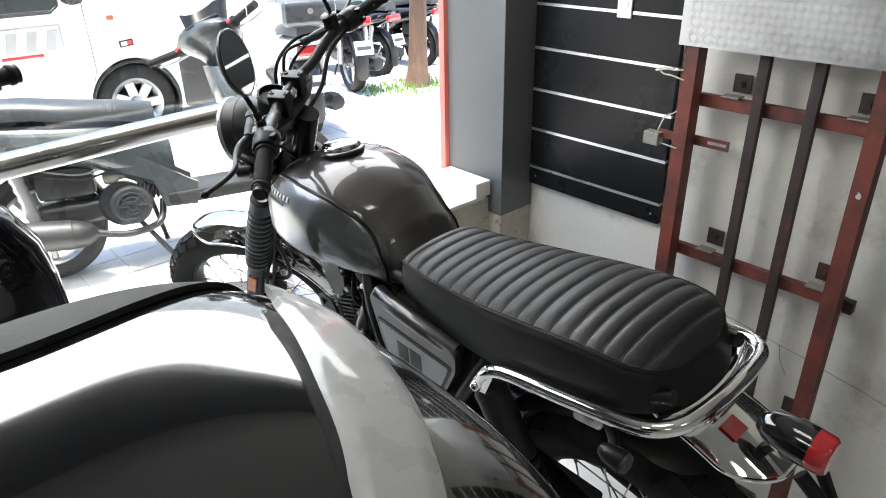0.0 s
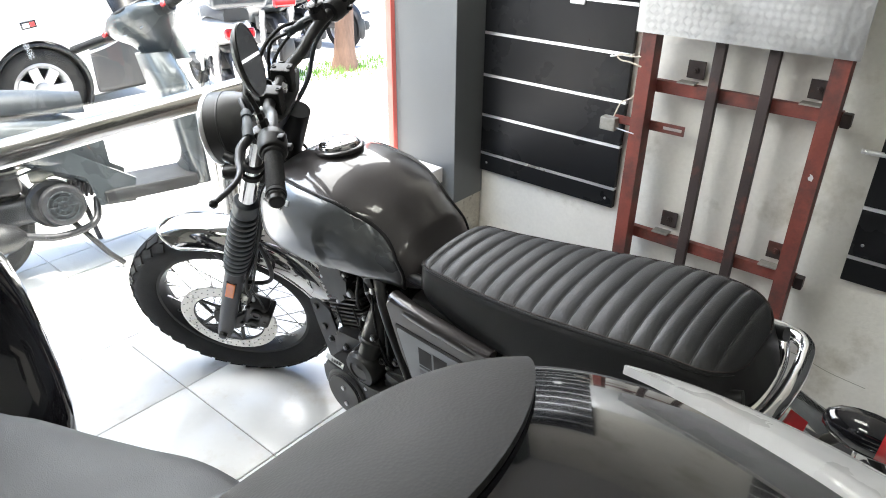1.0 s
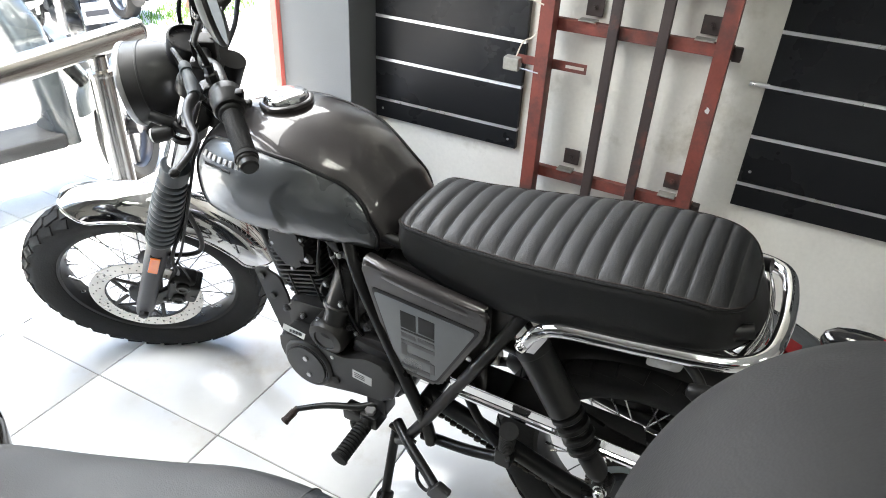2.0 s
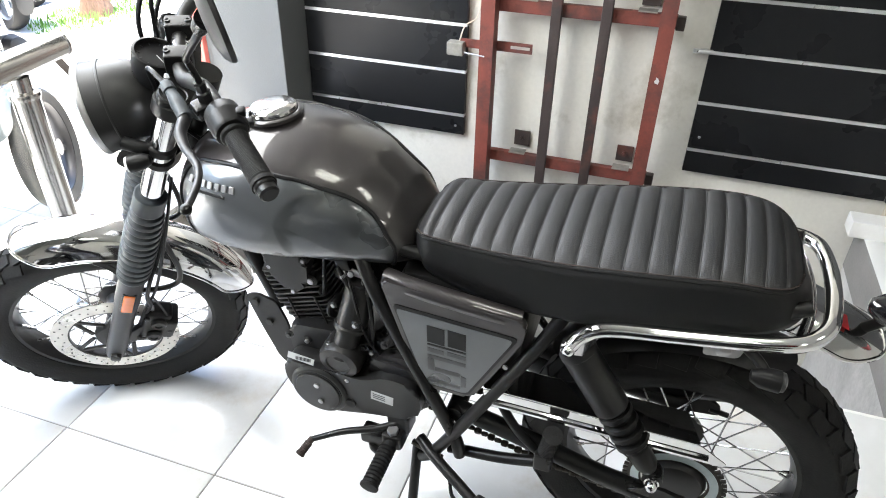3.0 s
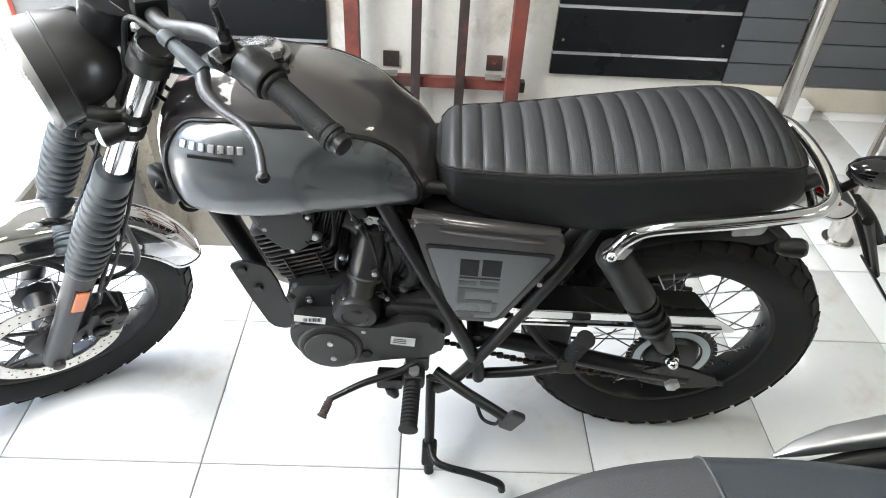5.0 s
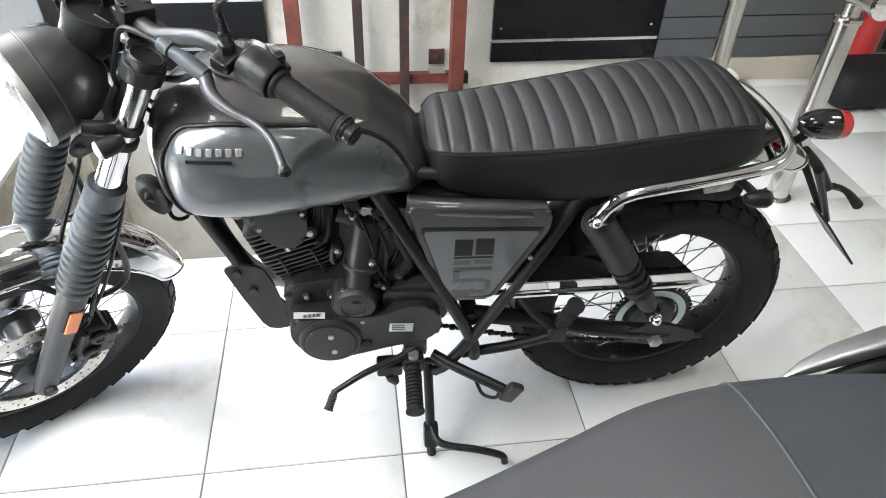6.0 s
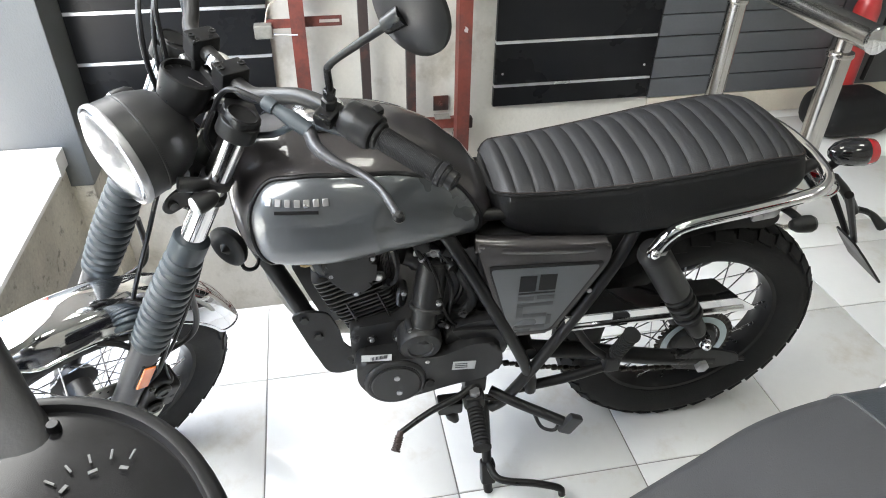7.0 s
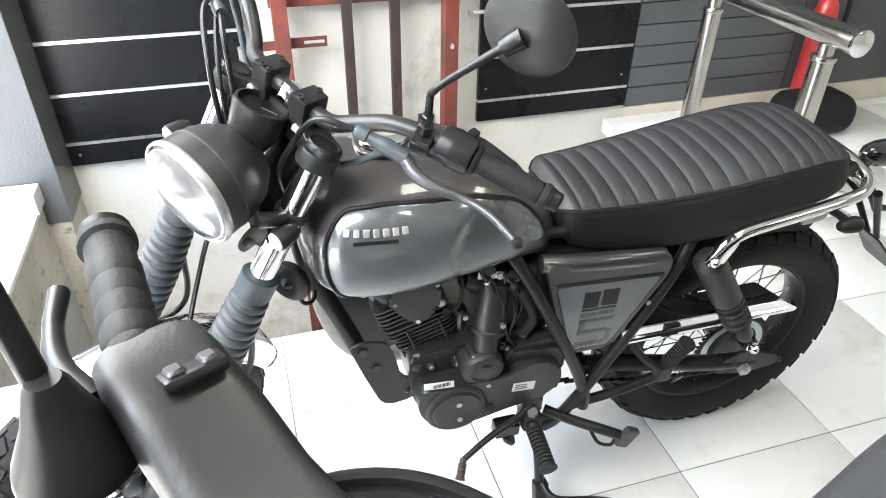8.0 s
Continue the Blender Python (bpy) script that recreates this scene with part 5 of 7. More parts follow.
part("holder_plate", xf(plate(rounded([(-0.035, 0.02), (0.035, 0.02), (0.048, -0.03), (0.06, -0.135), (-0.06, -0.135), (-0.048, -0.03)], 0.008), 0.005, None, 0.0015), Matrix.Translation((0, -0.366, 0.53)) @ Matrix.Rotation(radians(48), 4, "X")), M_SATIN, ph, "black plastic number plate holder")
part("holder_fork", tube([(0, -0.25, 0.715), (0.0, -0.30, 0.67), (0.0, -0.345, 0.615)], 0.011, 10), M_SATIN, ph)
part("light_arm", tube([(0, -0.335, 0.625), (0.0, -0.39, 0.605), (0.0, -0.44, 0.562)], [0.008, 0.007, 0.012], 10), M_SATIN, ph)

# -- side covers --
for s in (-1, 1):
    tri_o = rounded([(0.562, 0.735), (0.30, 0.713), (0.302, 0.668), (0.392, 0.49), (0.49, 0.492), (0.547, 0.682)], 0.014, 4)
    tri_i = rounded([(0.534, 0.68), (0.318, 0.668), (0.40, 0.503), (0.482, 0.505)], 0.010, 4)
    tri_e = rounded([(0.5395, 0.688), (0.309, 0.675), (0.397, 0.4985), (0.486, 0.5005)], 0.011, 4)
    sc = part("side_cover", side_plate(tri_o, s * 0.130 - (0.016 if s < 0 else 0.0), 0.016, 0.006), M_BROWN, bike, "brown triangular side cover with a grey inset")
    part("inset_outline", side_plate(tri_e, s * 0.146 - 0.0014 if s < 0 else s * 0.146 - 0.0006, 0.002, 0.0), M_INK, sc, "thin black outline")
    part("cover_inset", side_plate(tri_i, s * 0.146 - 0.0022 if s < 0 else s * 0.146 - 0.0008, 0.003, 0.001), M_TGREY, sc, "grey inset panel")
    part("cover_top", tube([(s * 0.120, 0.560, 0.722), (s * 0.130, 0.50, 0.72), (s * 0.132, 0.40, 0.712), (s * 0.127, 0.312, 0.70)], 0.018, 12), M_BROWN, sc)
    x = s * 0.1485

    def decal(pts, m, nm="decal_bar"):
        part(nm, side_plate(pts, x - 0.0003, 0.0006), m, sc)

    # plain bars in place of the model lettering
    for a, b in ((0.475, 0.442), (0.436, 0.402)):
        decal([(a, 0.617), (a, 0.657), (b, 0.655), (b, 0.615)], M_INK)
    decal([(0.475, 0.609), (0.475, 0.613), (0.402, 0.611), (0.402, 0.607)], M_INK)
    for a, b in ((0.475, 0.443), (0.437, 0.402)):
        decal([(a, 0.593), (a, 0.603), (b, 0.601), (b, 0.591)], M_INKGREY)
    for pts in ([(0.475, 0.576), (0.475, 0.585), (0.402, 0.583), (0.402, 0.574)], [(0.475, 0.545), (0.475, 0.575), (0.462, 0.575), (0.462, 0.545)],
                [(0.461, 0.545), (0.461, 0.554), (0.412, 0.553), (0.412, 0.544)], [(0.411, 0.519), (0.411, 0.548), (0.401, 0.546), (0.401, 0.521)], [(0.475, 0.513), (0.475, 0.522), (0.412, 0.52), (0.412, 0.511)]):
        decal(pts, M_INKGREY)
part("cover_bolt", lathe([(0.005, 0), (0.005, 0.003), (0, 0.003)], axis_m((-0.146, 0.33, 0.60), (-1, 0, 0)), 10), M_SILVER, bike)
part("airbox", box((0.19, 0.24, 0.2), Matrix.Translation((0, 0.43, 0.62)), 0.02, 2), M_MATTE, bike)

# -- engine --
en = new("engine")
en.parent = bike
en["label"] = "matte black air-cooled single-cylinder engine"
CYL = Matrix.Translation((0, 0.757, 0.536)) @ Matrix.Rotation(radians(-19), 4, "X")
FIN = [plate(rounded([(-hw, -d * 0.5), (hw, -d * 0.5), (hw, d * 0.5), (-hw, d * 0.5)], 0.018, 4), 0.0042, None, 0.001) for hw, d in ((0.074, 0.112), (0.078, 0.122), (0.081, 0.130), (0.083, 0.134), (0.080, 0.138))]
for k in range(17):
    m = FIN[min(4, k // 3) if k < 12 else 4].copy()
    part("cooling_fin", xf(m, CYL @ Matrix.Translation((0, 0.004 if k > 8 else 0.0, -0.068 + k * 0.0112))), M_MATTE, en)
part("cylinder", lathe([(0.05, -0.09), (0.055, -0.085), (0.055, 0.07), (0.05, 0.075)], CYL, 28), M_MATTE, en)
part("cylinder_head", box((0.14, 0.115, 0.09), CYL @ Matrix.Translation((0, 0, 0.092)), 0.016, 3), M_MATTE, en)
part("rocker_cover", box((0.16, 0.115, 0.06), CYL @ Matrix.Translation((0, 0.0, 0.145)), 0.022, 3), M_MATTE, en)
part("cam_cover", side_plate(rounded([(0.844, 0.672), (0.818, 0.630), (0.782, 0.597), (0.742, 0.628), (0.738, 0.690), (0.800, 0.714)], 0.016, 5), -0.097, 0.03, 0.011), M_MATTE, en, "smooth black cam cover")
for y, z, rb in ((0.780, 0.603, 0.0055), (0.737, 0.640, 0.008), (0.746, 0.688, 0.0055), (0.825, 0.655, 0.0065)):
    part("bolt_boss", lathe([(rb * 1.7, -0.03), (rb * 1.7, -0.002), (rb * 1.3, 0.0), (0.0, 0.0)], axis_m((-0.092, y, z), (-1, 0, 0)), 14), M_MATTE, en)
    part("head_bolt", lathe([(rb, -0.002), (rb, 0.003), (rb * 0.7, 0.005), (0.0, 0.005)], axis_m((-0.092, y, z), (-1, 0, 0)), 8), M_SILVER, en)
part("plug_cap", tube([CYL @ Vector((-0.07, -0.045, 0.045)), CYL @ Vector((-0.088, -0.066, 0.065))], 0.008, 12, False), M_INK, en)
part("fin_post", tube([CYL @ Vector((-0.086, -0.035, -0.06)), CYL @ Vector((-0.086, -0.035, 0.05))], 0.0022, 8, False), M_MATTE, en)
part("fin_post", tube([CYL @ Vector((-0.086, 0.03, -0.06)), CYL @ Vector((-0.086, 0.03, 0.05))], 0.0022, 8, False), M_MATTE, en)
part("crankcase", side_plate(rounded([(0.80, 0.475), (0.795, 0.40), (0.77, 0.345), (0.70, 0.32), (0.56, 0.33), (0.49, 0.365), (0.47, 0.43), (0.51, 0.52), (0.62, 0.54), (0.74, 0.525), (0.80, 0.52)], 0.03, 4), -0.105, 0.21, 0.012), M_MATTE, en)
cover = rounded([(0.79, 0.46), (0.795, 0.405), (0.765, 0.352), (0.715, 0.332), (0.66, 0.345), (0.60, 0.362), (0.505, 0.378), (0.49, 0.42), (0.50, 0.475), (0.56, 0.485), (0.62, 0.455), (0.68, 0.462), (0.75, 0.458)], 0.025, 4)
part("left_cover", side_plate([(u, w + 0.006) for u, w in cover], -0.153, 0.051, 0.010), M_MATTE, en, "matte black crankcase cover")
part("cover_drum", lathe([(0.064, -0.03), (0.064, -0.005), (0.0605, -0.001), (0.056, 0.0), (0.0, 0.0)], axis_m((-0.1605, 0.716, 0.403), (-1, 0, 0)), 48), M_MATTE, en)
part("alternator_cap", lathe([(0.0505, -0.004), (0.0505, 0.0025), (0.049, 0.004), (0.0, 0.0045)], axis_m((-0.1605, 0.716, 0.403), (-1, 0, 0)), 40), M_MATTE, en, "round alternator cap")
part("cap_groove", lathe([(0.051, -0.002), (0.051, 0.0012), (0.0545, 0.0012), (0.0545, -0.002)], axis_m((-0.1605, 0.716, 0.403), (-1, 0, 0)), 40, True), M_INK, en)
for y, z in ((0.712, 0.426), (0.708, 0.380)):
    part("cap_screw", lathe([(0.006, 0), (0.006, 0.003), (0.0, 0.0035)], axis_m((-0.165, y + 0.002, z), (-1, 0, 0)), 12), M_SILVER, en)
part("cap_plug", lathe([(0.011, 0), (0.010, 0.004), (0.0, 0.004)], axis_m((-0.1535, 0.645, 0.386), (-1, 0, 0)), 16), M_INK, en)
part("sprocket_cover", side_plate(rounded([(0.615, 0.50), (0.60, 0.43), (0.49, 0.405), (0.47, 0.46), (0.50, 0.53), (0.57, 0.525)], 0.02, 4), -0.128, 0.03, 0.008), M_MATTE, en)
part("starter_motor", tube([(-0.082, 0.630, 0.655), (-0.104, 0.642, 0.595), (-0.114, 0.648, 0.567)], 0.0305, 24, False), M_MATTE, en, "black starter motor")
part("starter_sleeve", tube([(-0.112, 0.647, 0.572), (-0.124, 0.655, 0.536), (-0.134, 0.662, 0.503)], 0.0245, 24, False), M_MATTE, en)
part("starter_band", lathe([(0.02, -0.005), (0.0335, -0.004), (0.0335, 0.003), (0.031, 0.006), (0.02, 0.006)], axis_m((-0.113, 0.6475, 0.570), (0.3, -0.17, 0.93)), 26), M_MATTE, en)
part("starter_band", lathe([(0.02, -0.004), (0.0275, -0.003), (0.0275, 0.003), (0.02, 0.004)], axis_m((-0.127, 0.657, 0.526), (0.3, -0.17, 0.93)), 26), M_MATTE, en)
part("starter_ear", box((0.012, 0.030, 0.014), Matrix.Translation((-0.126, 0.634, 0.592)) @ Matrix.Rotation(0.3, 4, "X"), 0.004, 2), M_MATTE, en)
part("starter_dome", lathe([(0.0305, -0.004), (0.029, 0.006), (0.02, 0.012), (0.0, 0.014)], axis_m((-0.082, 0.630, 0.655), (0.3, -0.17, 0.93)), 24), M_MATTE, en)
part("throttle_body", lathe([(0.0, -0.035), (0.026, -0.035), (0.03, -0.025), (0.03, 0.01), (0.024, 0.018), (0.02, 0.035), (0.0, 0.036)], axis_m((-0.058, 0.655, 0.655), (-0.1, 0.9, 0.3)), 24), M_MATTE, en)
part("choke_plate", box((0.006, 0.05, 0.016), Matrix.Translation((-0.094, 0.645, 0.690)) @ Matrix.Rotation(0.12, 4, "X"), 0.002, 1), M_SILVER, en, "small zinc linkage plate")
part("idle_spring", tube([(-0.098 + 0.006 * math.cos(k * 1.3), 0.622 - 0.0011 * k, 0.676 + 0.006 * math.sin(k * 1.3)) for k in range(30)], 0.0013, 6, False), M_SILVER, en)
part("idle_knob", lathe([(0.0, 0), (0.009, 0), (0.010, 0.004), (0.010, 0.012), (0.0, 0.013)], axis_m((-0.102, 0.604, 0.665), (-0.7, -0.4, -0.2)), 14), M_SATIN, en)
part("plug_lead", tube([(-0.08, 0.72, 0.60), (-0.098, 0.705, 0.635), (-0.095, 0.70, 0.68), (-0.07, 0.71, 0.72)], 0.004, 8), M_INK, en)
part("fuel_hose", tube([(-0.085, 0.675, 0.73), (-0.105, 0.662, 0.70), (-0.108, 0.64, 0.66), (-0.095, 0.63, 0.635)], 0.005, 8), M_RUBBER, en)
part("hose_clip", lathe([(0.0055, -0.003), (0.007, -0.003), (0.007, 0.003), (0.0055, 0.003)], axis_m((-0.106, 0.656, 0.687), (0, 0.5, 0.9)), 12), M_SILVER, en)
part("intake_flange", lathe([(0.012, -0.004), (0.023, -0.004), (0.0245, -0.002), (0.0245, 0.003), (0.022, 0.005), (0.012, 0.005)], axis_m((-0.082, 0.692, 0.578), (-0.45, -0.9, 0.1)), 22, True), M_GREYMET, en, "grey intake flange")
part("injector_plug", box((0.03, 0.035, 0.02), Matrix.Translation((-0.09, 0.60, 0.69)) @ Matrix.Rotation(0.5, 4, "X"), 0.004, 2), M_INK, en)
part("injector_plug", box((0.022, 0.028, 0.026), Matrix.Translation((-0.095, 0.655, 0.71)) @ Matrix.Rotation(-0.3, 4, "X"), 0.004, 2), M_INK, en)
part("breather_hose", tube([(-0.07, 0.60, 0.66), (-0.105, 0.575, 0.63), (-0.112, 0.555, 0.58), (-0.108, 0.572, 0.545), (-0.09, 0.60, 0.54)], 0.011, 12), M_RUBBER, en)
part("drain_hose", tube([(-0.085, 0.625, 0.68), (-0.115, 0.60, 0.62), (-0.115, 0.602, 0.56), (-0.105, 0.61, 0.50)], 0.0045, 8), M_INK, en)
part("sensor_wire", tube([(-0.095, 0.655, 0.70), (-0.12, 0.63, 0.65), (-0.122, 0.618, 0.58), (-0.12, 0.60, 0.53), (-0.115, 0.56, 0.49)], 0.003, 8), M_INK, en)
for q in ((-0.11, 0.635, 0.70), (-0.104, 0.595, 0.70), (-0.115, 0.575, 0.665)):
    part("throttle_screw", lathe([(0.006, 0), (0.006, 0.005), (0.0, 0.006)], axis_m(q, (-1, 0, 0.3)), 8), M_SILVER, en)
part("case_rib", side_plate(rounded([(0.60, 0.515), (0.585, 0.49), (0.50, 0.465), (0.485, 0.475), (0.50, 0.505)], 0.008), -0.135, 0.02, 0.005), M_MATTE, en)
part("starter_cap", lathe([(0.044, -0.03), (0.045, 0.006), (0.040, 0.016), (0.026, 0.019), (0.024, 0.016), (0.0, 0.016)], axis_m((-0.137, 0.664, 0.497), (-1, 0, -0.1)), 30), M_MATTE, en, "round starter gear cap")
for y, z in ((0.62, 0.525), (0.79, 0.505), (0.51, 0.50), (0.50, 0.41), (0.575, 0.545)):
    part("case_bolt", lathe([(0.0095, 0), (0.0095, 0.003), (0.006, 0.0035), (0.006, 0.008), (0.0, 0.009)], axis_m((-0.118, y, z), (-1, 0, 0)), 8), M_GREYMET, en)
for x, y, z in ((-0.110, 0.757, 0.487), (-0.143, 0.683, 0.533), (-0.120, 0.707, 0.494), (-0.150, 0.650, 0.450), (-0.118, 0.606, 0.512), (-0.134, 0.627, 0.594), (-0.098, 0.690, 0.596)):
    part("screw_boss", lathe([(0.010, -0.03), (0.009, -0.002), (0.0075, 0.0), (0.0, 0.0)], axis_m((x, y, z), (-1, 0, 0)), 14), M_MATTE, en)
    part("cover_screw", lathe([(0.0052, -0.002), (0.0052, 0.003), (0.0035, 0.0045), (0.0, 0.004)], axis_m((x, y, z), (-1, 0, 0)), 8), M_SILVER, en)
lb = part("serial_label", box((0.0012, 0.060, 0.013), Matrix.Translation((-0.149, 0.752, 0.476)) @ Matrix.Rotation(radians(25), 4, "Y") @ Matrix.Rotation(radians(4), 4, "X")), M_LABEL, en, "white barcode label")
for k in range(16):
    part("barcode_bar", box((0.0014, 0.0010 + 0.0009 * (k % 3), 0.007), Matrix.Translation((-0.1495, 0.730 + 0.0028 * k, 0.4755 - 0.00018 * (k - 8))) @ Matrix.Rotation(radians(25), 4, "Y")), M_INKGREY, lb)
lb2 = part("data_label", box((0.001, 0.048, 0.024), Matrix.Translation((-0.1535, 0.574, 0.428)) @ Matrix.Rotation(radians(5), 4, "X")), M_LABEL, en, "pale grey printed label")
for k in range(3):
    part("print_bar", box((0.0012, 0.026, 0.0022), Matrix.Translation((-0.1539, 0.580, 0.4345 - 0.0055 * k)) @ Matrix.Rotation(radians(5), 4, "X")), M_INKGREY, lb2)
part("carburettor", box((0.07, 0.09, 0.08), Matrix.Translation((-0.01, 0.635, 0.655)), 0.02, 3), M_MATTE, en)
part("intake_rubber", tube([(0, 0.70, 0.66), (0, 0.55, 0.65)], 0.03, 18, False), M_RUBBER, en)
part("carb_hose", tube([(-0.05, 0.60, 0.70), (-0.085, 0.56, 0.63), (-0.09, 0.53, 0.56), (-0.08, 0.55, 0.50)], 0.009, 10), M_RUBBER, en)
part("carb_hose", tube([(-0.06, 0.65, 0.70), (-0.10, 0.61, 0.68), (-0.095, 0.575, 0.60), (-0.09, 0.60, 0.53)], 0.006, 8), M_INK, en)
part("cable", tube([(-0.03, 0.90, 0.80), (-0.07, 0.80, 0.715), (-0.085, 0.69, 0.705), (-0.05, 0.62, 0.70)], 0.006, 8), M_INK, en)
part("exhaust_flange", box((0.075, 0.016, 0.05), Matrix.Translation((-0.01, 0.858, 0.648)) @ Matrix.Rotation(-0.2, 4, "X"), 0.008, 2), M_ZINC, en)
part("flange_nut", lathe([(0.0, 0), (0.0085, 0), (0.0085, 0.012), (0.005, 0.02), (0.0, 0.02)], axis_m((-0.042, 0.862, 0.65), (0, 1, -0.2)), 6), M_BRASS, en, "brass-coloured exhaust nut")
part("exhaust_header", tube([(0.02, 0.83, 0.66), (0.03, 0.90, 0.66), (0.05, 0.945, 0.58), (0.08, 0.90, 0.40), (0.10, 0.80, 0.32), (0.12, 0.55, 0.30), (0.135, 0.38, 0.33)], 0.02, 16), M_ZINC, en, "grimy exhaust header")
part("muffler", lathe([(0.018, 0), (0.03, 0.02), (0.044, 0.06), (0.046, 0.10), (0.046, 0.46), (0.04, 0.50), (0.022, 0.51), (0.022, 0.48), (0.0, 0.48)], axis_m((0.14, 0.36, 0.33), (0.06, -1, 0.12)), 28), M_SATIN, en, "black silencer")
part("horn", lathe([(0.0, 0), (0.035, 0.0), (0.04, 0.008), (0.04, 0.016), (0.03, 0.022), (0.012, 0.02), (0.0, 0.03)], axis_m((-0.045, 0.995, 0.715), (-0.8, 0.6, 0)), 24), M_SATIN, bike, "round black horn")
part("horn_wire", tube([(-0.03, 0.99, 0.70), (-0.045, 0.985, 0.655), (-0.03, 0.965, 0.64), (0.0, 0.955, 0.66)], 0.004, 8), M_INK, bike)

# -- chain and guard --
cg = part("chain_guard", side_plate(rounded([(0.37, 0.527), (0.36, 0.486), (-0.055, 0.489), (-0.062, 0.497), (-0.012, 0.529)], 0.005, 2), -0.146, 0.003, 0.001), M_CHROME, bike, "polished metal chain guard")
part("guard_top", plate(rounded([(-0.146, 0.37), (-0.080, 0.37), (-0.080, 0.012), (-0.146, -0.014)], 0.006, 2), 0.003, Matrix.Translation((0, 0, 0.5285)), 0.001), M_CHROME, cg)
part("guard_ridge", tube([(-0.1465, 0.355, 0.5), (-0.1465, -0.03, 0.503)], 0.005, 8, False), M_CHROME, cg)
for z0, dz, sag in ((0.335, -0.105, 0.018), (0.435, -0.027, 0.0)):
    bm = bmesh.new()
    for k in range(34):
        t = k / 33
        p = Vector((-0.072, 0.50 - 0.49 * t, z0 + dz * t - sag * math.sin(math.pi * t)))
        add_box(bm, (0.014 if k % 2 else 0.009, 0.0155, 0.011), Matrix.Translation(p), 0.003, 1)
    part("chain_run", bm, M_CHAIN, bike, "oily black drive chain")["kind"] = "stuff"

# -- footpegs, levers and stands --
def peg(p, d, ln, r, grooves):
    prof = [(0.0, 0), (r * 0.75, 0), (r * 0.8, 0.008)]
    step = (ln - 0.014) / grooves
    for i in range(grooves):
        s0 = 0.01 + i * step
        prof += [(r * 0.78, s0), (r, s0 + step * 0.2), (r, s0 + step * 0.75), (r * 0.78, s0 + step * 0.95)]
    prof += [(r * 1.12, ln - 0.004), (r * 1.1, ln), (0.0, ln + 0.001)]
    return lathe(prof, axis_m(p, d), 18)


for s in (-1, 1):
    fp_ = new("footpeg")
    fp_.parent = bike
    part("peg_rubber", peg((s * 0.175, 0.552, 0.325), (s * 0.98, 0.03, -0.12), 0.105, 0.0175, 11), M_RUBBER, fp_, "ribbed black rubber footpeg")
    part("peg_bracket", box((0.05, 0.045, 0.04), Matrix.Translation((s * 0.155, 0.55, 0.325)), 0.008, 2), M_SATIN, fp_)
    part("peg_bolt", lathe([(0.012, 0), (0.012, 0.01), (0, 0.01)], axis_m((s * 0.165, 0.55, 0.345), (0, 0, 1)), 6), M_SILVER, fp_)
    pp = new("passenger_peg")
    pp.parent = bike
    part("peg_rubber", peg((s * 0.150, 0.24, 0.40), (s * 0.28, -0.12, 0.95), 0.095, 0.0165, 11), M_RUBBER, pp, "folded ribbed passenger peg")
    part("peg_bracket", box((0.03, 0.035, 0.045), Matrix.Translation((s * 0.148, 0.243, 0.378)), 0.006, 2), M_SATIN, pp)
gs = new("gear_lever")
gs.parent = bike
part("lever_arm", tube([(-0.14, 0.535, 0.36), (-0.165, 0.58, 0.345), (-0.19, 0.65, 0.335), (-0.215, 0.715, 0.312)], [0.008, 0.008, 0.007, 0.006], 10), M_SATIN, gs)
part("lever_pad", peg((-0.213, 0.714, 0.314), (-0.7, 0.35, -0.5), 0.042, 0.009, 6), M_STITCH, gs, "brown rubber toe pad")
part("shift_shaft", box((0.045, 0.05, 0.05), Matrix.Translation((-0.13, 0.545, 0.352)), 0.008, 2), M_MATTE, gs)
part("side_switch", box((0.035, 0.055, 0.035), Matrix.Translation((-0.15, 0.60, 0.30)), 0.006, 2), M_SATIN, bike)
part("side_switch", lathe([(0.012, 0), (0.014, 0.012), (0.008, 0.03), (0.0, 0.03)], axis_m((-0.16, 0.60, 0.285), (-0.2, -0.5, -1)), 12), M_SATIN, bike)
ss = new("side_stand")
ss.parent = bike
part("stand_leg", tube([(-0.12, 0.515, 0.27), (-0.165, 0.512, 0.16), (-0.205, 0.51, 0.05), (-0.212, 0.508, 0.03)], 0.011, 12), M_SATIN, ss)
part("stand_block", box((0.03, 0.034, 0.06), Matrix.Translation((-0.194, 0.51, 0.085)) @ Matrix.Rotation(0.3, 4, "Y"), 0.006, 2), M_SATIN, ss)
part("stand_foot", box((0.05, 0.055, 0.012), Matrix.Translation((-0.218, 0.508, 0.004)), 0.004, 2), M_SATIN, ss)
part("stand_tang", tube([(-0.192, 0.51, 0.112), (-0.232, 0.49, 0.105), (-0.252, 0.41, 0.1), (-0.26, 0.355, 0.08), (-0.263, 0.345, 0.055)], 0.0085, 10), M_SATIN, ss)
cs = new("centre_stand")
cs.parent = bike
part("stand_tube", tube([(-0.13, 0.505, 0.305), (-0.165, 0.455, 0.297), (-0.205, 0.385, 0.285), (-0.22, 0.36, 0.281)], 0.0115, 12), M_SATIN, cs)
part("stand_pad", box((0.018, 0.035, 0.055), Matrix.Translation((-0.226, 0.347, 0.279)) @ Matrix.Rotation(0.5, 4, "X"), 0.006, 2), M_GREYMET, cs)
part("stand_loop", tube([(-0.19, 0.42, 0.287), (-0.213, 0.405, 0.262), (-0.222, 0.378, 0.258), (-0.217, 0.368, 0.28)], 0.004, 8), M_SATIN, cs)
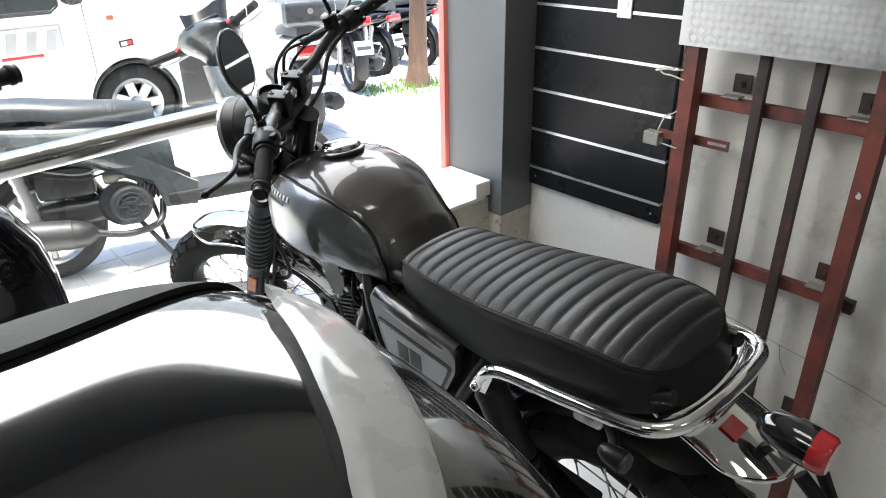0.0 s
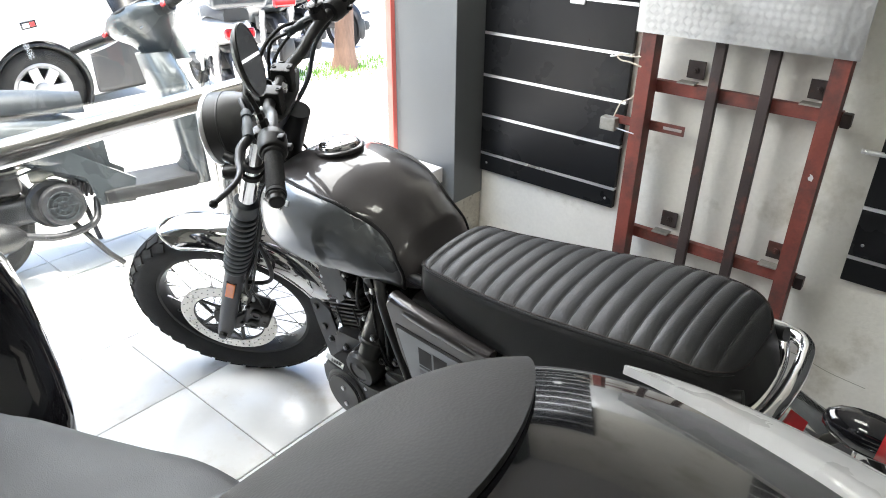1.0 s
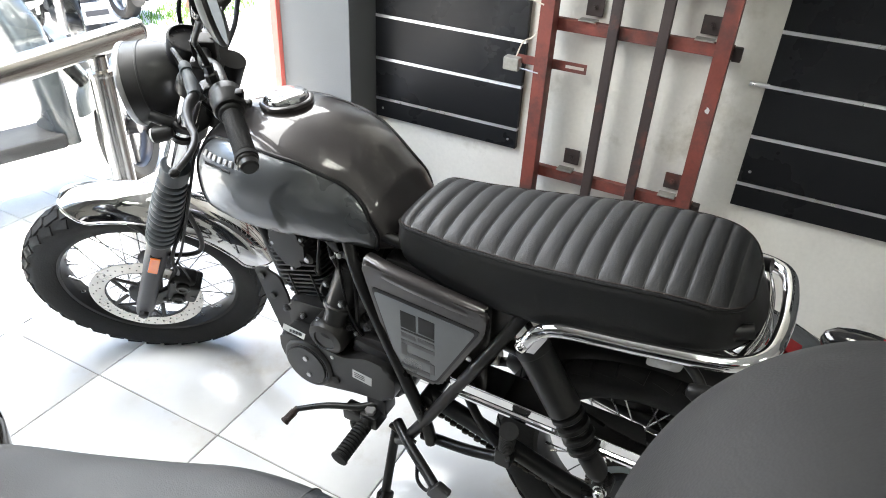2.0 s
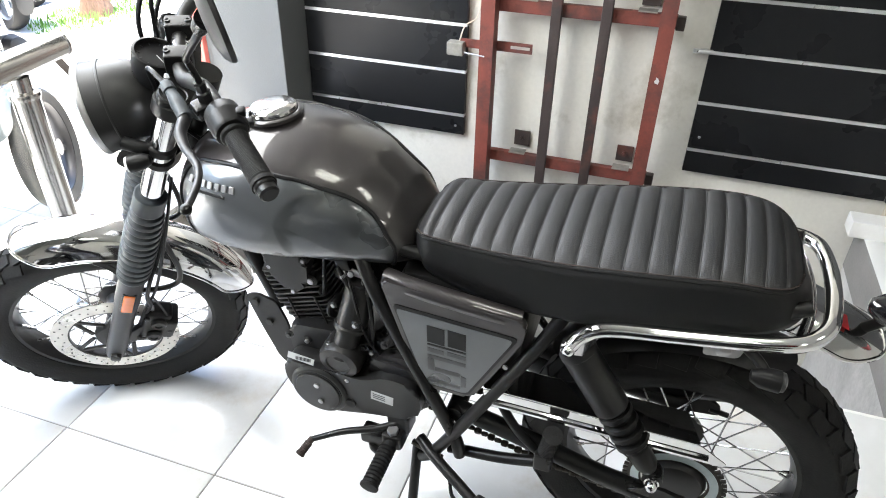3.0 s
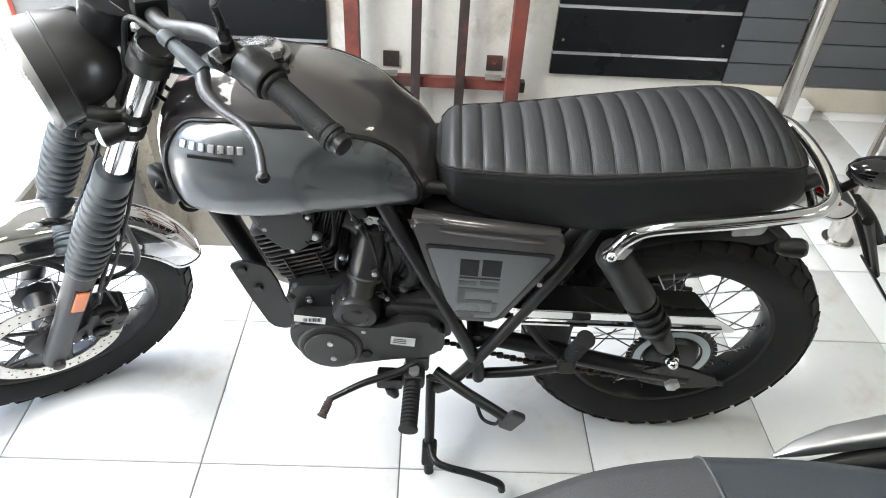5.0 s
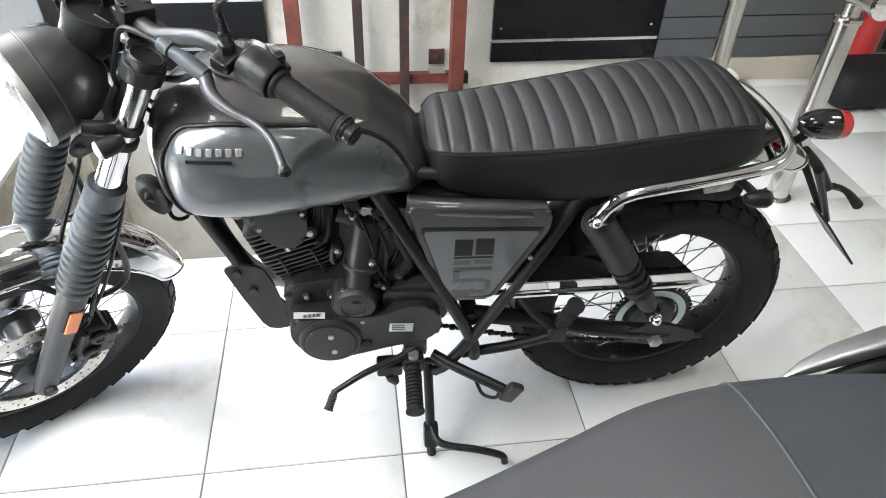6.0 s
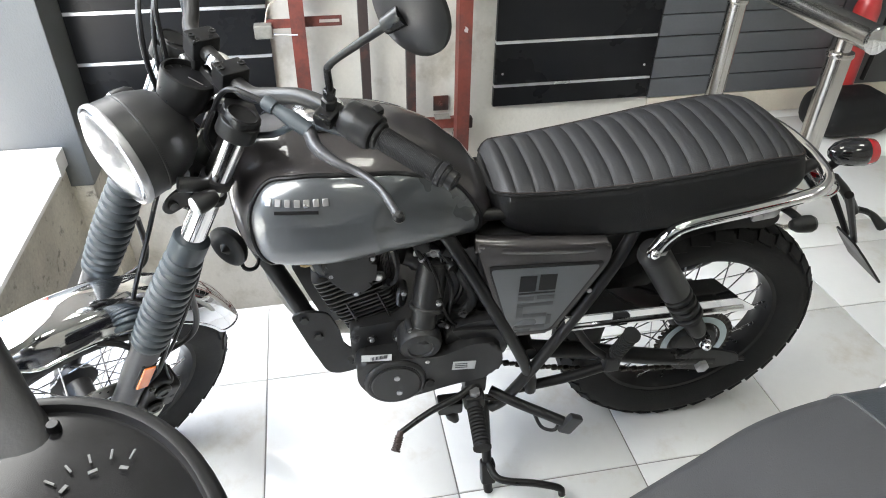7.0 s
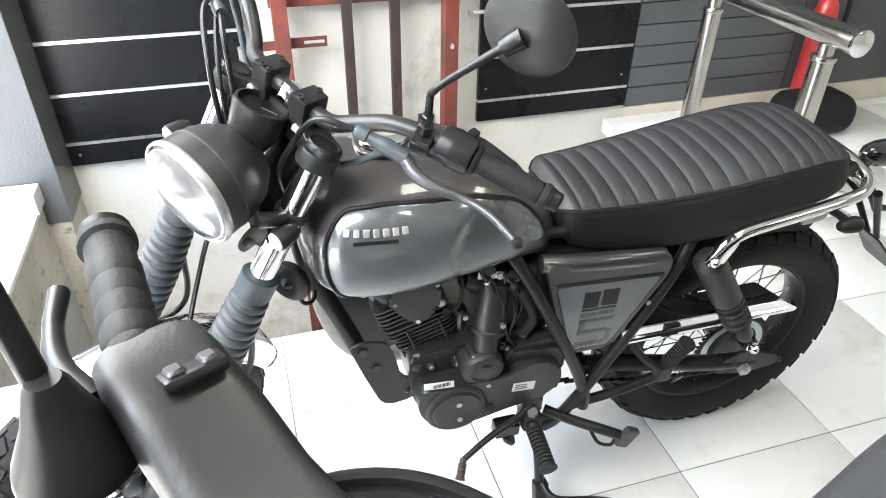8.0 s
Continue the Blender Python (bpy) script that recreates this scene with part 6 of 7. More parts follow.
part("stand_tube", tube([(0.12, 0.50, 0.285), (0.15, 0.42, 0.25), (0.165, 0.33, 0.215)], 0.0115, 12), M_SATIN, cs)
part("stand_spring", tube([(-0.135, 0.52, 0.29), (-0.15, 0.45, 0.285)], 0.007, 8, False), M_CHAIN, cs)

# ---- the black scooter in front ----
SC = Vector((0.11, 0.6, 0.0))
scoot = thing("scooter", Matrix.Translation(SC), "large black scooter with grey seat and a top case", "scooter", "scooters")


def sw_(x, y, z):
    """World place to the scooter's own."""
    return Vector((x, y, z)) - SC


def sup(a, b, n, k, seg):
    t = 2 * math.pi * k / seg
    c, s = math.cos(t), math.sin(t)
    return math.copysign(abs(c) ** (2 / n), c) * a, math.copysign(abs(s) ** (2 / n), s) * b


CASE_C, CASE_A, CASE_B, CASE_Z, CASE_H = (0.115, -0.015), 0.194, 0.200, 1.10, 0.163


def case_point(h, k, seg, off=0.0):
    """The case's skin: h 0 at the floor of the case, 0.35 at the widest line, 1 at the top of the lid."""
    if h < 0.35:
        t = h / 0.35
        z = 0.95 + (CASE_Z - 0.95) * t
        rho = 0.80 + 0.20 * math.sin(t * math.pi / 2) ** 0.8
    else:
        phi = (1 - (h - 0.35) / 0.65) * math.pi / 2
        rho, z = math.sin(phi) ** (2 / 2.6), CASE_Z + (CASE_H + off) * max(0.0, math.cos(phi)) ** (2 / 2.2)
    x, y = sup((CASE_A + off) * rho, (CASE_B + off) * rho, 2.8, k, seg)
    return Vector((CASE_C[0] + x, CASE_C[1] + y, z)) - SC


def case_patch(keep, off, hs, seg=96):
    """The part of the case's skin for which keep(x, y, z) holds, off metres proud."""
    bm = bmesh.new()
    grid = [[case_point(h, k, seg, off) for k in range(seg)] for h in hs]
    vm = {}

    def vert(i, k):
        if (i, k) not in vm:
            vm[(i, k)] = bm.verts.new(grid[i][k])
        return vm[(i, k)]

    for i in range(len(hs) - 1):
        for k in range(seg):
            q = (grid[i][k] + grid[i + 1][(k + 1) % seg]) / 2 + SC
            if keep(q.x, q.y, q.z):
                bm.faces.new((vert(i, k), vert(i, (k + 1) % seg), vert(i + 1, (k + 1) % seg), vert(i + 1, k)))
    bmesh.ops.remove_doubles(bm, verts=bm.verts, dist=1e-5)
    return bm


hs_all = [i / 88 for i in range(89)]


def pad_line(x):
    return 0.045 + 0.05 * ((x - 0.115) / 0.115) ** 2


M_INKPALE = mat("grey_print", (0.085, 0.085, 0.085), 0.5, vary=0.1)
M_DIALG = mat("smoked_dial_glass", (0.008, 0.008, 0.0085), 0.22, vary=0.2, scale=12, spec=0.3)
M_BAND = mat("clear_over_silver", (0.86, 0.86, 0.87), 0.3, 0.0, vary=0.05, scale=40, fine=160, coat=1.0, rough_vary=0.12)
M_PADV = mat("pad_vinyl", (0.018, 0.018, 0.0188), 0.66, vary=0.1, scale=5, fine=300, bump=0.00012, bump_scale=600, spec=0.3)
top_case = part("top_case", case_patch(lambda x, y, z: True, 0.0, hs_all), M_GLOSS, scoot, "gloss black top case", 60)
pad = case_patch(lambda x, y, z: y > pad_line(x) - 0.03 and z > 0.97, 0.004, hs_all, 160)
for v in pad.verts:
    v.co.y -= pad_line(v.co.x + SC.x)
for origin, axis in (((0, -SC.y, 0), (0, 1, 0)), ((0, 0, 0.99 - SC.z), (0, 0, 1))):
    bmesh.ops.bisect_plane(pad, geom=pad.verts[:] + pad.edges[:] + pad.faces[:], plane_co=origin, plane_no=axis, clear_inner=True)
for v in pad.verts:
    v.co.y += pad_line(v.co.x + SC.x)
bmesh.ops.solidify(pad, geom=pad.faces, thickness=0.0035)
part("backrest_pad", pad, M_PADV, top_case, "matte dark grey backrest pad", 60)


def case_top(x, y):
    """Height of the lid's skin over x, y."""
    rho = (abs((x - CASE_C[0]) / CASE_A) ** 2.8 + abs((y - CASE_C[1]) / CASE_B) ** 2.8) ** (1 / 2.8)
    return CASE_Z + CASE_H * max(0.0, 1 - rho ** 2.6) ** (1 / 2.2)


lens = bmesh.new()
for side in (1, -1):
    rows = []
    for k in range(41):
        y = 0.045 - 0.215 * k / 40
        xi = ease([-0.17, -0.10, -0.05, 0.0, 0.045], [0.140, 0.178, 0.198, 0.214, 0.222], y)
        xo = ease([-0.17, -0.10, -0.05, 0.0, 0.045], [0.174, 0.214, 0.236, 0.248, 0.238], y)
        f = min(1.0, (0.045 - y) / 0.03 + 0.06) ** 0.5
        mid, half = (xi + xo) / 2, (xo - xi) / 2 * f
        row = []
        for u in range(9):
            x = mid + half * (u / 4 - 1)
            x = CASE_C[0] + side * (x - CASE_C[0])
            edge = 0.006 if u in (0, 8) else 0.0105
            row.append(lens.verts.new(sw_(x, y, case_top(x, y) + edge)))
        rows.append(row)
    for ra, rb in zip(rows, rows[1:]):
        for u in range(8):
            lens.faces.new((ra[u], ra[u + 1], rb[u + 1], rb[u]))
bmesh.ops.solidify(lens, geom=lens.faces, thickness=0.009)
part("reflector_band", lens, M_BAND, top_case, "pale clear reflector band", 60)
red = case_patch(lambda x, y, z: 1.05 < z < 1.098 and y < 0.0 and (x > 0.2 or x < 0.03 or y < -0.2), 0.003, hs_all)
bmesh.ops.solidify(red, geom=red.faces, thickness=0.003)
part("red_reflector", red, M_REDLENS, top_case, "red reflector band", 60)
part("case_seam", tube([case_point(0.36, k, 96, 0.001) for k in range(96)], 0.003, 6, False, close=True), M_SATIN, top_case)
part("case_rack", box((0.22, 0.30, 0.025), Matrix.Translation(sw_(0.115, -0.03, 0.937)), 0.008, 2), M_SATIN, scoot)
for sx in (-0.07, 0.07):
    part("rack_strut", tube([sw_(0.115 + sx, -0.1, 0.93), sw_(0.115 + sx, 0.02, 0.86)], 0.012, 10, False), M_SATIN, scoot)


# seat: rider and passenger parts with a step
def seat_loft(y0, y1, zs, ws, steps=28, crown=0.02, depth=0.09):
    bm = bmesh.new()
    loops = []
    ys = np.linspace(y0, y1, len(zs))
    for k in range(steps + 1):
        y = y0 + (y1 - y0) * k / steps
        z, w = ease(list(ys), zs, y), ease(list(ys), ws, y)
        prof = [(1.0, -depth), (1.03, -depth * 0.55), (1.0, -0.03), (0.95, -0.012), (0.86, -0.002), (0.68, crown * 0.35), (0.4, crown * 0.8), (0.0, crown)]
        ring = [(x * w, y, z + h) for x, h in prof] + [(-x * w, y, z + h) for x, h in prof[-2::-1]]
        loops.append([sw_(0.11 + x, yy, zz) for x, yy, zz in ring])
    rings(bm, loops)
    return bm


part("rider_seat", seat_loft(0.47, 0.93, [0.852, 0.833, 0.812, 0.797, 0.783, 0.765], [0.174, 0.170, 0.146, 0.118, 0.092, 0.06]), M_SSEAT, scoot, "dark grey vinyl rider seat", 60)
part("passenger_seat", seat_loft(0.10, 0.468, [0.875, 0.872, 0.868, 0.864, 0.855], [0.12, 0.138, 0.153, 0.166, 0.173]), M_SSEAT2, scoot, "darker vinyl passenger seat", 60)
seam_pts = [sw_(0.11 + x * 0.876, 0.4695, z) for x, z in ((0.2, 0.79), (0.199, 0.822), (0.189, 0.8405), (0.171, 0.8505), (0.136, 0.8592), (0.08, 0.8684), (0.0, 0.8722), (-0.08, 0.8684), (-0.136, 0.8592), (-0.171, 0.8505), (-0.199, 0.822))]
part("seat_stitching", tube(seam_pts, 0.0013, 6), mat("grey_seam_line", (0.07, 0.07, 0.072), 0.7), scoot)


def body_loft():
    bm = bmesh.new()
    loops = []
    ys = [-0.16, -0.10, 0.05, 0.25, 0.45, 0.65, 0.82, 0.92]
    top = [0.80, 0.815, 0.81, 0.80, 0.785, 0.735, 0.70, 0.66]
    bot = [0.70, 0.62, 0.52, 0.44, 0.36, 0.32, 0.30, 0.30]
    wid = [0.05, 0.11, 0.15, 0.176, 0.188, 0.168, 0.13, 0.10]
    for k in range(41):
        y = -0.16 + 1.08 * k / 40
        t, b, w = ease(ys, top, y), ease(ys, bot, y), ease(ys, wid, y)
        ring = []
        for i in range(28):
            x, z = sup(w, (t - b) / 2, 3.0, i, 28)
            ring.append(sw_(0.11 + x, y, (t + b) / 2 + z))
        loops.append(ring)
    rings(bm, loops)
    return bm


part("body_shell", body_loft(), M_GLOSS, scoot, "gloss black bodywork", 60)
for s in (-1, 1):
    bm = bmesh.new()
    loops = []
    for y, dx, z, w, h in ((0.372, 0.196, 0.802, 0.002, 0.002), (0.350, 0.199, 0.812, 0.009, 0.009), (0.315, 0.203, 0.824, 0.015, 0.013), (0.25, 0.206, 0.842, 0.019, 0.015), (0.16, 0.200, 0.853, 0.020, 0.016), (0.08, 0.182, 0.858, 0.019, 0.015), (0.03, 0.155, 0.858, 0.012, 0.010)):
        loops.append([sw_(0.11 + s * dx + sup(w, h, 3.0, i, 20)[0], y, z + sup(w, h, 3.0, i, 20)[1] - s * 0.35 * sup(w, h, 3.0, i, 20)[0]) for i in range(20)])
    rings(bm, loops)
    part("grab_handle", bm, M_SILVER, scoot, "silver fin-shaped grab handle", 60)
    part("handle_inner", tube([sw_(0.11 + s * 0.183, 0.345, 0.797), sw_(0.11 + s * 0.187, 0.25, 0.82), sw_(0.11 + s * 0.178, 0.12, 0.835), sw_(0.11 + s * 0.15, 0.05, 0.84)], [0.008, 0.014, 0.014, 0.012], 12), M_SATIN, scoot, "black inside of the grab handle")
    part("grab_mount", box((0.03, 0.06, 0.05), Matrix.Translation(sw_(0.11 + s * 0.165, 0.14, 0.865)), 0.01, 2), M_SATIN, scoot)


# wheels
def small_wheel(name, parent, c, r, w, steer=0.0, metal=None):
    m = Matrix.Translation(c) @ Matrix.Rotation(steer, 4, "Z") @ Matrix.Rotation(radians(90), 4, "Y")
    o = new(name)
    o.parent, o.matrix_local = parent, m
    prof = [(r - w * 0.62, w * 0.36)]
    for k in range(1, 12):
        a = math.pi * k / 12
        prof.append((r - w * 0.42 + w * 0.42 * math.sin(a) ** 0.7, w / 2 * math.cos(a)))
    prof += [(r - w * 0.62, -w * 0.36)]
    part("tyre", lathe(prof, None, 48, True), M_RUBBER, o)
    part("rim", lathe([(r - w * 0.6, w * 0.34), (r - w * 0.72, w * 0.25), (r - w * 0.8, 0), (r - w * 0.72, -w * 0.25), (r - w * 0.6, -w * 0.34)], None, 40, True), metal or M_SILVER, o)
    bm = bmesh.new()
    for i in range(5):
        add_box(bm, (r - w * 0.75, 0.03, 0.02), Matrix.Rotation(2 * math.pi * i / 5, 4, "Z") @ Matrix.Translation(((r - w * 0.75) / 2, 0, 0.0)), 0.006, 1)
    add_lathe(bm, [(0.035, -0.05), (0.035, 0.05)], None, 20)
    part("wheel_spokes", bm, metal or M_SILVER, o)
    return o


small_wheel("rear_wheel", scoot, sw_(0.11, 0.05, 0.24), 0.24, 0.13)
small_wheel("front_wheel", scoot, sw_(0.11, 1.48, 0.245), 0.245, 0.11, radians(-15))
part("engine_unit", box((0.2, 0.5, 0.2), Matrix.Translation(sw_(0.08, 0.2, 0.3)), 0.05, 3), M_MATTE, scoot)
part("floor_board", box((0.38, 0.36, 0.07), Matrix.Translation(sw_(0.11, 1.0, 0.31)), 0.02, 2), M_DASH, scoot)
bm = bmesh.new()
loops = []
for z, w, y, d in ((0.30, 0.16, 1.12, 0.09), (0.42, 0.215, 1.15, 0.10), (0.50, 0.233, 1.18, 0.10), (0.56, 0.242, 1.22, 0.10), (0.62, 0.252, 1.28, 0.10), (0.70, 0.255, 1.33, 0.10), (0.78, 0.24, 1.34, 0.11), (0.86, 0.20, 1.32, 0.12), (0.94, 0.12, 1.26, 0.10)):
    ring = []
    for i in range(32):
        x, yy = sup(w, d, 2.8, i, 32)
        ring.append(sw_(0.11 + x, y + 0.07 + yy, z))
    loops.append(ring)
rings(bm, loops)
part("leg_shield", bm, M_GLOSS, scoot, "gloss black leg shield", 60)
part("front_mudguard", xf(mudguard(Vector((0, 0, 0)), 0.27, 20, 150, 0.13, 0.03), Matrix.Translation(sw_(0.11, 1.48, 0.245)) @ Matrix.Rotation(radians(-15), 4, "Z")), M_GLOSS, scoot)
part("fork", tube([sw_(0.11, 1.48, 0.25), sw_(0.11, 1.36, 0.62)], 0.03, 14, False), M_SATIN, scoot)

# headset
part("steering_stem", tube([sw_(0.11, 1.27, 0.93), sw_(0.06, 1.215, 1.03)], 0.05, 18, False), M_DASH, scoot)


DASH = Matrix(((0.912, -0.41, 0, 0.045), (0.41, 0.912, 0, 1.20), (0, 0, 1, 0), (0, 0, 0, 1)))


def dash_at(x, y, z):
    """A place by the dash: x along the bar, y ahead, in the scooter's own space."""
    return DASH @ Vector((x, y, z)) - SC


def pod(z0, z1, a0, b0, a1, b1, cy=0.0, cx=0.0):
    bm = bmesh.new()
    loops = []
    for k in range(9):
        t = k / 8
        z = z0 + (z1 - z0) * t
        a, b = a0 + (a1 - a0) * math.sin(t * math.pi / 2), b0 + (b1 - b0) * math.sin(t * math.pi / 2)
        loops.append([dash_at(cx + sup(a, b, 2.2, i, 48)[0], cy + sup(a, b, 2.2, i, 48)[1], z) for i in range(48)])
    rings(bm, loops)
    return bm


DTILT = 0.10
part("headset_cover", pod(1.0, 1.078, 0.085, 0.075, 0.128, 0.112), M_DASH, scoot, "black plastic headset cover", 50)
bm = bmesh.new()
loops = []
for a, b, dz in ((0.128, 0.112, -0.018), (0.132, 0.116, -0.004), (0.131, 0.115, 0.001), (0.127, 0.111, 0.004), (0.122, 0.106, 0.003), (0.120, 0.104, -0.002), (0.120, 0.104, -0.018)):
    loops.append([dash_at(sup(a, b, 2.2, i, 64)[0], sup(a, b, 2.2, i, 64)[1], 1.094 + dz + DTILT * sup(a, b, 2.2, i, 64)[1]) for i in range(64)])
rings(bm, loops, True)
part("dash_hood", bm, M_SATIN, scoot, "black dash surround", 50)
bm = bmesh.new()
loops = []
for a, b, dz in ((0.121, 0.105, -0.012), (0.121, 0.105, -0.002), (0.09, 0.078, 0.0005), (0.045, 0.039, 0.002)):
    loops.append([dash_at(sup(a, b, 2.2, i, 56)[0], sup(a, b, 2.2, i, 56)[1], 1.094 + dz + DTILT * sup(a, b, 2.2, i, 56)[1]) for i in range(56)])
rings(bm, loops)
dash = part("dash_panel", bm, M_DIALG, scoot, "dark instrument glass with pale scale marks", 50)
TURN = Matrix.Rotation(math.atan2(0.41, 0.912), 4, "Z")
for cx, cy, r, n in ((0.020, -0.056, 0.036, 15), (0.076, 0.034, 0.032, 9), (-0.052, -0.01, 0.036, 11)):
    for i in range(n):
        a = radians(-130 + 260 * i / (n - 1))
        u, v = cx + r * math.sin(a), cy + r * math.cos(a)
        part("scale_mark", box((0.0013, 0.007, 0.0008), Matrix.Translation(dash_at(u, v, 1.0968 + DTILT * v)) @ TURN @ Matrix.Rotation(-a, 4, "Z")), M_INKPALE, dash)
        if i % 2 == 0:
            u, v = cx + r * 0.72 * math.sin(a), cy + r * 0.72 * math.cos(a)
            part("numeral_bar", box((0.0052, 0.0024, 0.0006), Matrix.Translation(dash_at(u, v, 1.097 + DTILT * v)) @ TURN @ Matrix.Rotation(-a, 4, "Z")), M_INKPALE, dash)
    part("gauge_needle", box((0.0022, r * 0.8, 0.0008), Matrix.Translation(dash_at(cx, cy, 1.0985 + DTILT * cy)) @ TURN @ Matrix.Rotation(1.9, 4, "Z") @ Matrix.Translation((0, r * 0.35, 0.0))), M_REDLENS, dash)
part("reset_knob", lathe([(0.0042, 0), (0.0042, 0.005), (0.0034, 0.0065), (0.0, 0.0065)], Matrix.Translation(dash_at(0.093, -0.045, 1.088)), 14), M_INK, dash)

# right bar: cover, grip, switches and mirror stem
bm = bmesh.new()
loops = []
for c, w, h in (((0.09, 1.216, 1.046), 0.050, 0.036), ((0.135, 1.238, 1.060), 0.045, 0.038), ((0.168, 1.254, 1.078), 0.038, 0.034), ((0.20, 1.272, 1.104), 0.036, 0.031), ((0.228, 1.290, 1.123), 0.035, 0.029), ((0.250, 1.302, 1.129), 0.033, 0.026), ((0.259, 1.307, 1.130), 0.026, 0.020)):
    loops.append([sw_(c[0] - 0.40 * sup(w, h, 4.5, i, 36)[0], c[1] + 0.91 * sup(w, h, 4.5, i, 36)[0], c[2] + sup(w, h, 4.5, i, 36)[1]) for i in range(36)])
rings(bm, loops)
nac = part("bar_cover", bm, M_DASH, scoot, "matte black handlebar cover", 50)
# solid black block painting the shade of the thumb recess
part("thumb_recess", box((0.040, 0.014, 0.016), Matrix.Translation(sw_(0.206, 1.248, 1.119)) @ Matrix.Rotation(radians(28), 4, "Z") @ Matrix.Rotation(radians(-26), 4, "Y"), 0.005, 2), M_INK, nac)
gb0, gb1 = sw_(0.250, 1.310, 1.135), sw_(0.400, 1.342, 1.145)
prof = [(0.0, 0), (0.0185, 0.001), (0.0185, 0.006)]
for i in range(4):
    s = 0.010 + i * 0.0185
    prof += [(0.0165, s), (0.018, s + 0.003), (0.018, s + 0.014), (0.0165, s + 0.0165)]
prof += [(0.017, 0.09), (0.017, 0.104), (0.0205, 0.106), (0.0205, 0.112), (0.016, 0.114)]
part("grip", lathe(prof, axis_m(gb0, gb1 - gb0) @ Matrix.Diagonal((1, 1, 1.18, 1)), 22), M_RUBBER, scoot, "ribbed rubber throttle grip")
part("bar_end", lathe([(0.016, 0.112), (0.0175, 0.115), (0.019, 0.121), (0.012, 0.124), (0.0, 0.124)], axis_m(gb0, gb1 - gb0) @ Matrix.Diagonal((1, 1, 1.18, 1)), 20), M_SATIN, scoot, "black bar end cap")
part("switch_block", box((0.038, 0.022, 0.010), Matrix.Translation(sw_(0.219, 1.276, 1.148)) @ Matrix.Rotation(radians(114), 4, "Z") @ Matrix.Rotation(radians(20), 4, "X"), 0.004, 2), M_INK, scoot)
for k in (-1, 1):
    part("switch", box((0.011, 0.014, 0.006), Matrix.Translation(sw_(0.219 - k * 0.0035, 1.276 + k * 0.009, 1.153)) @ Matrix.Rotation(radians(114), 4, "Z") @ Matrix.Rotation(radians(20), 4, "X"), 0.002, 1), M_GREYMET, scoot, "grey rocker switch")
part("brake_lever", tube([sw_(0.24, 1.338, 1.115), sw_(0.28, 1.362, 1.116), sw_(0.32, 1.372, 1.116), sw_(0.36, 1.374, 1.118)], [0.012, 0.009, 0.007, 0.008], 10), M_SATIN, scoot)
part("mirror_boot", lathe([(0.034, 0), (0.032, 0.01), (0.02, 0.035), (0.012, 0.06), (0.009, 0.065)], Matrix.Translation(sw_(0.213, 1.346, 1.102)), 20), M_SATIN, scoot, "rubber boot of the mirror stem")
part("mirror_stem", tube([sw_(0.213, 1.346, 1.11), sw_(0.226, 1.357, 1.20), sw_(0.25, 1.378, 1.32)], 0.0075, 12), M_SATIN, scoot)
part("mirror_head", box((0.12, 0.02, 0.075), Matrix.Translation(sw_(0.265, 1.388, 1.345)), 0.01, 3), M_SATIN, scoot)
part("left_bar_cover", tube([sw_(-0.01, 1.185, 1.055), sw_(-0.08, 1.15, 1.075), sw_(-0.13, 1.125, 1.085)], [0.07, 0.05, 0.03], 18), M_DASH, scoot)
part("grip", lathe(prof, axis_m(sw_(-0.125, 1.127, 1.085), Vector((-0.91, -0.41, 0.02))), 22), M_RUBBER, scoot)
part("front_cowl", pod(0.95, 1.065, 0.13, 0.06, 0.115, 0.05, 0.15, 0.0), M_GLOSS, scoot, "gloss black headlight cowl")
part("main_stand", tube([sw_(-0.05, 0.45, 0.3), sw_(-0.1, 0.42, 0.02), sw_(0.32, 0.42, 0.02), sw_(0.27, 0.45, 0.3)], 0.014, 10, False), M_SATIN, scoot)

# ---- the street ----
structure("ground", span((-150, 2.04, -0.6), (150, 160, -0.235)), M_ROAD, "pale sunlit street surface")
pave = structure("pavement", span((-12, 2.38, -0.3), (30, 5.2, -0.066)), M_PAVE, "pale square paving outside the shop")
structure("kerb", span((-12, 5.2, -0.4), (30, 5.32, -0.06), 0.01), M_PAVE, "stone kerb along the road")


def paving():
    bm = bmesh.new()
    for i in range(34):
        for j in range(14):
            x, y = -0.6 + i * 0.2, 2.40 + j * 0.2
            add_box(bm, (0.192, 0.192, 0.03), Matrix.Translation((x, y + 0.1, -0.075 + random.uniform(-0.001, 0.001))))
    return bm


part("paving_slabs", paving(), M_PAVE, pave)["kind"] = "stuff"
# plain wall added out of view so that reflections end on something pale
structure("backdrop", span((-60, 20, -0.1), (80, 20.5, 9)), M_BACKDROP, "unseen plain wall added across the street to bound reflections")


def arc_pts(r, n, c, tilt):
    return [(c[0] + r * math.cos(2 * math.pi * k / n), c[1] + r * math.sin(2 * math.pi * k / n), c[2] - tilt * r * math.sin(2 * math.pi * k / n)) for k in range(n)]


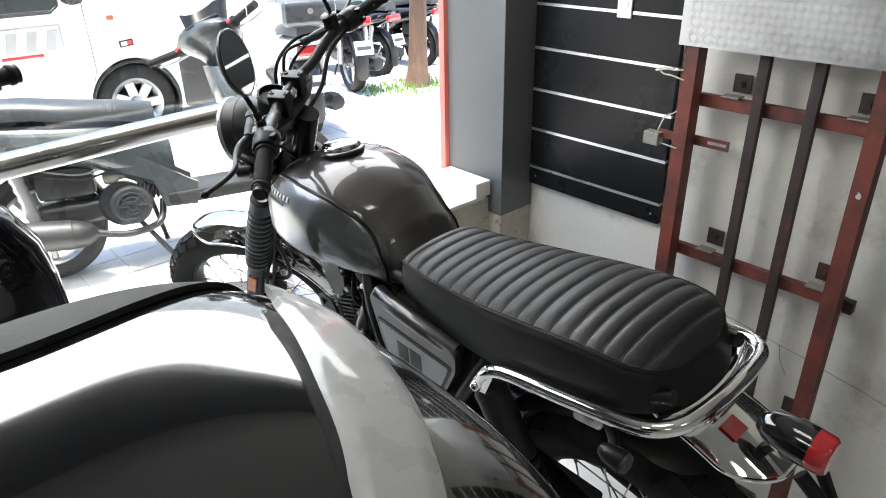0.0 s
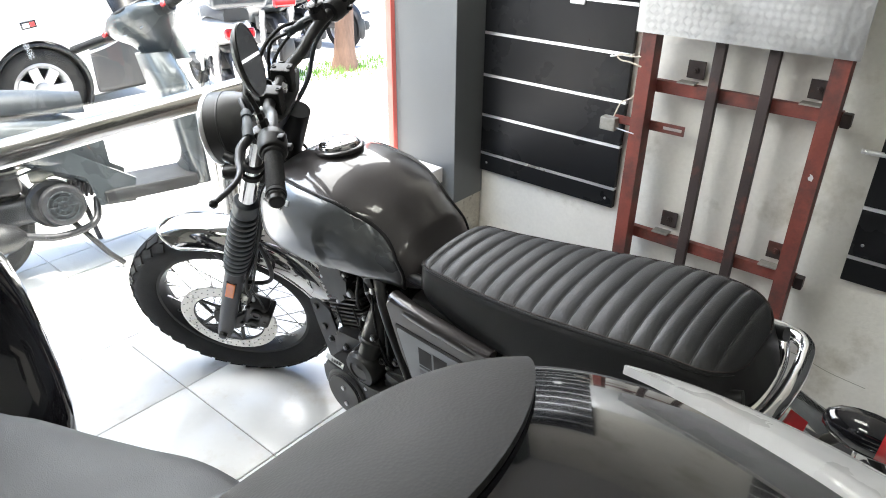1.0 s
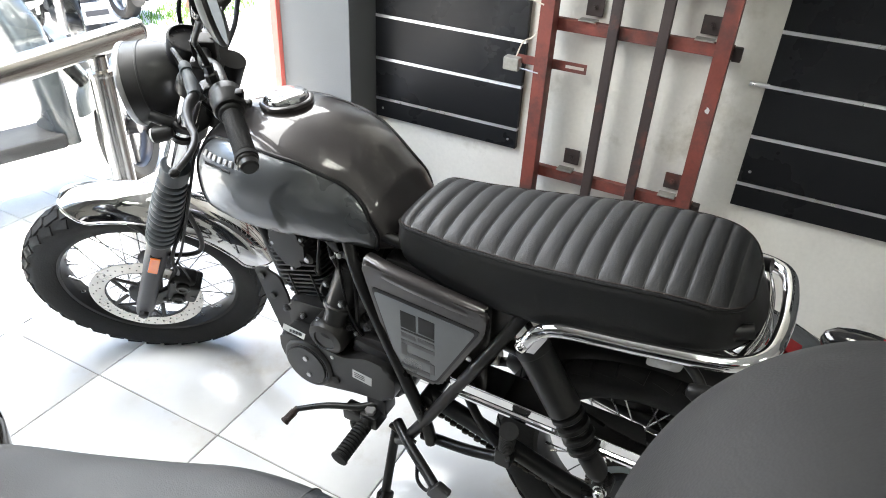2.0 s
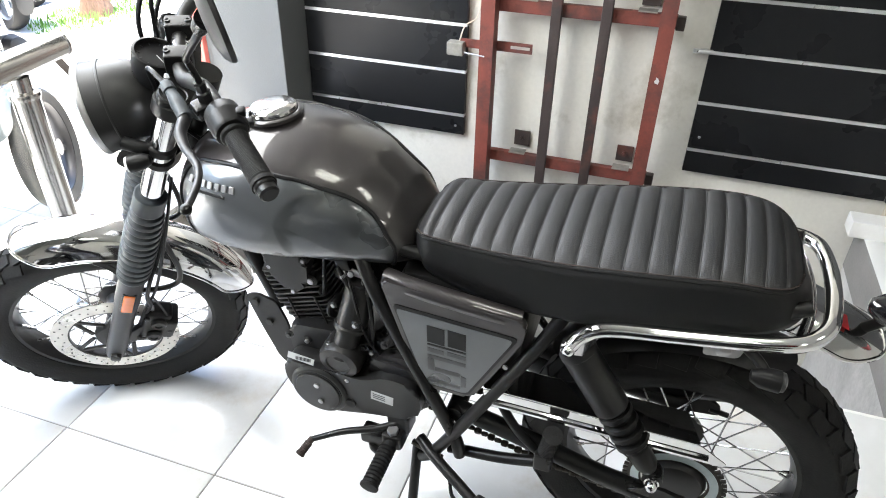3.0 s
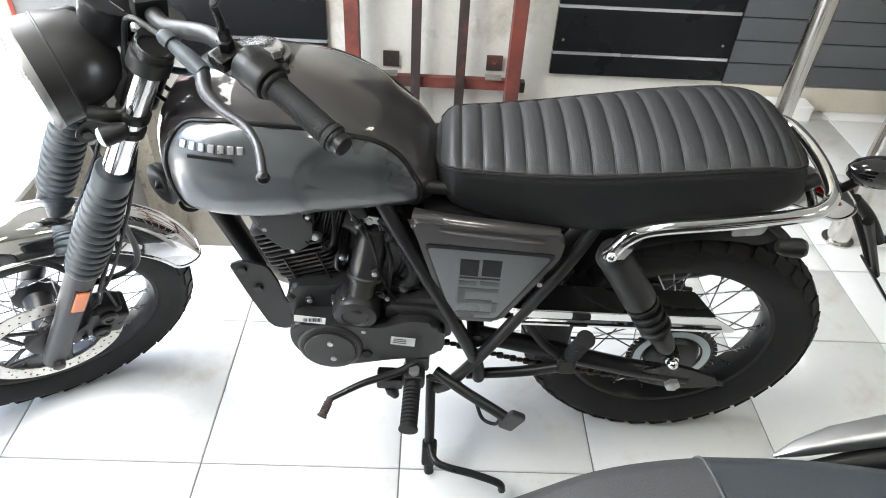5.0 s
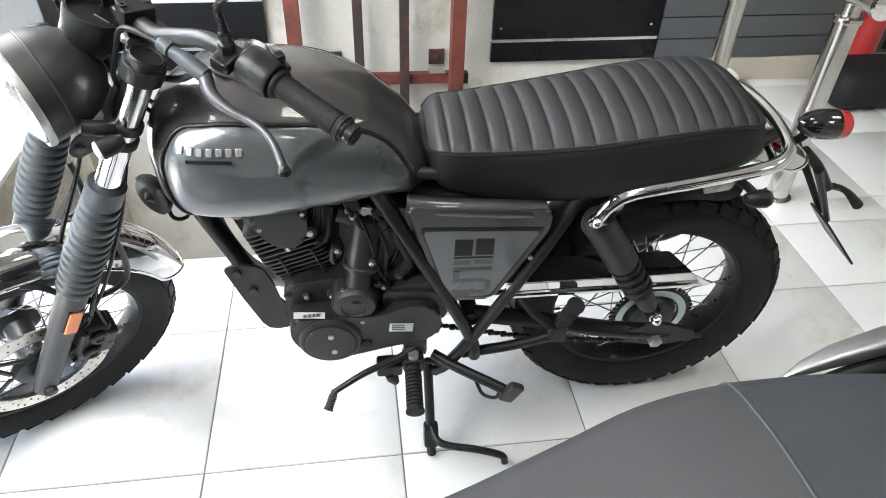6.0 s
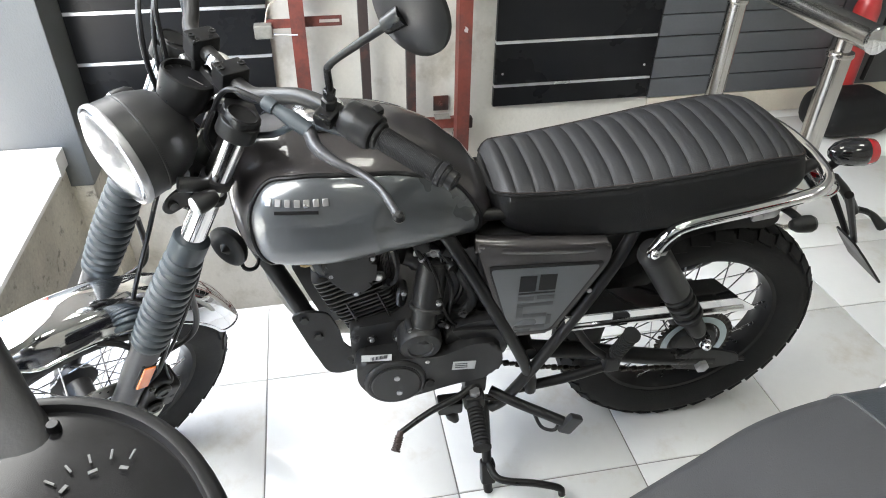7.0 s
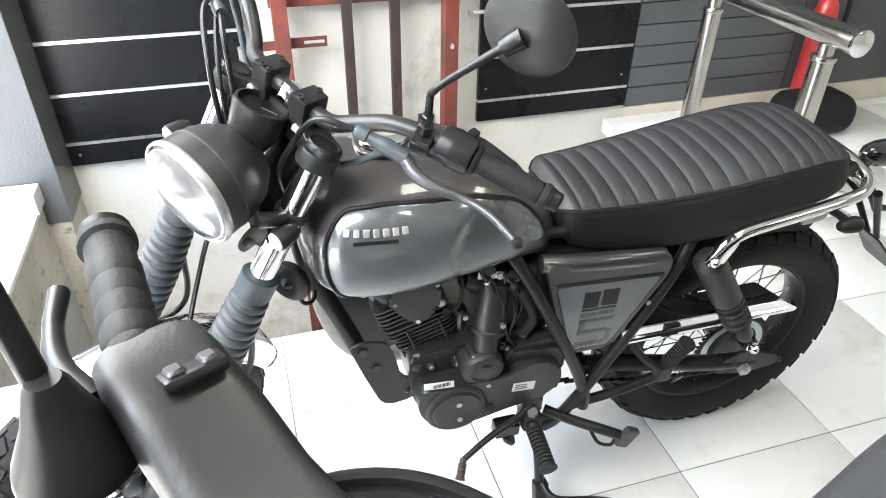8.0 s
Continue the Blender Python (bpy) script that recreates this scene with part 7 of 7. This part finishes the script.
def two_wheeler(name, m, label, paint, seat_mat, box_mat=None, steer=0.0, group="parked scooters"):
    """A parked scooter with its parts; y is ahead."""
    r = thing(name, m, label, "scooter", group)
    small_wheel("rear_wheel", r, Vector((0, 0, 0.25)), 0.25, 0.12)
    pv = Vector((0, 0.93, 0.80))
    S = Matrix.Translation(pv) @ Matrix.Rotation(radians(steer), 4, Vector((0, -0.45, 0.89))) @ Matrix.Translation(-pv)
    small_wheel("front_wheel", r, S @ Vector((0, 1.25, 0.25)), 0.25, 0.10, radians(steer), M_GREYMET)
    bm = bmesh.new()
    loops = []
    ys = [-0.28, -0.18, 0.0, 0.25, 0.45, 0.58]
    top = [0.72, 0.73, 0.72, 0.70, 0.66, 0.58]
    bot = [0.66, 0.60, 0.54, 0.47, 0.36, 0.29]
    wid = [0.04, 0.10, 0.15, 0.17, 0.14, 0.09]
    for k in range(25):
        y = -0.28 + 0.86 * k / 24
        t, b, w = ease(ys, top, y), ease(ys, bot, y), ease(ys, wid, y)
        loops.append([(sup(w, (t - b) / 2, 2.6, i, 24)[0], y, (t + b) / 2 + sup(w, (t - b) / 2, 2.6, i, 24)[1]) for i in range(24)])
    rings(bm, loops)
    part("body_shell", bm, paint, r, "", 60)
    bm = bmesh.new()
    loops = []
    for k in range(21):
        y = -0.24 + 0.78 * k / 20
        z = ease([-0.24, 0.0, 0.2, 0.4, 0.54], [0.80, 0.80, 0.77, 0.745, 0.72], y)
        w = ease([-0.24, 0.0, 0.2, 0.4, 0.54], [0.08, 0.13, 0.145, 0.11, 0.05], y)
        prof = [(1, -0.07), (1.02, -0.03), (0.9, -0.004), (0.5, 0.012), (0, 0.016)]
        loops.append([(x * w, y, z + h) for x, h in prof] + [(-x * w, y, z + h) for x, h in prof[-2::-1]])
    rings(bm, loops)
    part("seat", bm, seat_mat, r, "", 60)
    part("floor_board", box((0.32, 0.40, 0.06), Matrix.Translation((0, 0.72, 0.30)), 0.015, 2), M_DASH, r)
    bm = bmesh.new()
    loops = []
    for z, w, y, d in ((0.27, 0.13, 0.95, 0.05), (0.42, 0.17, 0.93, 0.06), (0.60, 0.18, 0.92, 0.07), (0.75, 0.15, 0.90, 0.08), (0.86, 0.09, 0.87, 0.07)):
        loops.append([(sup(w, d, 2.6, i, 24)[0], y + sup(w, d, 2.6, i, 24)[1], z) for i in range(24)])
    rings(bm, loops)
    part("leg_shield", bm, paint, r, "", 60)
    part("fork", xf(tube([(0, 1.25, 0.25), (0, 1.05, 0.55), (0, 0.93, 0.80)], 0.028, 12), S), M_SATIN, r)
    part("front_mudguard", xf(mudguard(Vector((0, 1.25, 0.25)), 0.28, 30, 160, 0.12, 0.03), S), paint, r, "", 50)
    bm = bmesh.new()
    loops = []
    for z, a, b, y in ((0.80, 0.07, 0.075, 0.93), (0.86, 0.08, 0.08, 0.91), (0.92, 0.10, 0.10, 0.89), (0.965, 0.15, 0.115, 0.87), (1.0, 0.165, 0.11, 0.86), (1.03, 0.13, 0.10, 0.86), (1.045, 0.07, 0.07, 0.86)):
        loops.append([(sup(a, b, 2.3, i, 28)[0], y + sup(a, b, 2.3, i, 28)[1] - 0.25 * (z - 0.98), z) for i in range(28)])
    rings(bm, loops)
    hs = part("headset", xf(bm, S), paint, r, "", 60)
    part("dial", xf(lathe([(0.075, 0), (0.075, 0.006), (0.0, 0.008)], axis_m((0, 0.835, 1.052), (0, -0.35, 1)), 24), S), M_DKGLASS, hs)
    part("lamp_hood", xf(tube(arc_pts(0.085, 20, (0, 0.835, 1.056), -0.34), 0.008, 8, False, close=True), S), M_DASH, hs)
    for s in (-1, 1):
        part("grip", xf(tube([(s * 0.15, 0.85, 0.99), (s * 0.35, 0.80, 0.995)], 0.018, 12, False), S), M_RUBBER, r)
        part("lever", xf(tube([(s * 0.15, 0.89, 0.98), (s * 0.25, 0.885, 0.975), (s * 0.34, 0.85, 0.975)], 0.006, 8), S), M_SILVER, r)
        part("switch_collar", xf(tube([(s * 0.145, 0.851, 0.99), (s * 0.185, 0.841, 0.991)], 0.027, 14, False), S), M_DASH, r)
        part("switch", xf(box((0.022, 0.02, 0.02), Matrix.Translation((s * 0.168, 0.818, 0.995)), 0.004, 1), S), M_REDP, r)
        part("headset_screw", xf(lathe([(0.012, 0), (0.012, 0.004), (0.006, 0.004), (0.0, 0.003)], axis_m((s * 0.045, 0.79, 0.95), (0, -1, 0.35)), 14), S), M_SILVER, hs)
        part("shock_spring", lathe([(0.03, 0.0)] + [(0.03 - 0.006 * (k % 2), 0.02 + 0.02 * k) for k in range(14)] + [(0.02, 0.31)], axis_m((s * 0.12, -0.02, 0.27), (0, -0.15, 1)), 14), M_SILVER, r)
    part("engine_case", box((0.16, 0.46, 0.12), Matrix.Translation((0.0, 0.2, 0.29)), 0.04, 3), M_GREYMET, r)
    part("crank_cover", lathe([(0.10, 0), (0.10, 0.05), (0.085, 0.065), (0.03, 0.07), (0.0, 0.07)], axis_m((0.06, 0.33, 0.31), (1, 0, 0)), 24), M_DASH, r)
    bm = bmesh.new()
    for k in range(7):
        add_box(bm, (0.15, 0.012, 0.12), Matrix.Translation((0.0, 0.40 + 0.02 * k, 0.36)) @ Matrix.Rotation(radians(-20), 4, "X"), 0.003, 1)
    part("cylinder_fins", bm, M_GREYMET, r)
    part("air_box", box((0.20, 0.24, 0.14), Matrix.Translation((0.01, 0.12, 0.44)), 0.03, 2), M_DASH, r)
    part("carburettor", lathe([(0.022, 0), (0.026, 0.01), (0.026, 0.05), (0.018, 0.06), (0.018, 0.09)], axis_m((0.09, 0.27, 0.43), (0.1, 1, 0.1)), 14), M_ZINC, r)
    part("inner_fender", mudguard(Vector((0, 0, 0.25)), 0.29, 15, 115, 0.15, 0.03), M_DASH, r, "", 50)
    for k, (dx, dz) in enumerate(((0.10, 0.02), (0.115, 0.0), (0.08, 0.05))):
        part("cable", tube([(dx, 0.0, 0.50 + dz), (dx + 0.01, 0.18, 0.45 + dz), (dx + 0.015, 0.33, 0.47 + dz), (dx, 0.46, 0.42 + dz)], 0.005, 6), M_DASH if k else M_ZINC, r)
    fan = part("fan_cover", lathe([(0.088, 0), (0.088, 0.03), (0.08, 0.043), (0.07, 0.046), (0.0, 0.046)], axis_m((0.115, 0.36, 0.305), (1, 0, 0)), 28), M_GREYMET, r)
    for k in range(3):
        part("fan_ring", lathe([(0.018 + 0.019 * k, 0.045), (0.023 + 0.019 * k, 0.045), (0.023 + 0.019 * k, 0.052), (0.018 + 0.019 * k, 0.052)], axis_m((0.115, 0.36, 0.305), (1, 0, 0)), 24, True), M_SCGREY, fan)
    for k in range(8):
        part("fan_bar", box((0.006, 0.052, 0.005), Matrix.Translation((0.165, 0.36, 0.305)) @ Matrix.Rotation(2 * math.pi * k / 8, 4, "X") @ Matrix.Translation((0, 0.040, 0))), M_SCGREY, fan)
    part("muffler", lathe([(0.02, 0), (0.05, 0.03), (0.062, 0.08), (0.062, 0.36), (0.05, 0.42), (0.02, 0.43)], axis_m((0.15, 0.20, 0.21), (0.05, -1, 0.14)), 24), M_DASH, r)
    part("heat_shield", lathe([(0.063, 0.10), (0.066, 0.105), (0.066, 0.34), (0.063, 0.345)], axis_m((0.15, 0.20, 0.21), (0.05, -1, 0.14)), 24, True), M_GREYMET, r)
    part("exhaust_pipe", tube([(0.06, 0.50, 0.29), (0.12, 0.46, 0.20), (0.15, 0.32, 0.18), (0.15, 0.19, 0.212)], 0.016, 10), M_GREYMET, r)
    for s in (-1, 1):
        bm = bmesh.new()
        add_plate(bm, [(0.34, 0.58), (0.66, 0.36), (0.64, 0.26), (0.50, 0.27), (0.47, 0.40), (0.30, 0.48)], 0.02)
        part("side_skirt", xf(bm, Matrix.Translation((s * 0.125, 0, 0)) @ Matrix(((0, 0, 1, 0), (1, 0, 0, 0), (0, 1, 0, 0), (0, 0, 0, 1)))), paint, r)
    part("side_stand", tube([(-0.1, 0.45, 0.3), (-0.2, 0.5, 0.0)], 0.012, 8, False), M_SATIN, r)
    part("main_stand", tube([(0.10, 0.38, 0.22), (0.15, 0.48, 0.06), (0.155, 0.53, 0.0)], 0.012, 8, False), M_DASH, r)
    part("tail_light", box((0.20, 0.05, 0.07), Matrix.Translation((0, -0.275, 0.655)), 0.02, 3), M_REDLENS, r)
    part("rear_mudguard", mudguard(Vector((0, 0, 0.25)), 0.30, 110, 200, 0.12, 0.02), M_DASH, r, "", 50)
    pl = part("number_plate", box((0.17, 0.006, 0.12), Matrix.Translation((0, -0.34, 0.44)) @ Matrix.Rotation(radians(-20), 4, "X"), 0.003, 1), M_LABEL, r)
    part("plate_bar", box((0.13, 0.002, 0.03), Matrix.Translation((0, -0.3445, 0.44)) @ Matrix.Rotation(radians(-20), 4, "X")), M_INKGREY, pl)
    if box_mat:
        part("top_box", box((0.36, 0.30, 0.17), Matrix.Translation((0, -0.22, 0.905)), 0.04, 4), box_mat, r)
        part("top_box_badge", lathe([(0.02, 0), (0.02, 0.004), (0.014, 0.004), (0.0, 0.004)], axis_m((0, -0.37, 0.92), (0, -1, 0)), 20), M_SILVER, r)
    return r


g = -0.066
gsc = two_wheeler("scooter", pose(0.64, 3.0, g, 0, 0, -105) @ pose(0, 0, 0, 0, -8, 0), "dusty grey scooter parked outside behind the glass", M_SCGREY, M_SSEAT2, None, 45)
pv = Vector((0, 0.93, 0.80))
SS = Matrix.Translation(pv) @ Matrix.Rotation(radians(45), 4, Vector((0, -0.45, 0.89))) @ Matrix.Translation(-pv)
bm = bmesh.new()
loops = []
for k in range(13):
    a = radians(-10 + 200 * k / 12)
    c_, s_ = math.cos(a), math.sin(a)
    hh = 0.15 - 0.03 * abs(c_)
    loops.append([(0.11 * c_, 0.87 + 0.075 * s_, 1.03), (0.135 * c_, 0.885 + 0.10 * s_, 1.03 + hh), (0.125 * c_, 0.885 + 0.092 * s_, 1.03 + hh), (0.10 * c_, 0.87 + 0.066 * s_, 1.03)])
rings(bm, loops)
part("visor", xf(bm, SS), M_SATIN, gsc, "black visor behind the dials", 60)
two_wheeler("scooter", pose(2.72, 4.12, g, 0, 0, -20), "white scooter with a grey top box", M_VAN, M_SSEAT2, M_SCGREY)
two_wheeler("scooter", pose(3.75, 5.0, g, 0, 0, -16), "dark scooter parked by the kerb", M_SCGREY, M_SSEAT2)
two_wheeler("scooter", pose(4.75, 5.95, g - 0.169, 0, 0, 8), "black scooter parked behind the tree", M_GLOSS, M_SSEAT2)
two_wheeler("scooter", pose(5.45, 6.0, g - 0.169, 0, 0, 6), "black scooter at the end of the row", M_GLOSS, M_SSEAT2)
cloth = thing("rag", Matrix.Translation((4.72, 6.1, g + 0.645)), "teal cloth draped over a scooter seat", "cloth")
bm = bmesh.new()
bmesh.ops.create_grid(bm, x_segments=16, y_segments=16, size=0.17)
for v in bm.verts:
    v.co.z = 0.03 - 2.5 * v.co.x ** 2 + 0.02 * noise.noise(v.co * 16)
bmesh.ops.solidify(bm, geom=bm.faces, thickness=0.004)
part("fabric", bm, M_TEAL, cloth, "", 60)

# van
van = thing("van", Matrix.Translation((1.93, 5.37, -0.235)), "white delivery van with a printed grey panel on its door", "van")


def van_body():
    bm = bmesh.new()
    prof = [(-3.0, 0.20), (-0.40, 0.20)] + [(0.35 * math.cos(a), 0.31 + 0.36 * math.sin(a)) for a in np.linspace(math.pi + 0.3, -0.3, 24)]
    prof += [(0.95, 0.22), (1.02, 0.50), (1.0, 0.76), (0.85, 0.96), (0.35, 1.10), (-0.05, 1.20), (-0.55, 1.78), (-0.85, 1.98), (-3.0, 2.04)]
    lay = []
    for dy, sc in ((0.0, 0.97), (0.04, 1.0), (1.66, 1.0), (1.70, 0.97)):
        lay.append([(x, dy, 1.0 + (z - 1.0) * sc) for x, z in prof])
    rings(bm, lay)
    return bm


M_PRINT = mat("pale_grey_print", (0.36, 0.355, 0.35), 0.4, vary=0.1)
part("body", van_body(), M_VAN, van, "", 40)
for x in (0.0, -2.3):
    w = new("wheel")
    w.parent, w.matrix_local = van, Matrix.Translation((x, 0.13, 0.31)) @ Matrix.Rotation(radians(90), 4, "X")
    part("tyre", lathe([(0.2, -0.09), (0.29, -0.1), (0.305, -0.085), (0.31, 0.0), (0.305, 0.085), (0.285, 0.1), (0.25, 0.105), (0.2, 0.09)], None, 48, True), M_RUBBER, w)
    bm = bmesh.new()
    add_lathe(bm, [(0.205, 0.05), (0.205, 0.092), (0.19, 0.096), (0.165, 0.075), (0.155, 0.05)], None, 40)
    for i in range(7):
        add_box(bm, (0.12, 0.075, 0.02), Matrix.Rotation(2 * math.pi * i / 7, 4, "Z") @ Matrix.Translation((0.115, 0, 0.078)), 0.008, 2)
    add_lathe(bm, [(0.07, 0.06), (0.068, 0.092), (0.05, 0.1), (0.0, 0.105)], None, 20)
    part("rim", bm, M_SILVER, w)
    part("wheel_arch", lathe([(0.30, -0.16), (0.349, -0.16), (0.349, 0.125), (0.335, 0.129), (0.325, 0.12), (0.325, -0.14), (0.30, -0.14)], Matrix.Translation((x, 0.13, 0.31)) @ Matrix.Rotation(radians(90), 4, "X"), 48, True), M_DASH, van)
part("front_bumper", box((0.62, 0.1, 0.42), Matrix.Translation((0.67, 0.035, 0.43)), 0.04, 3), M_GREYMET, van, "dark grey plastic bumper corner")
part("side_window", box((1.0, 0.012, 0.52), Matrix.Translation((-0.93, -0.002, 1.335)), 0.005, 2), M_DKGLASS, van)
part("window_rubber", tube([(-1.43, -0.006, 1.06), (-0.48, -0.006, 1.06), (-0.425, -0.006, 1.10), (-0.425, -0.006, 1.55)], 0.012, 8, False), M_DASH, van)
part("window_pillar", box((0.05, 0.014, 0.5), Matrix.Translation((-0.72, -0.004, 1.335)), 0.003, 1), M_DASH, van)
part("door_mirror", box((0.14, 0.16, 0.26), Matrix.Translation((-0.35, -0.12, 1.24)), 0.05, 3), M_DASH, van)
part("marker_lamp", box((0.05, 0.01, 0.032), Matrix.Translation((-0.086, -0.004, 0.984)), 0.004, 2), mat("dull_amber", (0.42, 0.12, 0.06), 0.3, vary=0.1), van)
part("sponsor_bar", box((0.105, 0.006, 0.05), Matrix.Translation((-0.006, -0.003, 0.79)) @ Matrix.Rotation(-0.1, 4, "Y"), 0.001, 1), M_INK, van)
part("sponsor_bar", box((0.035, 0.008, 0.032), Matrix.Translation((0.02, -0.004, 0.793)) @ Matrix.Rotation(-0.1, 4, "Y"), 0.001, 1), M_REDP, van)
part("sponsor_bar", box((0.045, 0.008, 0.03), Matrix.Translation((-0.024, -0.004, 0.788)) @ Matrix.Rotation(-0.1, 4, "Y"), 0.001, 1), M_VAN, van)
# printed panel: a grey outline and slanted plain blocks
part("print_panel", box((0.66, 0.004, 0.012), Matrix.Translation((-0.77, -0.002, 0.972)), 0.001, 1), M_PRINT, van)
part("print_panel", box((0.012, 0.004, 0.16), Matrix.Translation((-0.444, -0.002, 0.89)), 0.001, 1), M_PRINT, van)
for k in range(5):
    bm = bmesh.new()
    x0 = -1.08 + k * 0.13
    add_plate(bm, [(x0, 0.805), (x0 + 0.06, 0.805), (x0 + 0.10, 0.945), (x0 + 0.03, 0.945)], 0.004, Matrix.Rotation(radians(90), 4, "X"))
    part("print_block", bm, M_PRINT, van)
part("print_stripe", box((0.27, 0.004, 0.02), Matrix.Translation((-0.72, -0.002, 0.778)), 0.001, 1), M_REDP, van)
part("door_seam", tube([(-0.262, 0.0, 1.17), (-0.262, 0.0, 0.62), (-0.30, 0.0, 0.52), (-0.36, 0.0, 0.437)], 0.003, 6, False), M_INKGREY, van)

# tree
tree = thing("tree", Matrix.Translation((4.3, 4.72, -0.07)), "street tree trunk with rough brown bark", "tree")
bm = bmesh.new()
loops = []
for k in range(26):
    z = 3.4 * k / 25
    r = 0.082 + 0.055 * math.exp(-z * 7) - 0.008 * z
    cx, cy = 0.03 * math.sin(z * 2.0), 0.02 * math.cos(z * 1.6)
    loops.append([(cx + (r + 0.012 * noise.noise(Vector((math.cos(a) * 2, math.sin(a) * 2, z * 2.5)))) * math.cos(a), cy + (r + 0.012 * noise.noise(Vector((math.cos(a) * 2, math.sin(a) * 2, z * 2.5)))) * math.sin(a), z) for a in [2 * math.pi * i / 22 for i in range(22)]])
rings(bm, loops)
part("trunk", bm, M_BARK, tree, "", 60)
grass = bmesh.new()
for i in range(900):
    a, d = random.uniform(0, 2 * math.pi), 0.10 + 0.32 * random.random() ** 0.8
    x, y = 4.3 + d * 1.5 * math.cos(a), 4.72 + d * 0.8 * math.sin(a)
    h, t = random.uniform(0.03, 0.09), random.uniform(0, 6.28)
    w = 0.006
    lx, ly = random.uniform(-0.03, 0.03), random.uniform(-0.03, 0.03)
    v = [grass.verts.new(p) for p in ((x - w * math.cos(t), y - w * math.sin(t), -0.066), (x + w * math.cos(t), y + w * math.sin(t), -0.066), (x + lx, y + ly, -0.066 + h))]
    grass.faces.new(v)
tagged(part("grass", grass, M_GRASS, None), "tuft of green grass round the tree foot", "grass", "", "stuff")

# ---- floor tiles ----
tile_meshes = {}


def tile_piece(x0, x1, y0, y1):
    w, d = round(x1 - x0, 4), round(y1 - y0, 4)
    if w < 0.02 or d < 0.02:
        return
    if (w, d) not in tile_meshes:
        bm = bmesh.new()
        g, b = 0.0018, 0.0016
        loops = []
        for inset, z in ((g, -0.02), (g, -b), (g + b * 0.4, -b * 0.4), (g + b, 0.0)):
            loops.append([(inset - w / 2, inset - d / 2, z), (w / 2 - inset, inset - d / 2, z), (w / 2 - inset, d / 2 - inset, z), (inset - w / 2, d / 2 - inset, z)])
        rings(bm, loops)
        finish(bm)
        me = bpy.data.meshes.new("tile")
        bm.to_mesh(me)
        bm.free()
        me.materials.append(M_TILE)
        tile_meshes[(w, d)] = me
    ob = new("tile", tile_meshes[(w, d)])
    ob.parent = floor
    ob.location = ((x0 + x1) / 2, (y0 + y1) / 2, random.uniform(-0.0004, 0.0004))


for i in range(-10, 6):
    for j in range(-9, 6):
        x0, y0 = 0.795 + i * PITCH, -0.134 + j * PITCH
        x1, y1 = x0 + PITCH, y0 + PITCH
        if y0 >= 2.04 or y1 <= -4.0 or x1 <= -3.6:
            continue
        y1c, y0c, x0c = min(y1, 2.04), max(y0, -4.0), max(x0, -3.6)
        if x0c < EDGE:
            tile_piece(x0c, min(x1, EDGE), y0c, y1c)
        if x1 > EDGE and y0c < -0.5:
            if x0c < EDGE or x0c < WALLX:
                tile_piece(max(x0c, EDGE), min(x1, WALLX), y0c, min(y1c, -0.5))
